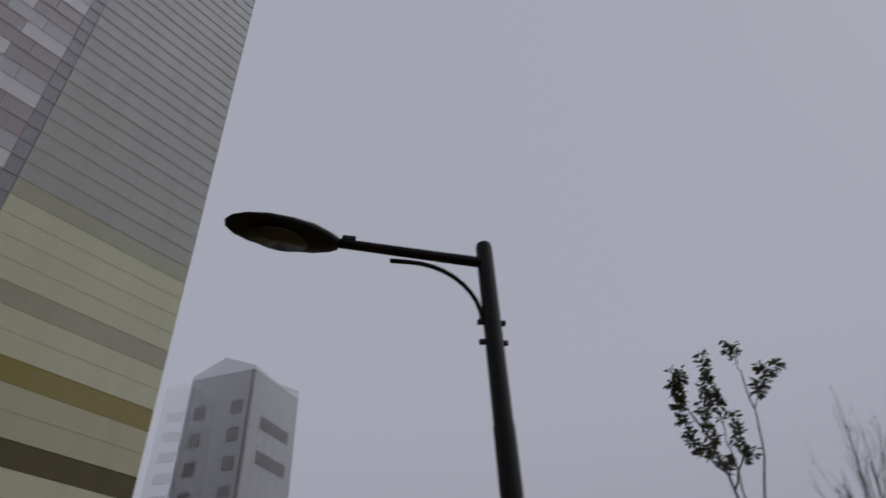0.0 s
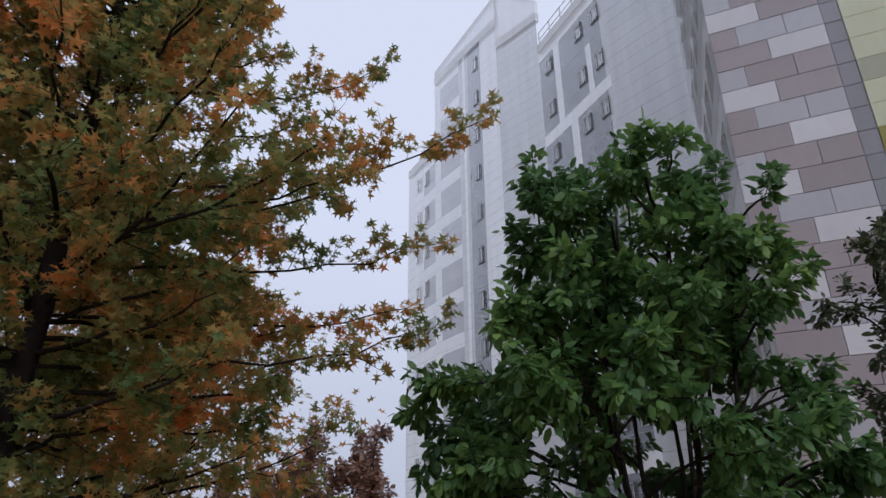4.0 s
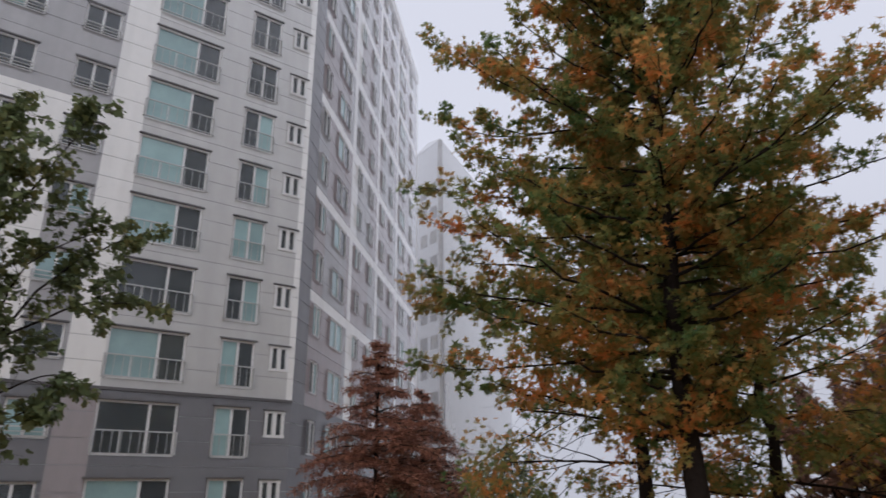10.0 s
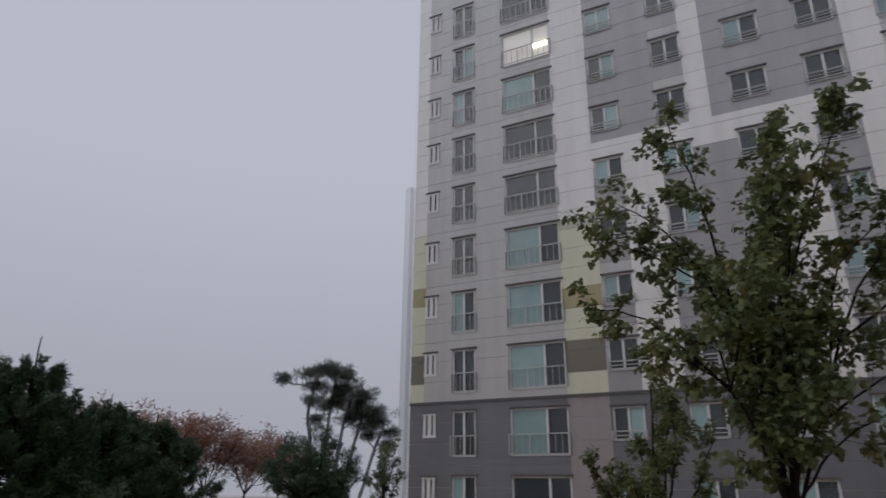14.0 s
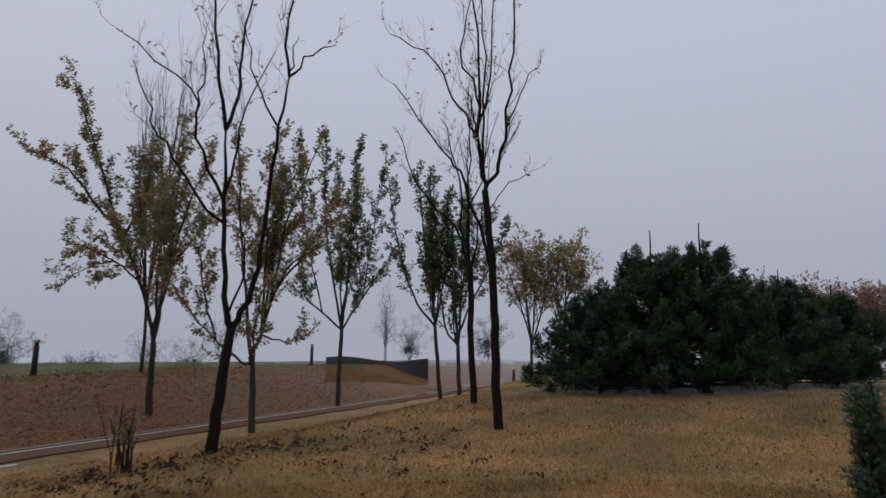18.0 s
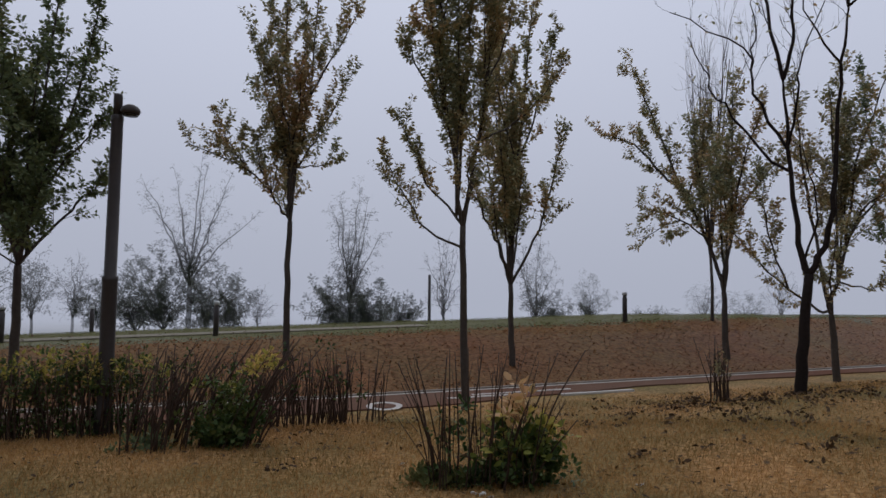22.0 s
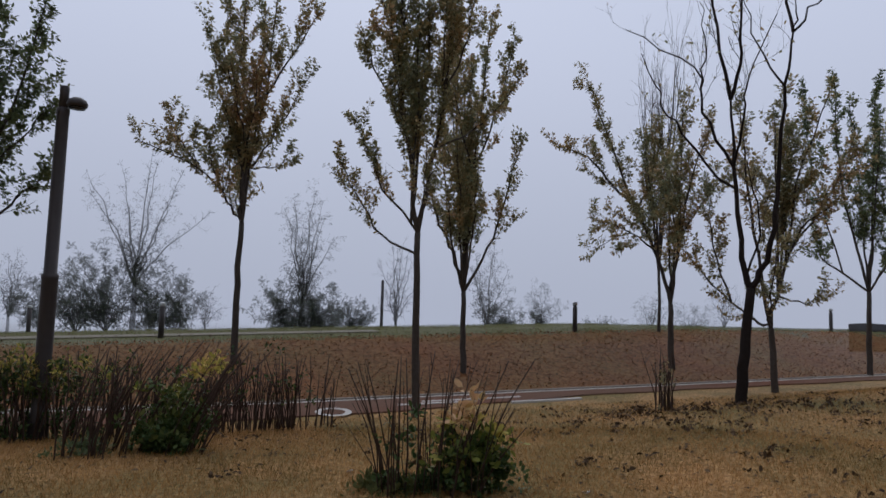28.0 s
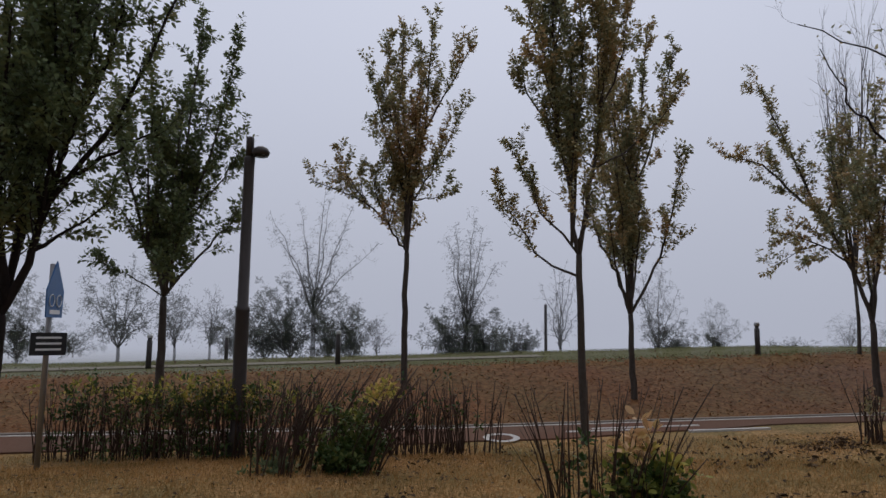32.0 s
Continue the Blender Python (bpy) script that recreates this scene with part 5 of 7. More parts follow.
drawn_tree(-131.5, 13.0, "green street tree with spreading limbs and drooping leaf tufts", 109, [
    (0.15, [(0, 0), (0.02, 0.6), (0, 1.3)], 1), (0.034, [(0, 1.0), (-0.5, 3.0), (-1.1, 3.7), (-1.8, 4.0)], 0.24), (0.034, [(-0.6, 3.2), (-2.0, 4.7), (-3.05, 5.1)], 0.3),
    (0.042, [(0, 1.0), (-0.4, 4.4), (-1.3, 5.6), (-3.0, 6.6)], 0.24), (0.034, [(-0.4, 4.5), (-1.5, 6.5), (-2.6, 7.5)], 0.3), (0.034, [(-0.2, 4.6), (-0.8, 7.0), (-1.25, 8.9)], 0.3),
    (0.042, [(0, 1.1), (0, 4.4), (0.3, 7.0), (0.75, 9.0)], 0.24), (0.034, [(0.1, 4.0), (1.2, 7.0), (1.95, 8.8)], 0.35), (0.042, [(0.05, 1.2), (1.16, 4.2), (2.2, 6.0), (3.8, 7.3)], 0.24),
    (0.034, [(1.2, 4.3), (2.6, 5.2), (4.1, 5.5)], 0.3), (0.028, [(0.1, 1.3), (0.7, 2.3), (1.6, 2.9), (2.0, 3.0)], 0.35), (0.028, [(0.6, 2.8), (1.7, 3.5), (2.5, 3.75)], 0.3),
    (0.034, [(0.05, 1.1), (0.3, 3.0), (0.4, 4.6), (0.2, 5.6)], 0.15), (0.034, [(0, 1.2), (-0.3, 3.2), (-0.2, 5.2)], 0.15), (0.028, [(0.9, 3.6), (1.4, 5.6), (2.9, 6.9)], 0.3)],
    rho=30, size=0.138, leaf="leaf_dull", shape=LOBED, gap=0.24, reach=1.0, tilt=50, up=0.12, twins=11, start=0.4, hang=0.7, group="garden trees", fluff=0.55, bark="bark_dark", depth=0.8)
tiered_tree(-186.0, 13.0, 8.5, 2.2, 3.2, "pin oak in dull brown autumn leaf behind another", 102, 16000, "leaf_oak", 0.14, STAR, limbs=36, girth=0.12, scatter=0.14, point=0.8)
tiered_tree(-195.5, 12.0, 6.5, 1.6, 2.6, "pin oak in dull brown autumn leaf behind another", 112, 13000, "leaf_oak", 0.14, STAR, limbs=30, girth=0.1, scatter=0.14, point=0.8)
shaped_tree(-247.6, 9.0, "dark green small tree in front of the banded wall", 104, ((2.0, 3.0, 3.7, 4.6, 5.1, 5.4, 5.8), (0.9, 1.0, 0.95, 1.1, 1.15, 0.6, 0.2)),
            ((2.0, 3.0, 3.6, 4.4, 5.0, 5.4, 5.8), (1.0, 1.15, 1.2, 1.3, 1.1, 1.05, 0.6)), 70, 9500, "leaf_dark", 0.095, OVAL, fork=1.2, stems=6, origin=A2, reach=0.36, leafless=0.4)
shaped_tree(-259.0, 9.6, "yellow-green small tree in front of the banded wall", 105, ((1.0, 2.0, 3.0, 3.8, 4.1, 4.4), (0.9, 1.1, 1.2, 1.0, 0.7, 0.3)),
            ((1.0, 2.0, 3.0, 3.8, 4.2, 4.4), (1.2, 1.6, 1.8, 1.8, 1.6, 1.2)), 80, 10000, "leaf_dull", 0.09, OVAL, fork=0.6, stems=7, origin=A2, reach=0.4, leafless=0.35, up=0.3)
bush_tree(-206.5, 16.0, 5.7, 4.6, "dusky red shrubby tree", 106, 22000, "leaf_rose", 0.12, OVAL, stems=12, group="garden trees")
bush_tree(-200.5, 18.0, 5.2, 4.2, "rust red shrubby tree", 116, 20000, "leaf_rose", 0.12, OVAL, stems=12, group="garden trees")
bush_tree(-213.5, 15.0, 3.6, 3.0, "thin green shrub below the towers", 117, 2500, "leaf_dull", 0.1, OVAL, stems=8, group="garden trees")
feather_conifer(-164.9, 20.0, 6.1, 2.75, "rust-red conical conifer dropping its needles", 107, leaves=30000, tiers=11)
feather_conifer(-168.6, 22.5, 4.9, 2.6, "smaller rust-red conifer beside a taller one", 127, leaves=20000)
bush_tree(-165.5, 19.0, 1.9, 3.4, "dark evergreen shrub at the foot of a red conifer", 108, 4000, "leaf_pine", 0.12, SLIM, stems=9, name="shrub", category="shrub")
bush_tree(-175.0, 30.0, 4.0, 5.0, "misty grey-green shrubs beside the block", 118, 3500, "leaf_dull", 0.2, OVAL, stems=9, name="shrub", category="shrub")
bush_tree(-122.2, 18.0, 5.4, 4.2, "small dull green tree before the block", 110, 6500, "leaf_dull", 0.13, OVAL, stems=6, group="garden trees")
drawn_tree(-316.0, 12.0, "small dark-leaved tree beside the street lamp", 111, [
    (0.06, [(0, 0), (0, 3.0), (0, 5.0)], 1), (0.03, [(0, 5.0), (-0.15, 6.2), (-0.2, 7.2), (0.1, 8.5)], 0.3), (0.02, [(-0.15, 6.2), (-0.5, 6.8), (-0.6, 7.6)], 0.3), (0.02, [(-0.1, 6.0), (0.2, 6.5), (0.3, 7.0)], 0.3),
    (0.02, [(-0.2, 7.0), (-0.55, 7.8), (-0.45, 8.2)], 0.3), (0.024, [(0, 5.0), (0.5, 6.4), (0.65, 7.2), (1.1, 7.9)], 0.75), (0.018, [(0.65, 7.2), (0.6, 7.9), (0.7, 8.4)], 0.65)],
    rho=46, size=0.115, leaf="leaf_dark", shape=OVAL, gap=0.13, reach=0.34, up=0.3, twins=1, start=0.2, hang=0.4, group="garden trees", origin=A2, depth=0.3)
vase_tree(-323.5, 13.0, 3.0, 7.6, "bare thin tree beside the street lamp", 113, width=1.8, stems=4, spread=16, leaves=0, origin=A2, girth=0.05, group="garden trees", kids=(6, 4, 2))
for i, (az, d, h, w) in enumerate([(-136, 26.5, 1.3, 2.5), (-127, 26.5, 1.1, 3.0), (-142, 26, 1.2, 2.4), (-149, 27, 1.1, 2.6), (-118, 27, 1.2, 3)]):
    bush_tree(az, d, h, w, "clipped dark shrub at the foot of the block", 130 + i, 1600, "leaf_hedge", 0.09, OVAL, stems=8, name="shrub", category="shrub", group="shrubs along the block")

# pines and shrubs at the corner of the block
def pine_bush(az, d, top, width, label, seed, needles=38000, size=0.15, spire=0.5):
    """A young pine: limbs from the ground up, their ends and all twigs turned upwards like candles."""
    rng = random.Random(seed)
    base = plant("pine_tree", az, d, label, "pine", "white pines")
    leader = bent(rng, [(0, 0, -0.05), (0.03, 0, top * 0.5), (0, 0, top + spire)], 6, 0.01)
    bones = [(leader, 0.02 + 0.02 * top, 0.014, 1)]
    for i in range(110):
        t = (i + rng.random()) / 110
        z = 0.03 * top + top * 0.88 * t
        a = i * 2.399 + rng.uniform(-0.3, 0.3)
        r = width * 0.64 * (1 - 0.8 * t ** 1.3) * rng.uniform(0.7, 1.12)
        out = Vector((math.cos(a), math.sin(a), 0))
        p = Vector((0, 0, z))
        up = r * (0.02 + 0.55 * t)
        bones.append((bent(rng, [p, p + out * r * 0.5 + Vector((0, 0, up * 0.3)), p + out * r * 0.85 + Vector((0, 0, up * 0.7)), p + out * r + Vector((0, 0, up + 0.1 * r))], 3, 0.004 * top), 0.006 * top, 0.006, 0.15))
    rods, runs = clothe(rng, bones, 0.075 * top, 0.13 * top, 40, 0.8, 1, thin=0.0045)
    part("trunk", trunk_mesh(rods, "bark_dark"), base)
    part("crown", spray_mesh(rng, runs, 0, size, "leaf_pine", SLIM, 0.0, -0.25, 0.35, 1.0, total=needles), base)
    return base


pine_bush(-66.6, 20.0, 2.6, 3.0, "dense dark green young pine on the mound", 201)
pine_bush(-70.6, 20.5, 3.7, 3.6, "dense dark green young pine on the mound", 202, 50000, spire=0.75)
pine_bush(-74.2, 20.5, 3.75, 3.4, "dense dark green young pine on the mound", 203, 48000, spire=0.8)
pine_bush(-79.6, 23.0, 2.9, 3.4, "dense dark green young pine on the mound", 204)
pine_bush(-83.0, 25.0, 2.6, 3.4, "dense dark green young pine on the mound", 205)
pine_bush(-81.0, 6.2, 1.5, 0.3, "small dark evergreen at the edge of the lawn", 206, 6000, 0.06, 0.05)
pine_bush(-83.4, 6.4, 1.1, 0.8, "small dark evergreen at the edge of the lawn", 207, 12000, 0.06, 0.05)
for i, (az, d, h) in enumerate([(-77.5, 33, 4.6), (-81, 35, 4.5), (-84, 34, 4.4), (-87, 35, 4.4), (-90, 36, 4.1), (-92.5, 38, 3.7), (-79, 38, 4.8)]):
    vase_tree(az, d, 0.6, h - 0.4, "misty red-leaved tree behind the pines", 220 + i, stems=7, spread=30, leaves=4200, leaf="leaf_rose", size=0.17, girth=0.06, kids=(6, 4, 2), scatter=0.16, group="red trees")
bush_tree(-95.2, 25.0, 3.0, 4.0, "round dark clipped shrub", 240, 30000, "leaf_pine", 0.13, SLIM, stems=24, dome=2.0, scatter=0.13, low=0.1, name="shrub", category="shrub")
bush_tree(-100.8, 34.0, 4.2, 2.0, "thin dark tree at the corner of the block", 241, 2500, "leaf_dull", 0.16, OVAL, stems=5)


def red_pine(az, d, top, bends, pads, seed, label="tall bent red pine with a flat dark crown"):
    """A crooked bare trunk under flat pads of needles. pads: offset to the right, height, half width."""
    rng = random.Random(seed)
    base = plant("pine_tree", az, d, label, "pine", "tall pines")
    bones = limb_bones(rng, az, base.matrix_basis.translation.z, [(0.14, bends, 1)] + [(0.05, [(bends[-1][0] * 0.8, z - 0.7), (r * 0.6, z - 0.25), (r, z)], 1) for r, z, w in pads], 0.9, 0, 0.03)
    g = np.random.RandomState(seed)
    at, way = [], []
    for (r, z, w), bone in zip(pads, bones[1:]):
        n = int(2600 * w * w) + 500
        c = np.array(bone[0][-1])
        tufts = g.normal(0, 1, (max(8, n // 45), 3)) * np.array([w * 0.5, w * 0.5, w * 0.17]) + c
        k = g.randint(0, len(tufts), n)
        off = g.normal(0, 0.11, (n, 3))
        at.append(tufts[k] + off * 0.6)
        way.append(unit(off) + np.array([0, 0, 0.35]))
    at, way = np.concatenate(at), np.concatenate(way)
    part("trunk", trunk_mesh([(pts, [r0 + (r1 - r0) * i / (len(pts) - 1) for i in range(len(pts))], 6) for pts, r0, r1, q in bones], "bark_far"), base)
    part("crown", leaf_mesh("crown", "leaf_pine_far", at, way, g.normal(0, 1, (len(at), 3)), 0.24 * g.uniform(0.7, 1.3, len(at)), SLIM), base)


red_pine(-94.2, 39.0, 8.4, [(0.2, 0), (-0.2, 2.6), (0.35, 4.0), (0.1, 5.6), (0.5, 7.6)], [(-1.4, 7.5, 0.5), (0.1, 7.9, 0.7), (1.1, 8.2, 0.8), (0.4, 6.4, 0.5), (0.6, 5.4, 0.4)], 250)
red_pine(-95.6, 40.0, 8.4, [(0.3, 0), (0.1, 2.5), (0.3, 5.0), (0.6, 7.8)], [(0.2, 8.2, 0.8), (1.2, 7.9, 0.8), (-0.5, 7.3, 0.7), (0.9, 6.9, 0.8), (0.1, 6.2, 0.5)], 251)
red_pine(-96.8, 40.5, 7.6, [(-0.3, 0), (0.0, 2.5), (0.3, 5.0), (0.8, 7.0)], [(0.4, 7.3, 0.9), (1.4, 7.0, 0.8), (0.0, 6.5, 0.8), (1.0, 6.0, 0.8), (1.8, 5.8, 0.6)], 252)
red_pine(-97.8, 41.0, 6.8, [(-0.5, 0), (-0.1, 2.2), (0.3, 4.2), (0.8, 6.2)], [(0.6, 6.6, 0.9), (1.5, 6.0, 0.8), (0.0, 5.6, 0.7), (1.1, 5.2, 0.7)], 253)
red_pine(-99.2, 41.5, 5.8, [(-0.5, 0), (0, 2.0), (0.4, 3.6), (0.9, 5.0)], [(0.6, 5.5, 0.8), (1.4, 4.9, 0.6), (0.2, 4.7, 0.6), (1.2, 4.2, 0.5)], 254)

# park side
PARK = dict(kids=(8, 5, 2), wobble=0.1)
# each limb: thickness, then offset and height of its bends, then the share of it without twigs
drawn_tree(3.1, 14.6, "slim young tree with thin green and russet leaves", 301, [
    (0.085, [(0, 0.4), (-0.03, 2.0), (0, 3.3)], 1), (0.05, [(0, 3.3), (-0.05, 4.4), (-0.25, 6.0), (-0.1, 8.4)], 0.3), (0.05, [(0, 3.3), (0.05, 4.4), (0.35, 6.0), (0.5, 8.6)], 0.3),
    (0.035, [(0, 3.2), (-0.3, 3.7), (-0.9, 4.3), (-2.0, 4.7)], 0.2), (0.02, [(-0.5, 3.9), (-0.7, 4.6), (-0.6, 5.4)], 0.1), (0.02, [(-0.9, 4.3), (-1.3, 4.9), (-1.55, 5.4)], 0.2),
    (0.02, [(0.03, 4.3), (0.5, 4.5), (1.1, 4.75)], 0.15), (0.03, [(0.1, 4.5), (0.6, 5.3), (1.25, 6.5)], 0.15), (0.03, [(0.3, 5.8), (0.9, 7.0), (1.4, 8.0)], 0.1),
    (0.03, [(-0.05, 4.6), (-0.5, 5.8), (-0.85, 7.3)], 0.2), (0.02, [(-0.2, 5.6), (-0.5, 7.0), (-0.45, 8.3)], 0.1)], twins=8, reach=0.8, size=0.084, rho=66, fluff=0.3)
drawn_tree(-11.8, 10.6, "slim young tree with olive and yellow leaves", 302, [
    (0.075, [(0, 0), (-0.03, 1.4), (-0.05, 2.8)], 1), (0.045, [(-0.05, 2.8), (0.19, 4.2), (0.4, 6.0), (0.4, 7.8)], 0.25), (0.045, [(-0.05, 2.8), (-0.31, 4.5), (-0.39, 6.0), (-0.4, 7.5)], 0.25),
    (0.025, [(-0.04, 2.3), (-0.59, 2.75), (-1.08, 3.46), (-1.4, 4.1)], 0.35), (0.025, [(-0.07, 2.8), (-0.61, 3.5), (-1.0, 4.45)], 0.3), (0.022, [(0.2, 4.1), (1.0, 4.7), (1.6, 5.5)], 0.35),
    (0.022, [(-0.3, 4.6), (-0.8, 5.4), (-0.98, 5.9)], 0.15), (0.022, [(-0.35, 5.5), (-0.75, 6.6), (-0.6, 7.3)], 0.1), (0.022, [(0.3, 5.0), (0.7, 6.2), (0.8, 7.2)], 0.15),
    (0.03, [(-0.05, 3.0), (0, 5.0), (0.05, 7.4)], 0.25)], twins=10, size=0.07, gap=0.115, reach=0.68, tilt=32, rho=70, fluff=0.3)
drawn_tree(-15.7, 15.2, "slim young tree with bronze leaves", 303, [
    (0.085, [(0, 0), (-0.02, 1.0), (-0.03, 2.0)], 1), (0.05, [(-0.03, 2.0), (-0.29, 2.9), (-0.7, 3.8), (-0.9, 5.0)], 0.3), (0.055, [(-0.03, 2.0), (0.03, 3.2), (0.16, 5.3), (0.5, 8.5)], 0.3),
    (0.04, [(0, 2.1), (0.5, 3.0), (0.85, 4.0), (1.25, 5.6)], 0.35), (0.04, [(0.03, 3.2), (-0.2, 4.8), (-0.3, 7.0), (-0.2, 8.7)], 0.25), (0.03, [(0.1, 4.5), (0.6, 6.0), (1.0, 7.8)], 0.15),
    (0.03, [(-0.1, 3.6), (-0.5, 5.5), (-0.7, 7.6)], 0.2)], twins=10, size=0.085, reach=0.82, tilt=33, rho=62, fluff=0.3)
drawn_tree(-32.6, 18.5, "leaning young tree with rust and green leaves", 304, [
    (0.1, [(0, 0), (-0.03, 1.0), (-0.03, 1.9)], 1), (0.06, [(-0.03, 1.9), (-0.32, 3.06), (-0.9, 4.4), (-1.6, 6.3), (-2.1, 7.9)], 0.3), (0.05, [(-0.9, 4.2), (-1.5, 5.1), (-2.2, 5.9), (-3.0, 6.3)], 0.2),
    (0.03, [(-0.4, 3.3), (-1.2, 3.9), (-2.05, 4.2)], 0.3), (0.02, [(-1.0, 3.75), (-1.5, 3.6), (-2.0, 3.3)], 0.3), (0.05, [(-0.03, 1.95), (0.13, 3.06), (0.45, 5.0), (0.95, 6.5)], 0.3),
    (0.04, [(0.1, 3.0), (0.2, 5.0), (0.3, 7.1)], 0.25), (0.04, [(-0.2, 3.0), (-0.5, 5.0), (-0.4, 6.7)], 0.25), (0.03, [(0.2, 3.6), (0.8, 4.6), (1.4, 5.2)], 0.2)], twins=8, size=0.098, reach=0.98, rho=54, fluff=0.3)
drawn_tree(-40.0, 16.2, "young tree with russet leaves by the track", 305, [
    (0.09, [(0, 0), (-0.03, 0.7), (-0.06, 1.4)], 1), (0.04, [(-0.06, 1.4), (-0.45, 1.6), (-1.3, 2.35), (-2.0, 3.3)], 0.35), (0.05, [(0, 1.45), (0.25, 2.7), (0.57, 3.5), (1.15, 4.0)], 0.3),
    (0.04, [(0.25, 2.7), (0.5, 4.5), (1.15, 6.4)], 0.2), (0.05, [(-0.05, 1.4), (-0.3, 3.0), (-0.5, 4.8), (-0.6, 6.3)], 0.3), (0.04, [(0.1, 2.0), (0.1, 4.0), (0.05, 6.2)], 0.3),
    (0.025, [(0.1, 1.9), (0.6, 1.95), (1.0, 2.1)], 0.3), (0.03, [(-0.8, 2.0), (-1.2, 3.2), (-1.3, 4.6)], 0.2), (0.03, [(0.3, 3.0), (1.2, 4.4), (1.7, 5.4)], 0.2)], twins=6, size=0.085, rho=56, reach=0.88, fluff=0.3)
drawn_tree(-46.1, 22.0, "slim young tree with thinning green leaves", 306, [
    (0.09, [(0, 0), (0, 1.2), (0.03, 2.4)], 1), (0.04, [(0.03, 2.4), (-0.77, 3.06), (-1.15, 3.55), (-1.3, 5.0)], 0.35), (0.05, [(0.03, 2.4), (-0.3, 4.0), (-0.6, 6.0), (-0.65, 8.5)], 0.25),
    (0.05, [(0.05, 2.5), (0.2, 5.0), (0.35, 8.2)], 0.25), (0.04, [(0.05, 2.4), (0.6, 3.4), (1.04, 4.05), (1.55, 4.9)], 0.35), (0.03, [(0.5, 3.3), (0.9, 5.5), (1.25, 8.0)], 0.2),
    (0.03, [(-0.6, 3.0), (-1.2, 5.5), (-1.45, 8.2)], 0.25)], twins=4, size=0.105, rho=48, leaf="leaf_dull", reach=0.74, fluff=0.3)
drawn_tree(-54.2, 20.5, "slim young tree with thinning green leaves", 307, [
    (0.075, [(0, 0), (-0.1, 1.3), (-0.2, 2.5)], 1), (0.045, [(-0.2, 2.5), (-0.86, 3.4), (-1.3, 4.7), (-1.65, 6.8)], 0.3), (0.045, [(-0.2, 2.5), (-0.5, 4.5), (-0.8, 7.1)], 0.25),
    (0.04, [(-0.2, 2.5), (0.1, 4.5), (0.1, 6.4)], 0.3)], twins=5, size=0.1, rho=44, leaf="leaf_dull", reach=0.78, fluff=0.3)
drawn_tree(-55.7, 20.0, "slim young tree with thinning green leaves", 308, [
    (0.08, [(0, 0), (-0.04, 1.0), (-0.07, 1.95)], 1), (0.045, [(-0.07, 2.0), (-0.42, 2.5), (-0.7, 4.5), (-0.85, 6.9)], 0.3), (0.045, [(-0.07, 2.0), (0.1, 4.0), (0.3, 6.3)], 0.25),
    (0.04, [(-0.05, 2.2), (0.6, 3.8), (1.35, 5.3)], 0.3), (0.03, [(0.1, 3.5), (0.6, 5.0), (0.9, 5.8)], 0.2)], twins=5, size=0.1, rho=44, leaf="leaf_dull", reach=0.78, fluff=0.3)
drawn_tree(22.5, 14.0, "leafy green young tree by the footway", 311, [
    (0.1, [(0, 0.2), (0.02, 1.2), (0, 2.2)], 1), (0.04, [(0, 2.2), (-0.46, 3.3), (-1.0, 4.0)], 0.3), (0.05, [(0, 2.2), (-0.2, 4.0), (-0.5, 6.9)], 0.2), (0.05, [(0, 2.2), (0.2, 4.5), (0.45, 8.0)], 0.2),
    (0.04, [(0, 2.3), (0.54, 2.95), (1.0, 3.5), (1.3, 3.9)], 0.3), (0.04, [(0.1, 3.2), (0.7, 5.0), (1.1, 7.3)], 0.2), (0.03, [(0.1, 3.0), (0.8, 4.4), (1.2, 5.0)], 0.25),
    (0.02, [(-0.1, 2.3), (-0.6, 2.6), (-0.95, 2.65)], 0.4), (0.04, [(-0.3, 3.0), (-0.9, 5.0), (-1.0, 6.1)], 0.25), (0.03, [(0, 2.4), (0.1, 3.2), (0.3, 4.2)], 0.1)], twins=14, size=0.095, rho=56, leaf="leaf_dull", gap=0.15, reach=0.84, tilt=42, fluff=0.3)
drawn_tree(33.4, 10.2, "leafy green tree beside the blue sign", 312, [
    (0.13, [(-0.05, 0), (0, 0.9), (0.02, 1.75)], 1), (0.07, [(0.02, 1.75), (0.28, 2.4), (0.45, 3.2), (1.2, 4.5), (1.8, 6.3)], 0.3), (0.04, [(0.3, 2.5), (0.6, 2.8), (1.2, 3.35)], 0.3),
    (0.07, [(0.05, 2.0), (-0.1, 3.2), (-0.1, 4.8), (0.3, 6.9)], 0.25), (0.04, [(0.4, 3.0), (0.8, 5.0), (0.9, 7.3)], 0.2), (0.04, [(0.5, 3.4), (1.2, 4.0), (1.7, 4.4)], 0.2),
    (0.05, [(-0.05, 2.5), (-0.5, 3.6), (-0.8, 4.8)], 0.25), (0.04, [(0.7, 4.0), (1.1, 5.6), (1.2, 7.0)], 0.15),
    (0.03, [(-0.1, 3.4), (0.3, 4.4), (0.6, 5.6)], 0.15)], twins=16, size=0.085, rho=52, leaf="leaf_dull", gap=0.13, reach=0.84, tilt=44, bark="bark_dark", fluff=0.3)
# nearly bare dark trees
BARE = dict(bark="bark_dark", rho=3, size=0.08, leafy=0.35, gap=0.24, reach=0.95, tilt=36, up=0.6, sub=4, wobble=0.18, crook=0.03, thin=0.0042, twins=2)
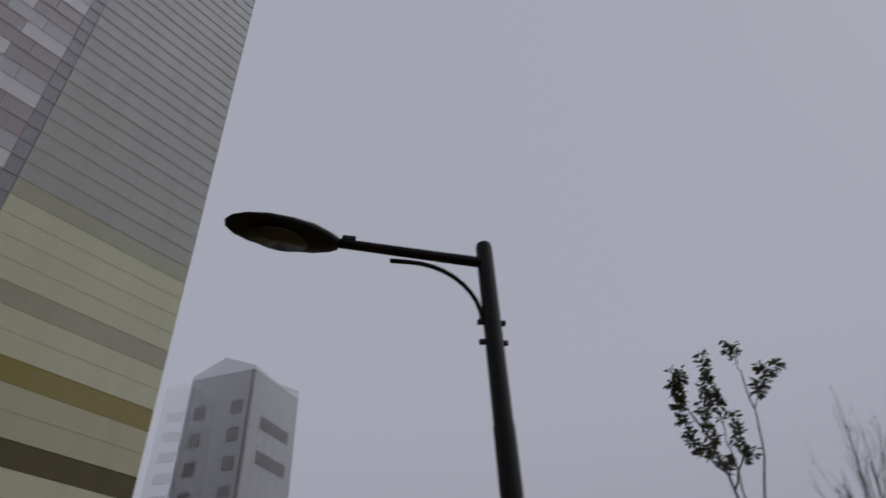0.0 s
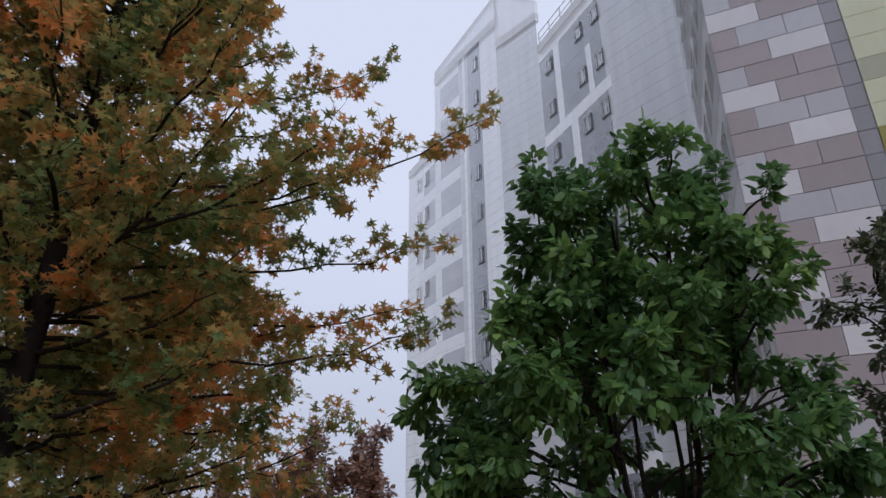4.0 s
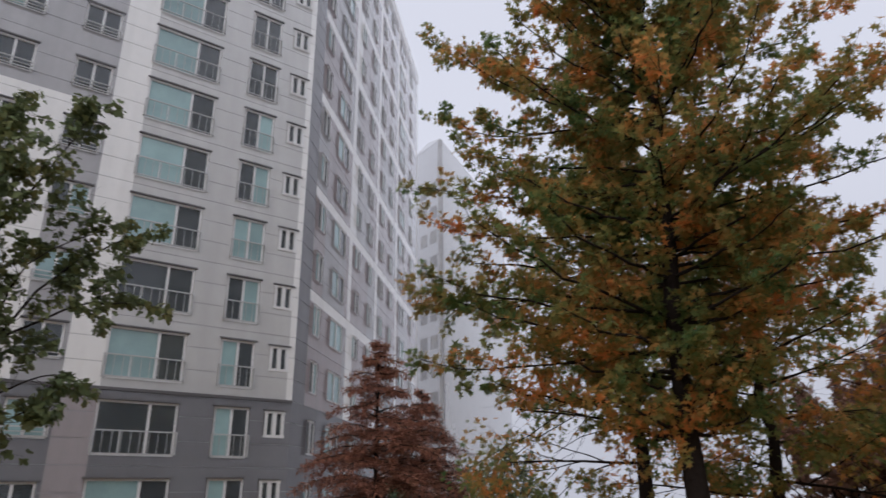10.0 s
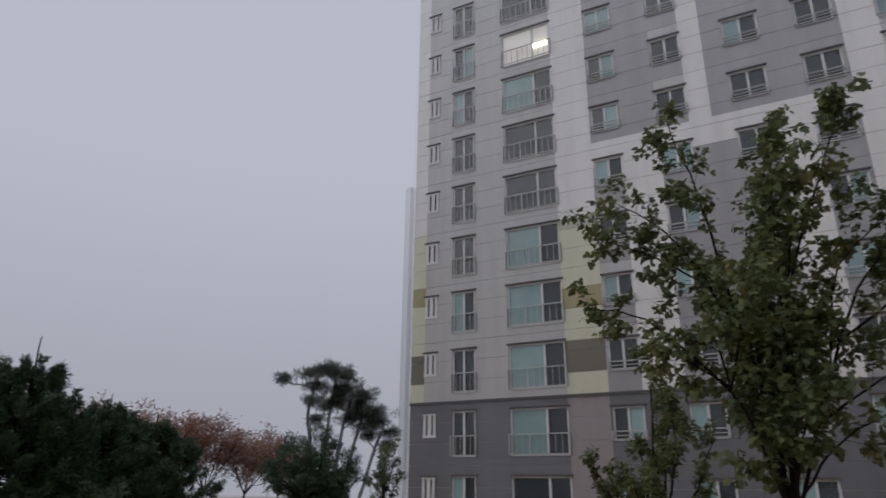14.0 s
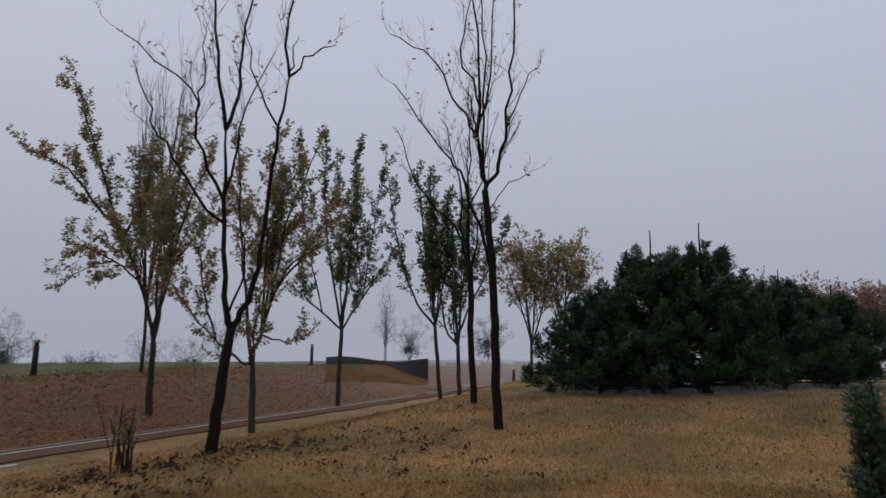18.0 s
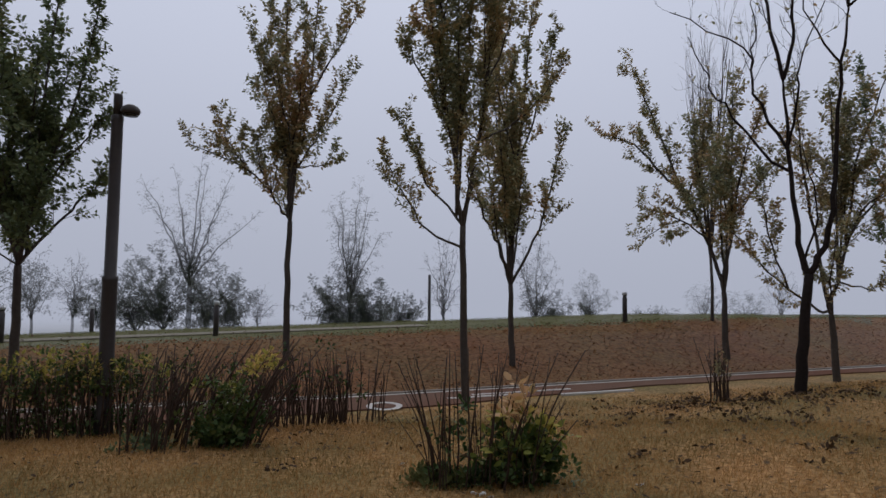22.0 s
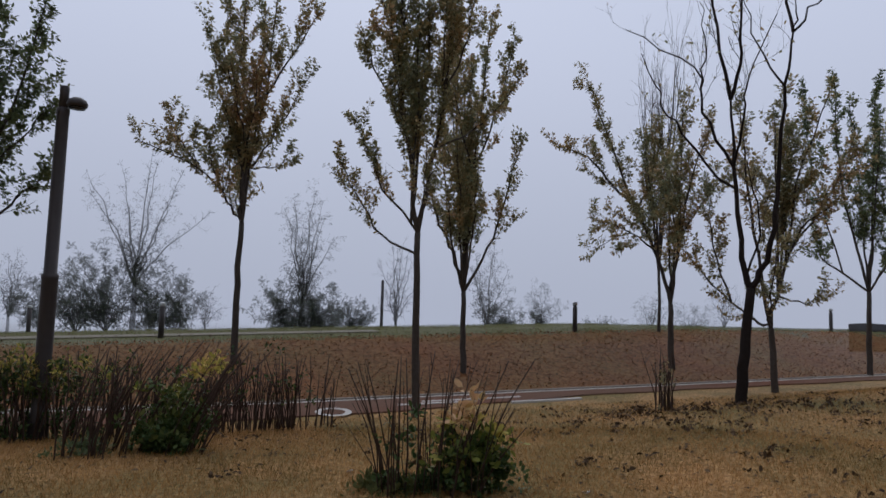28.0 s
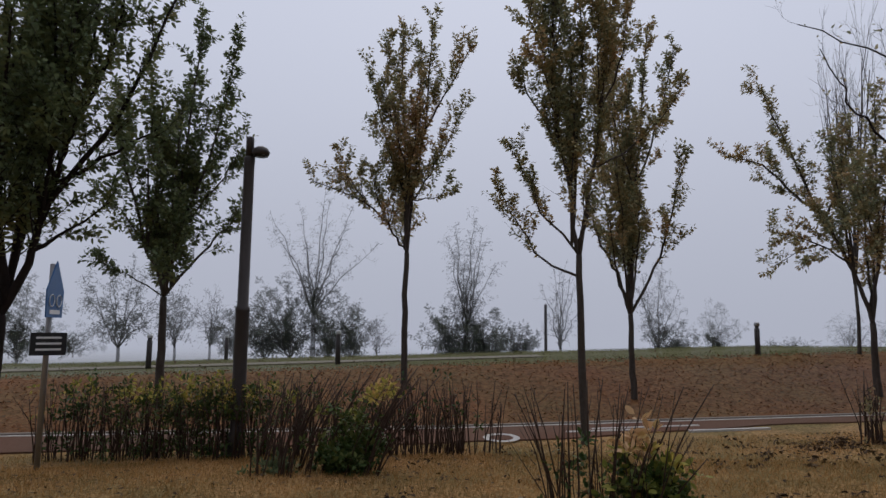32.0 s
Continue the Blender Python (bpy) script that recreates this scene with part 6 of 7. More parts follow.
drawn_tree(-37.6, 12.5, "nearly bare dark forked tree on the lawn", 320, [
    (0.115, [(0, 0), (0.06, 1.0), (0.18, 2.1)], 1), (0.07, [(0.18, 2.1), (0.05, 2.6), (-0.05, 4.2), (-0.1, 5.4)], 0.85), (0.04, [(-0.1, 5.4), (-0.35, 7.1), (-0.5, 8.7)], 0.2),
    (0.04, [(-0.09, 5.3), (0.08, 6.2), (0.1, 7.3), (0.3, 8.7)], 0.2), (0.035, [(-0.07, 4.3), (-0.55, 5.2), (-0.7, 6.0), (-1.9, 6.9)], 0.35), (0.022, [(-0.62, 5.6), (-0.5, 6.4), (-0.6, 7.3)], 0.2),
    (0.03, [(-0.05, 3.9), (-0.9, 4.8), (-1.3, 5.6), (-1.6, 6.4)], 0.45), (0.062, [(0.18, 2.1), (0.48, 2.8), (0.6, 4.0), (0.75, 5.5), (0.88, 6.4)], 0.9), (0.035, [(0.88, 6.4), (0.8, 7.5), (1.0, 8.8)], 0.2),
    (0.025, [(0.88, 6.4), (1.25, 6.85), (1.67, 7.1)], 0.5), (0.025, [(0.76, 5.6), (0.35, 6.2), (0.1, 7.2)], 0.3), (0.025, [(0.22, 2.3), (0.35, 3.3), (0.15, 4.3)], 0.7)], depth=0.4, **BARE)
drawn_tree(-58.7, 13.5, "nearly bare dark tree on the mound", 321, [
    (0.1, [(0, 0.3), (-0.08, 2.0), (-0.12, 3.1), (-0.28, 4.8)], 1), (0.05, [(-0.28, 4.8), (-0.42, 5.5), (-0.42, 7.4), (-0.7, 9.6)], 0.2), (0.05, [(-0.28, 4.8), (0, 5.3), (0.12, 6.0), (0.22, 7.6), (0.3, 9.6)], 0.2),
    (0.03, [(-0.4, 5.7), (-0.9, 6.6), (-1.3, 7.4), (-2.15, 7.9)], 0.3), (0.04, [(-0.12, 3.1), (-0.64, 4.9), (-1.1, 5.6), (-2.05, 6.9)], 0.4), (0.03, [(-0.42, 6.0), (-0.2, 7.2), (-0.1, 9.3)], 0.2),
    (0.03, [(-0.42, 6.4), (-0.75, 7.6), (-0.5, 9.0)], 0.2), (0.02, [(0.1, 5.9), (0.5, 6.9), (0.75, 7.3)], 0.3), (0.015, [(-0.2, 4.3), (0.2, 4.95), (0.6, 5.15)], 0.6)], depth=0.4, **BARE)
drawn_tree(-56.8, 17.0, "nearly bare dark tree on the mound", 322, [
    (0.095, [(0, 0.3), (-0.08, 2.0), (-0.12, 3.5), (-0.2, 4.4)], 1), (0.04, [(-0.2, 4.4), (-0.2, 6.0), (-0.1, 8.2)], 0.2), (0.04, [(-0.12, 3.5), (-0.5, 4.8), (-1.4, 5.8), (-2.05, 7.4)], 0.3),
    (0.035, [(-0.18, 4.1), (-0.5, 6.4), (-0.9, 7.6)], 0.3), (0.03, [(-0.2, 5.0), (0.2, 6.2), (0.3, 7.8)], 0.2)], depth=0.4, **BARE)
vase_tree(-61.4, 26.0, 1.4, 5.4, "small tree with yellow leaves beside the pines", 309, width=2.8, stems=5, spread=24, leaves=3200, size=0.15, leaf="leaf_autumn", girth=0.06, **PARK)
vase_tree(-64.0, 27.0, 1.4, 5.4, "small tree with yellow leaves beside the pines", 310, width=2.8, stems=5, spread=24, leaves=3200, size=0.15, leaf="leaf_autumn", girth=0.06, **PARK)
vase_tree(-31.6, 22.0, 2.0, 10.4, "bare thin tree behind a rust-leaved one", 323, width=2.8, stems=6, spread=14, leaves=0, bark="bark_grey", girth=0.05, kids=(6, 4, 2), wobble=0.11)
# misty trees beyond the bank
def misty_tree(az, d, fork, top, width, rho, label, seed, name="tree", category="tree", group="trees in the mist", stems=9, reach=1.2, size=0.16, flat=0.5, gap=0.24):
    """A tree or shrub seen dimly: stems from the fork to an uneven crown, fine sprays between."""
    rng = random.Random(seed)
    base = plant(name, az, d, label, category, group)
    bones = [([Vector((0, 0, -0.05)), Vector((0.03, 0, fork * 0.5)), Vector((0, 0, fork))], 0.03 + 0.012 * top, 0.02 + 0.01 * top, 1)]
    for i in range(stems):
        a = 2.399 * i + rng.uniform(-0.4, 0.4)
        q = math.sqrt((i + 0.4) / stems)
        out = Vector((math.cos(a), math.sin(a), 0)) * width * 0.44 * q
        z = fork + (top - fork) * (1 - flat * q ** 2.2) * rng.uniform(0.82, 0.98)
        pts = [Vector((0, 0, fork * 0.9)), out * 0.4 + Vector((0, 0, fork + (z - fork) * 0.45)), out + Vector((0, 0, z))]
        bones.append((bent(rng, pts, 4, 0.09), 0.01 + 0.005 * top, 0.01, 0.12))
    rods, runs = clothe(rng, bones, gap, reach, 58, 0.1, 4, thin=0.009, wobble=0.2)
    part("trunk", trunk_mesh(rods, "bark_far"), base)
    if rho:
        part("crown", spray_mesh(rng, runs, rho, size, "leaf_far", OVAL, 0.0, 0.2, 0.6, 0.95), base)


FAR = [(10.8, 48, 3.6, 13.2, 10.4, 3, "tall thin misty tree beyond the bank"), (-2.0, 47, 2.6, 11.4, 5.4, 7, "misty tree beyond the bank"), (-9.9, 48, 1.2, 7.6, 4.2, 1, "bare misty tree beyond the bank"),
       (-17.6, 50, 1.0, 7.8, 5.4, 8, "misty tree beyond the bank"), (-31.0, 60, 0.8, 4.4, 4.6, 10, "small misty tree beyond the bank"), (-36.5, 55, 1.0, 5.0, 3.0, 1, "bare misty tree beyond the bank"),
       (-49.5, 53, 1.2, 6.8, 1.8, 0, "bare misty tree beyond the bank"), (18.9, 50, 1.2, 5.6, 3.2, 3, "misty tree beyond the bank"), (25.5, 42, 1.2, 6.4, 7.0, 11, "misty tree beyond the bank"),
       (5.5, 48, 0.8, 3.4, 2.4, 1, "small bare misty tree beyond the bank"), (21.5, 46, 1.2, 5.2, 3.0, 8, "misty tree beyond the bank")]
for i, (az, d, fork, h, w, n, lab) in enumerate(FAR):
    misty_tree(az, d, fork, h, w, n, lab, 340 + i)
for i, (az, d, h, w) in enumerate([(14.6, 47, 5.2, 6.4), (12.6, 48, 6.6, 7.4), (9.6, 48, 5.6, 7.0), (7.6, 49, 4.0, 4.4), (-2.4, 47.5, 3.6, 4.4), (-0.6, 47, 4.3, 5.4), (-4.0, 47, 3.9, 5.4), (-22.1, 60, 4.9, 5.0), (-27.0, 58, 1.9, 5.4),
                                  (32.0, 50, 5.4, 6.0), (-51.5, 64, 4.6, 5.6), (-34.0, 62, 3.4, 5.0), (-6.5, 49, 2.8, 3.8), (17.0, 50, 3.8, 4.6), (-19.0, 52, 3.2, 4.4), (-58.0, 58, 4.0, 4.8), (28.5, 60, 2.6, 8.0), (36.0, 60, 2.4, 9.0)]):
    misty_tree(az, d, 0.3, h * 1.05, w * 1.1, 20, "misty rounded shrub beyond the bank", 360 + i, "shrub", "shrub", "shrubs in the mist", 13, 0.9, 0.26, 0.6, 0.42)

# ---- shrubs and hedge on the near lawn ----
def stick_shrub(name, az, d, width, depth, tall, sticks, label, seed, masses=(), group="", category="shrub", along=None, fan=0.5, girth=0.008, slant=0.0):
    """Thin canes that fan out from the ground, with masses of leaves among them.
    masses: leaves, leaf length, material, then the middle (x, z) and half width and half height of each mass."""
    rng = random.Random(seed)
    x, y = bearing(az, d)
    base = thing(name, pose(x, y, zat(x, y) - 0.03, 0, 0, az if along is None else along), label, category, group)
    rods = []
    for i in range(sticks):
        px, py = rng.uniform(-width / 2, width / 2) * (1 - fan * 0.5), rng.uniform(-depth / 2, depth / 2)
        h = tall * rng.uniform(0.55, 1.1)
        lx, ly = fan * px * rng.uniform(0.3, 1.5) + rng.gauss(0, 0.1) + slant * h * rng.uniform(0.5, 1.4), rng.gauss(0, 0.08)
        pts = [Vector((px + lx * t ** 1.4 + rng.gauss(0, 0.01), py + ly * t, h * t)) for t in (0, 0.3, 0.65, 1.0)]
        r = girth * rng.uniform(0.6, 1.3)
        rods.append((pts, [r, r * 0.9, r * 0.7, r * 0.4], 4))
        for k in range(rng.randint(0, 2)):
            p = pts[1].lerp(pts[3], rng.uniform(0.3, 0.9))
            q = p + Vector((rng.gauss(0, 0.07), rng.gauss(0, 0.05), rng.uniform(0.08, 0.2)))
            rods.append(([p, q], [r * 0.5, r * 0.25], 3))
    part("stem", trunk_mesh(rods, "twig"), base)
    g = np.random.RandomState(seed)
    for count, size, mat, cx, cz, hx, hz in masses:
        c = g.normal(0, 0.5, (max(4, count // 9), 3)) * np.array([hx, depth * 0.4, hz]) + np.array([cx, 0, cz])
        c[:, 2] = np.maximum(c[:, 2], 0.05)
        off = g.normal(0, 0.022, (count, 3))
        at = c[g.randint(0, len(c), count)] + off
        at[:, 2] = np.maximum(at[:, 2], 0.03)
        way = unit(off) + g.normal(0, 0.25, (count, 3)) + np.array([0, 0, 0.5])
        face = g.normal(0, 0.6, (count, 3)) + np.array([0, 0, 0.6])
        part("foliage", leaf_mesh("foliage", mat, at, way, face, size * g.uniform(0.6, 1.25, count), OVAL), base)
    return base


for i, az in enumerate(np.linspace(28.4, 14.0, 7)):
    d = 9.6 / math.cos(radians(az - 6)) * 0.985
    lush = (0.5, 0.6, 0.7, 1.2, 1.5, 1.2, 0.7)[i]
    stick_shrub("hedge", az, d, 0.95, 0.5, 0.98, 34, "low hedge of upright canes with dark green leaves beside the track", 400 + i,
                [(int(520 * lush), 0.06, "leaf_hedge", 0, 0.68, 0.42, 0.3), (int(300 * lush), 0.06, "leaf_hedge", 0, 0.22, 0.42, 0.22), (int(190 * lush), 0.06, "leaf_yellow", 0, 0.86, 0.42, 0.2)], "hedge sections", "hedge", 10, 0.25, 0.01)
for i, az in enumerate(np.linspace(11.6, -2.6, 7)):
    d = 9.7 / math.cos(radians(az - 6)) * 0.985
    stick_shrub("hedge", az, d, 0.95, 0.5, 1.0, 32, "leafless hedge of red-brown upright canes beside the track", 410 + i, [(90, 0.055, "leaf_hedge", 0, 0.6, 0.4, 0.5)], "hedge sections", "hedge", 10, 0.3, 0.009)
stick_shrub("shrub", 10.2, 8.1, 1.7, 0.6, 1.15, 70, "small shrub of leaning canes with dark green leaves on the lawn", 430,
            [(2300, 0.075, "leaf_hedge", 0.36, 0.22, 0.32, 0.2), (500, 0.065, "leaf_hedge", 0.5, 0.55, 0.34, 0.28), (170, 0.07, "leaf_yellow", 0.72, 0.92, 0.3, 0.14), (360, 0.06, "leaf_dull", -0.45, 0.1, 0.3, 0.1),
             (60, 0.065, "leaf_lime", 0.4, 0.75, 0.35, 0.25)], fan=0.3, girth=0.0105, slant=0.36)
stick_shrub("shrub", -13.0, 6.15, 1.45, 0.5, 1.15, 56, "small shrub of canes with yellow, peach and dark green leaves", 431,
            [(1150, 0.07, "leaf_hedge", 0.46, 0.24, 0.3, 0.28), (480, 0.08, "leaf_lime", 0.42, 0.38, 0.28, 0.22), (500, 0.065, "leaf_hedge", 0.0, 0.12, 0.34, 0.14), (150, 0.1, "leaf_yellow", 0.36, 0.52, 0.36, 0.22),
             (96, 0.1, "petal", 0.28, 0.74, 0.26, 0.26), (600, 0.075, "blade_green", -0.3, 0.05, 0.4, 0.06), (160, 0.07, "leaf_hedge", -0.2, 0.45, 0.3, 0.25)], fan=0.75, girth=0.008, slant=0.06)
stick_shrub("shrub", -32.0, 11.4, 0.3, 0.3, 0.95, 20, "small dead reddish shrub on the lawn", 432, [(110, 0.05, "leaf_autumn", 0, 0.5, 0.12, 0.4)], fan=0.3, girth=0.011)


# ---- lamps, posts, sign ----
def plan(az, d, z=None, origin=(0, 0), turn=0.0):
    x, y = bearing(az, d, *origin)
    return pose(x, y, zat(x, y) if z is None else z, 0, 0, turn)


# street lamp on an arm, near the banded block
px, py = bearing(-300.9, 3.0, *EYE2)
tx, ty = bearing(-270.3, 2.82, *EYE2)
lamp_turn = math.degrees(math.atan2(ty - py, tx - px))
ARM = math.hypot(tx - px, ty - py)
street = thing("street_lamp", pose(px, py, zat(px, py), 0, 0, lamp_turn), "black street lamp with a flat oval head on an arm", "street lamp")
Z_ARM = 4.66
part("pole", lathe("pole", [(0.11, -0.05), (0.11, 0.35), (0.085, 0.42), (0.058, 0.6), (0.056, 3.6), (0.052, 3.62), (0.05, 4.77), (0.046, 4.8), (0.02, 4.815)], "lamp_black", 20), street)
arm_len = ARM - 0.66
part("arm", rod_mesh("arm", [([(0.0, 0, Z_ARM), (arm_len * 0.5, 0, Z_ARM + 0.03), (arm_len + 0.05, 0, Z_ARM + 0.065)], [0.034, 0.032, 0.03])], "lamp_black", 12), street)
brace = [(0.055 + 0.4 * (1 - math.cos(a)), 0, Z_ARM - 0.42 + 0.38 * math.sin(a)) for a in np.linspace(0, math.pi / 2, 10)] + [(0.58, 0, Z_ARM - 0.04)]
part("brace", rod_mesh("brace", [(brace, [0.014] * len(brace))], "lamp_black", 8), street)
for z in (Z_ARM - 0.43, Z_ARM - 0.56):
    part("bolt", boxes("bolt", [(-0.075, 0.085, -0.012, 0.012, z - 0.012, z + 0.012)], ["lamp_black"]), street)
# head: a flat oval shell, thick at the neck
hv, hf = [], []
stations = [(0.0, 0.045, 0.035, 0.03), (0.05, 0.075, 0.05, 0.045), (0.14, 0.115, 0.07, 0.05), (0.26, 0.14, 0.07, 0.045), (0.4, 0.145, 0.055, 0.035), (0.52, 0.125, 0.036, 0.024), (0.61, 0.085, 0.018, 0.014), (0.655, 0.03, 0.006, 0.006)]
seg = 18
for s, wide, up, down in stations:
    for k in range(seg):
        a = 2 * math.pi * k / seg
        hv.append((arm_len + s, wide * math.cos(a), Z_ARM + 0.055 + s * 0.14 + (up if math.sin(a) > 0 else down) * math.sin(a)))
for i in range(len(stations) - 1):
    for k in range(seg):
        a, b = i * seg + k, i * seg + (k + 1) % seg
        hf.append((a, b, b + seg, a + seg))
hf += [tuple(reversed(range(seg))), tuple(range((len(stations) - 1) * seg, len(stations) * seg))]
head = part("head", mesh_data("head", hv, hf, ["lamp_black"], smooth=True), street)
part("lens", lathe("lens", [(0.1, 0.0), (0.1, 0.012), (0.085, 0.016)], "lamp_lens", 20), head, pose(arm_len + 0.34, 0, Z_ARM + 0.048) @ pose(0, 0, 0, 0, -8, 0) @ Matrix.Diagonal((1.7, 1, 1, 1)))
part("clamp", boxes("clamp", [(arm_len - 0.1, arm_len - 0.02, -0.03, 0.03, Z_ARM + 0.075, Z_ARM + 0.1), (arm_len - 0.085, arm_len - 0.07, -0.01, 0.01, Z_ARM + 0.1, Z_ARM + 0.12),
     (arm_len - 0.05, arm_len - 0.035, -0.01, 0.01, Z_ARM + 0.1, Z_ARM + 0.12)], ["lamp_black"]), street)

# park lamp post
park = thing("lamp_post", plan(16.5, 9.6), "tall dark brown park lamp post with a small side head", "lamp post")
part("pole", lathe("pole", [(0.12, -0.05), (0.11, 0.3), (0.093, 0.34), (0.09, 1.92), (0.098, 1.94), (0.098, 1.99), (0.076, 2.01), (0.072, 4.0), (0.077, 4.02), (0.077, 4.09), (0.06, 4.1)], "post_brown", 20), park)
part("tip", lathe("tip", [(0.055, 4.1), (0.055, 4.36), (0.05, 4.38)], "post_brown", 16), park)
hd = part("head", lathe("head", [(0.02, 0.0), (0.11, 0.01), (0.125, 0.05), (0.1, 0.1), (0.05, 0.13)], "post_brown", 18), park, pose(0.17, -0.05, 4.1))
part("lens", lathe("lens", [(0.095, -0.012), (0.095, 0.008)], "lamp_lens", 18), hd)
part("bracket", boxes("bracket", [(0.0, 0.14, -0.025, 0.025, 4.16, 4.21)], ["post_brown"]), park)

# sign on a steel pole
sign = thing("cycle_sign", plan(30.2, 9.4, None, (0, 0), 98), "blue pointed cycle sign over a black plate on a steel pole", "road sign")
part("pole", lathe("pole", [(0.032, -0.05), (0.032, 2.42), (0.02, 2.43)], "steel", 12), sign)
board = part("board", mesh_data("board", [(x, y, z) for y in (-0.04, -0.055) for x, z in ((-0.22, 1.78), (0.22, 1.78), (0.24, 2.1), (0.0, 2.46), (-0.24, 2.1))],
             [(0, 1, 2, 3, 4), (9, 8, 7, 6, 5), (0, 5, 6, 1), (1, 6, 7, 2), (2, 7, 8, 3), (3, 8, 9, 4), (4, 9, 5, 0)], ["sign_blue"]), sign)
for cx in (-0.1, 0.1):
    ring = [(cx + 0.07 * math.cos(a), -0.06, 1.98 + 0.07 * math.sin(a)) for a in np.linspace(0, 2 * math.pi, 17)]
    part("wheel_mark", rod_mesh("wheel_mark", [(ring, [0.008] * 17)], "sign_white", 4), board)
part("text_bar", boxes("text_bar", [(-0.14, 0.14, -0.06, -0.056, 1.82, 1.87)], ["sign_white"]), board)
plate = part("plate", boxes("plate", [(-0.2, 0.2, -0.055, -0.035, 1.33, 1.6)], ["plate_black"]), sign, pose(0, 0, 0, 0, 0, -48))
for z in (1.4, 1.47, 1.54):
    part("text_bar", boxes("text_bar", [(-0.14, 0.14, -0.059, -0.056, z - 0.012, z + 0.012)], ["sign_white"]), plate)

# bollard lights on the bank
bollard = thing("bollard_light", plan(8.7, 18.4), "dark slim bollard light on the bank", "bollard", "bollards on the bank")
part("post", lathe("post", [(0.07, -0.05), (0.07, 0.72), (0.055, 0.73), (0.055, 0.8)], "post_brown", 14), bollard)
part("cap", lathe("cap", [(0.05, 0.8), (0.075, 0.8), (0.075, 0.87), (0.05, 0.9)], "rail", 14), bollard, None, "pale grey cap")
for az, d in ((-24.95, 20.6), (-43.75, 31), (23.3, 19.5), (17.6, 26), (-63.0, 30), (-60.0, 30.5)):
    copy_thing(bollard, plan(az, d))
pole = thing("pole", plan(-8.7, 34), "thin misty pole beyond the bank", "pole")
part("shaft", lathe("shaft", [(0.08, -0.1), (0.07, 2.6), (0.03, 2.65)], "post_brown", 10), pole)

# low curved timber wall beyond the bank
wv = []
n = 24
for i in range(n + 1):
    t = i / n
    x, y = bearing(-44.9 - 8.2 * t, 33 + 1.2 * math.sin(t * 5))
    top = 1.4 + 0.1 * math.sin(t * 6.5 + 0.6)
    z = min(0.5, zat(x, y))
    wv += [(x, y, z - 0.2), (x, y, top), (x + 0.25, y + 0.3, top), (x + 0.25, y + 0.3, z - 0.2)]
wf = [(4 * i + a, 4 * i + 4 + a, 4 * i + 4 + b, 4 * i + b) for i in range(n) for a, b in ((0, 1), (1, 2), (2, 3))] + [(0, 1, 2, 3), (4 * n + 3, 4 * n + 2, 4 * n + 1, 4 * n)]
tagged(new("garden_wall", mesh_data("garden_wall", wv, wf, ["shed"])), "long low dark wall with a waving top in the mist", "wall")

# painted ring and strokes of the cycle mark on the track, and litter
ring_x, ring_y = bearing(-5.0, 10.95)
rv, rf = [], []
for k in range(29):
    a = 2 * math.pi * k / 28
    for r in (0.19, 0.29):
        x, y = ring_x + r * math.cos(a), ring_y + r * math.sin(a) * 1.5
        rv.append((x, y, zat(x, y) + 0.033))
rf = [(2 * k, 2 * k + 1, 2 * k + 3, 2 * k + 2) for k in range(28)]
tagged(new("painted_ring", mesh_data("painted_ring", rv, rf, ["line"])), "white painted ring of a cycle mark on the track", "road marking", kind="structure")
strip("painted_stroke", 0.75, 0.86, 2.1, 3.6, 0.034, "line", "white painted stroke of a cycle mark", "road marking")
strip("painted_stroke", 1.0, 1.1, 2.6, 4.9, 0.034, "line", "white painted stroke of a cycle mark", "road marking")
strip("painted_stroke", 0.45, 0.56, 4.2, 6.0, 0.034, "line", "white painted stroke of a cycle mark", "road marking")
rng_l = random.Random(77)
for i, (az, d) in enumerate([(-15.7, 5.45), (-15.9, 5.5), (-15.2, 5.4), (-13.2, 5.75), (-14.0, 5.7), (-12.6, 5.8), (-6.5, 6.9), (-26, 6.3)]):
    s = rng_l.uniform(0.02, 0.04)
    v = [(rng_l.gauss(0, s * 0.3) + s * math.cos(a), rng_l.gauss(0, s * 0.3) + s * math.sin(a) * 0.7, rng_l.uniform(0.01, 0.03)) for a in np.linspace(0, 5.2, 6)]
    v += [(a * 0.8, b * 0.8, c - 0.012) for a, b, c in v]
    tagged(new("litter_scrap", mesh_data("litter_scrap", v, [tuple(range(6)), tuple(range(11, 5, -1))] + [(k, k + 6, (k + 1) % 6 + 6, (k + 1) % 6) for k in range(6)], ["paper"])),
           "crumpled pale scrap lying on the dry grass", "litter", "litter on the lawn").matrix_basis = plan(az, d, None, (0, 0), rng_l.uniform(0, 360))


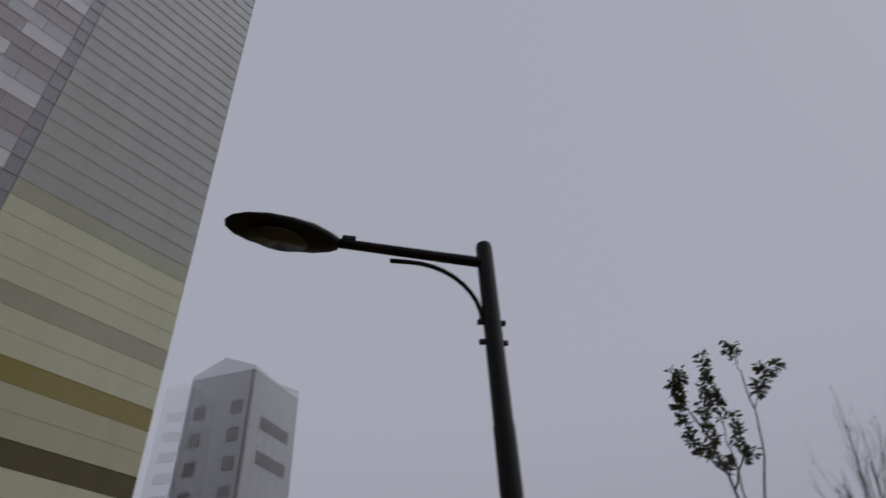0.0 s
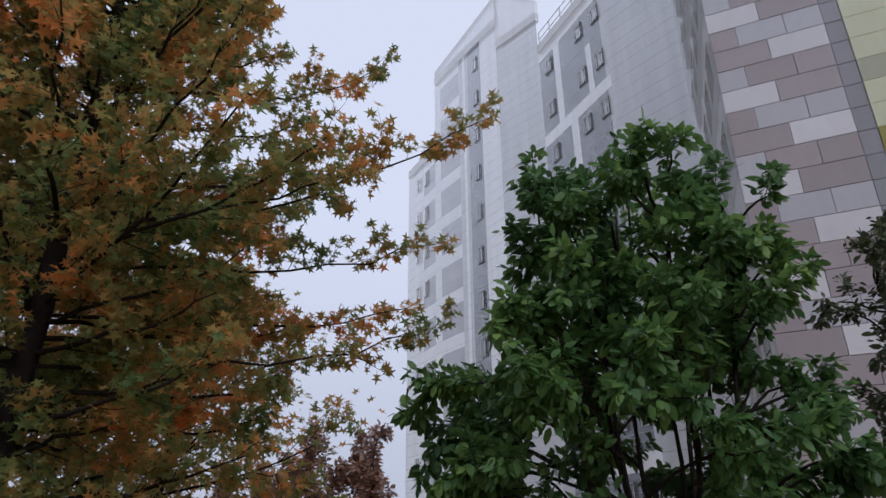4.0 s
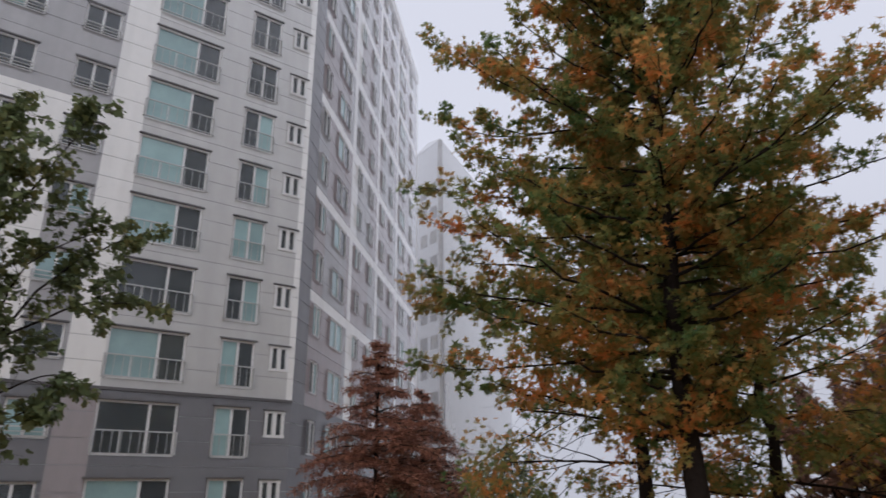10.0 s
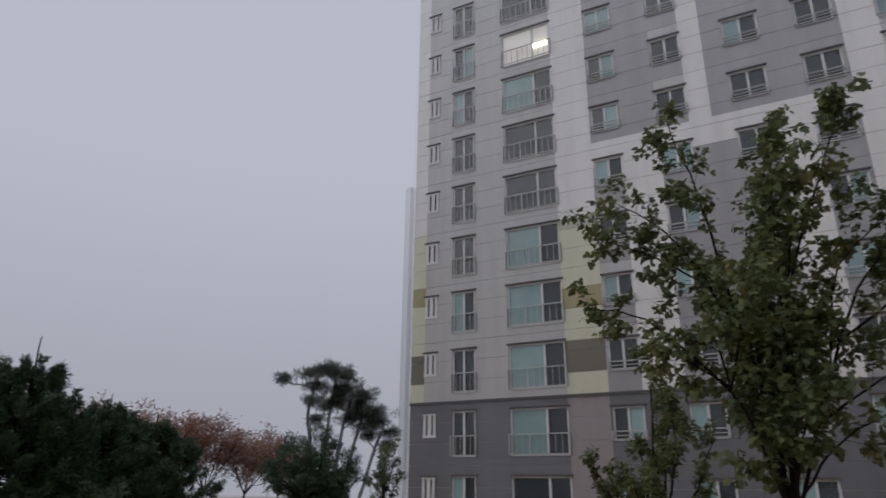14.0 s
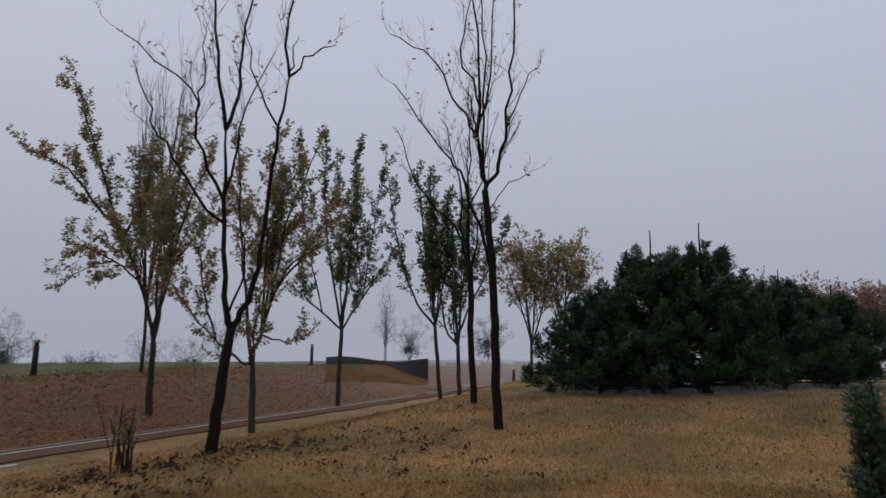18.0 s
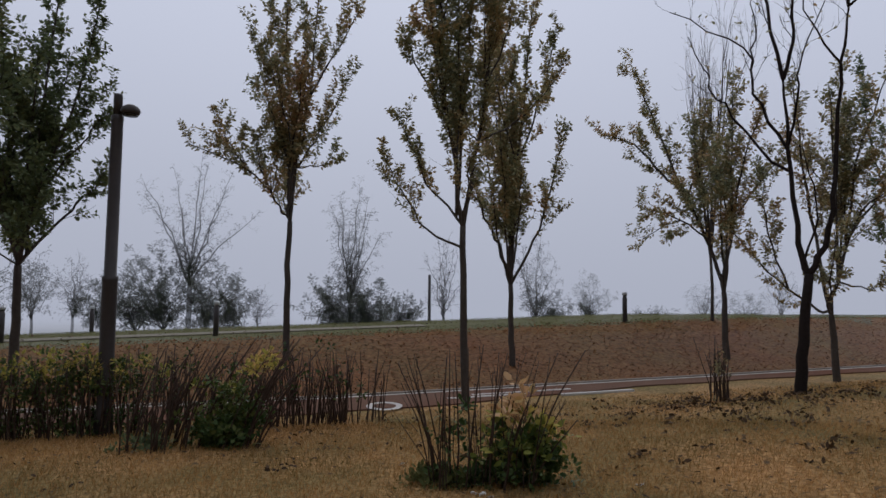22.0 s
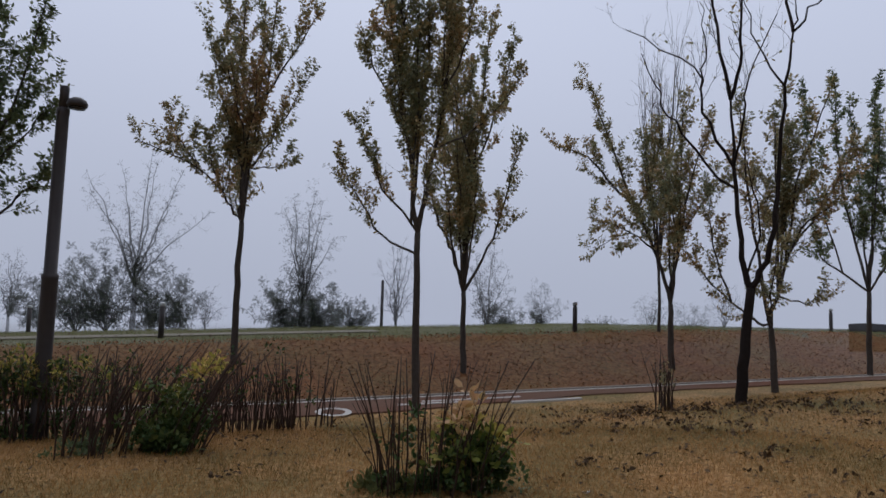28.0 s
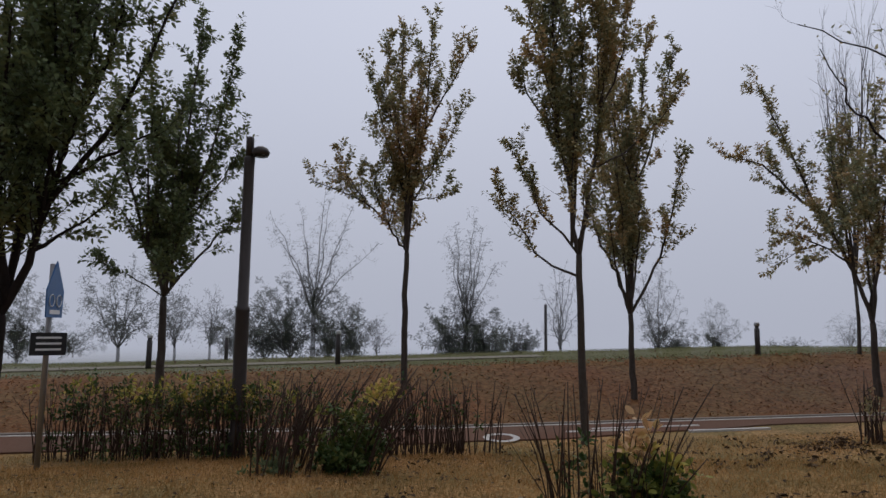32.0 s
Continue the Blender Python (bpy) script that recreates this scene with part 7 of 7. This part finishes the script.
# ---- grass and fallen leaves ----
def scatter(name, count, mat, size, shape, keep, seed, label, category, upright=True, r0=3.0, r1=14.0, az0=-88.0, az1=36.0, lift=0.0):
    g = np.random.RandomState(seed)
    r = np.sqrt(g.uniform(r0 ** 2, r1 ** 2, count * 3))
    a = np.radians(g.uniform(az0, az1, count * 3))
    x, y = -r * np.sin(a), r * np.cos(a)
    ok = keep(x, y, g)
    x, y = x[ok][:count], y[ok][:count]
    n = len(x)
    at = np.stack([x, y, height(x, y) + lift], 1)
    if upright:
        along = np.stack([g.normal(0, 0.45, n), g.normal(0, 0.45, n), np.ones(n)], 1)
        face = np.stack([g.normal(0, 1, n), g.normal(0, 1, n), np.zeros(n)], 1)
    else:
        along = np.stack([g.normal(0, 1, n), g.normal(0, 1, n), g.normal(0.1, 0.25, n)], 1)
        face = np.stack([g.normal(0, 0.3, n), g.normal(0, 0.3, n), np.ones(n)], 1)
    me = leaf_mesh(name, mat, at, along, face, size * g.uniform(0.5, 1.3, n), shape)
    return tagged(new(name, me), label, category, kind="stuff")


BLADE = [(-0.05, 0), (0.05, 0), (0.03, 0.6), (0, 1.0)]
scatter("lawn_grass", 130000, "blade", 0.056, BLADE, lambda x, y, g: across(x, y) < -0.1, 501, "short dry ochre lawn grass", "grass", r0=3.0, r1=9.5)
scatter("lawn_grass", 80000, "blade", 0.06, BLADE, lambda x, y, g: across(x, y) < -0.1, 502, "short dry ochre lawn grass", "grass", r0=9.0, r1=19)
scatter("lawn_grass", 46000, "blade_green", 0.06, BLADE, lambda x, y, g: (across(x, y) < -0.3) & (g.uniform(0, 1, len(x)) < np.exp(-((x - 17) / 5.5) ** 2 - ((y - 4.5) / 4.5) ** 2)), 507, "greener lawn grass on the mound before the pines", "grass", r0=7, r1=24)
scatter("bank_growth", 70000, "blade_russet", 0.06, OVAL, lambda x, y, g: (across(x, y) > 1.95) & (across(x, y) < 6.5), 503, "russet low growth covering the bank", "ground cover", upright=False, r0=11, r1=30, lift=0.02)
scatter("meadow_grass", 46000, "blade_green", 0.07, BLADE, lambda x, y, g: (across(x, y) > 6.0) & (across(x, y) < 9.0) | (across(x, y) > 10.5), 504, "green meadow grass on top of the bank", "grass", r0=15, r1=34)
scatter("fallen_leaves", 2800, "fallen", 0.075, OVAL, lambda x, y, g: (across(x, y) < -0.2) & (g.uniform(0, 1, len(x)) < np.exp(-((x - 7.6) ** 2 + (y - 9.0) ** 2) / 16) + 0.05), 505,
        "dark fallen leaves strewn on the lawn", "leaves", upright=False, r0=4, r1=17, lift=0.025)
scatter("fallen_leaves", 5200, "fallen", 0.05, OVAL, lambda x, y, g: (across(x, y) < -0.2) & (np.sin(x * 1.3 + 2 * np.sin(y * 0.9)) + np.sin(y * 1.7 - x * 0.6) > g.uniform(-1.6, 1.6, len(x))), 508, "brown bits of leaf and bare earth in the lawn", "leaves", upright=False, r0=3, r1=17, lift=0.03)
scatter("fallen_leaves", 900, "fallen", 0.08, OVAL, lambda x, y, g: across(x, y) > 1.9, 506, "brown fallen leaves strewn on the bank", "leaves", upright=False, r0=10, r1=24, lift=0.04)


def leaf_piles(count, seed, cx, cy, spread, label):
    """Small dark heaps of curled leaves."""
    g = np.random.RandomState(seed)
    c = np.stack([g.normal(cx, spread[0], count), g.normal(cy, spread[1], count)], 1)
    c = c[across(c[:, 0], c[:, 1]) < -0.25]
    k = np.repeat(np.arange(len(c)), g.randint(2, 11, len(c)))
    n = len(k)
    xy = c[k] + g.normal(0, 0.045, (n, 2)) * np.array([1.3, 0.8])
    at = np.stack([xy[:, 0], xy[:, 1], height(xy[:, 0], xy[:, 1]) + g.uniform(0.02, 0.07, n)], 1)
    me = leaf_mesh("fallen_leaves", "fallen", at, g.normal(0, 1, (n, 3)) * np.array([1, 1, 0.5]), g.normal(0, 0.6, (n, 3)) + np.array([0, 0, 0.8]), g.uniform(0.045, 0.085, n), OVAL, fold=0.6)
    tagged(new("fallen_leaves", me), label, "leaves", kind="stuff")


leaf_piles(120, 520, 6.4, 9.2, (1.5, 0.7), "small dark heaps of fallen leaves round the forked tree")
leaf_piles(90, 521, 8.6, 7.6, (2.6, 1.8), "small dark heaps of fallen leaves on the lawn")
leaf_piles(60, 522, 3.6, 8.4, (2.4, 1.0), "small dark heaps of fallen leaves on the lawn")
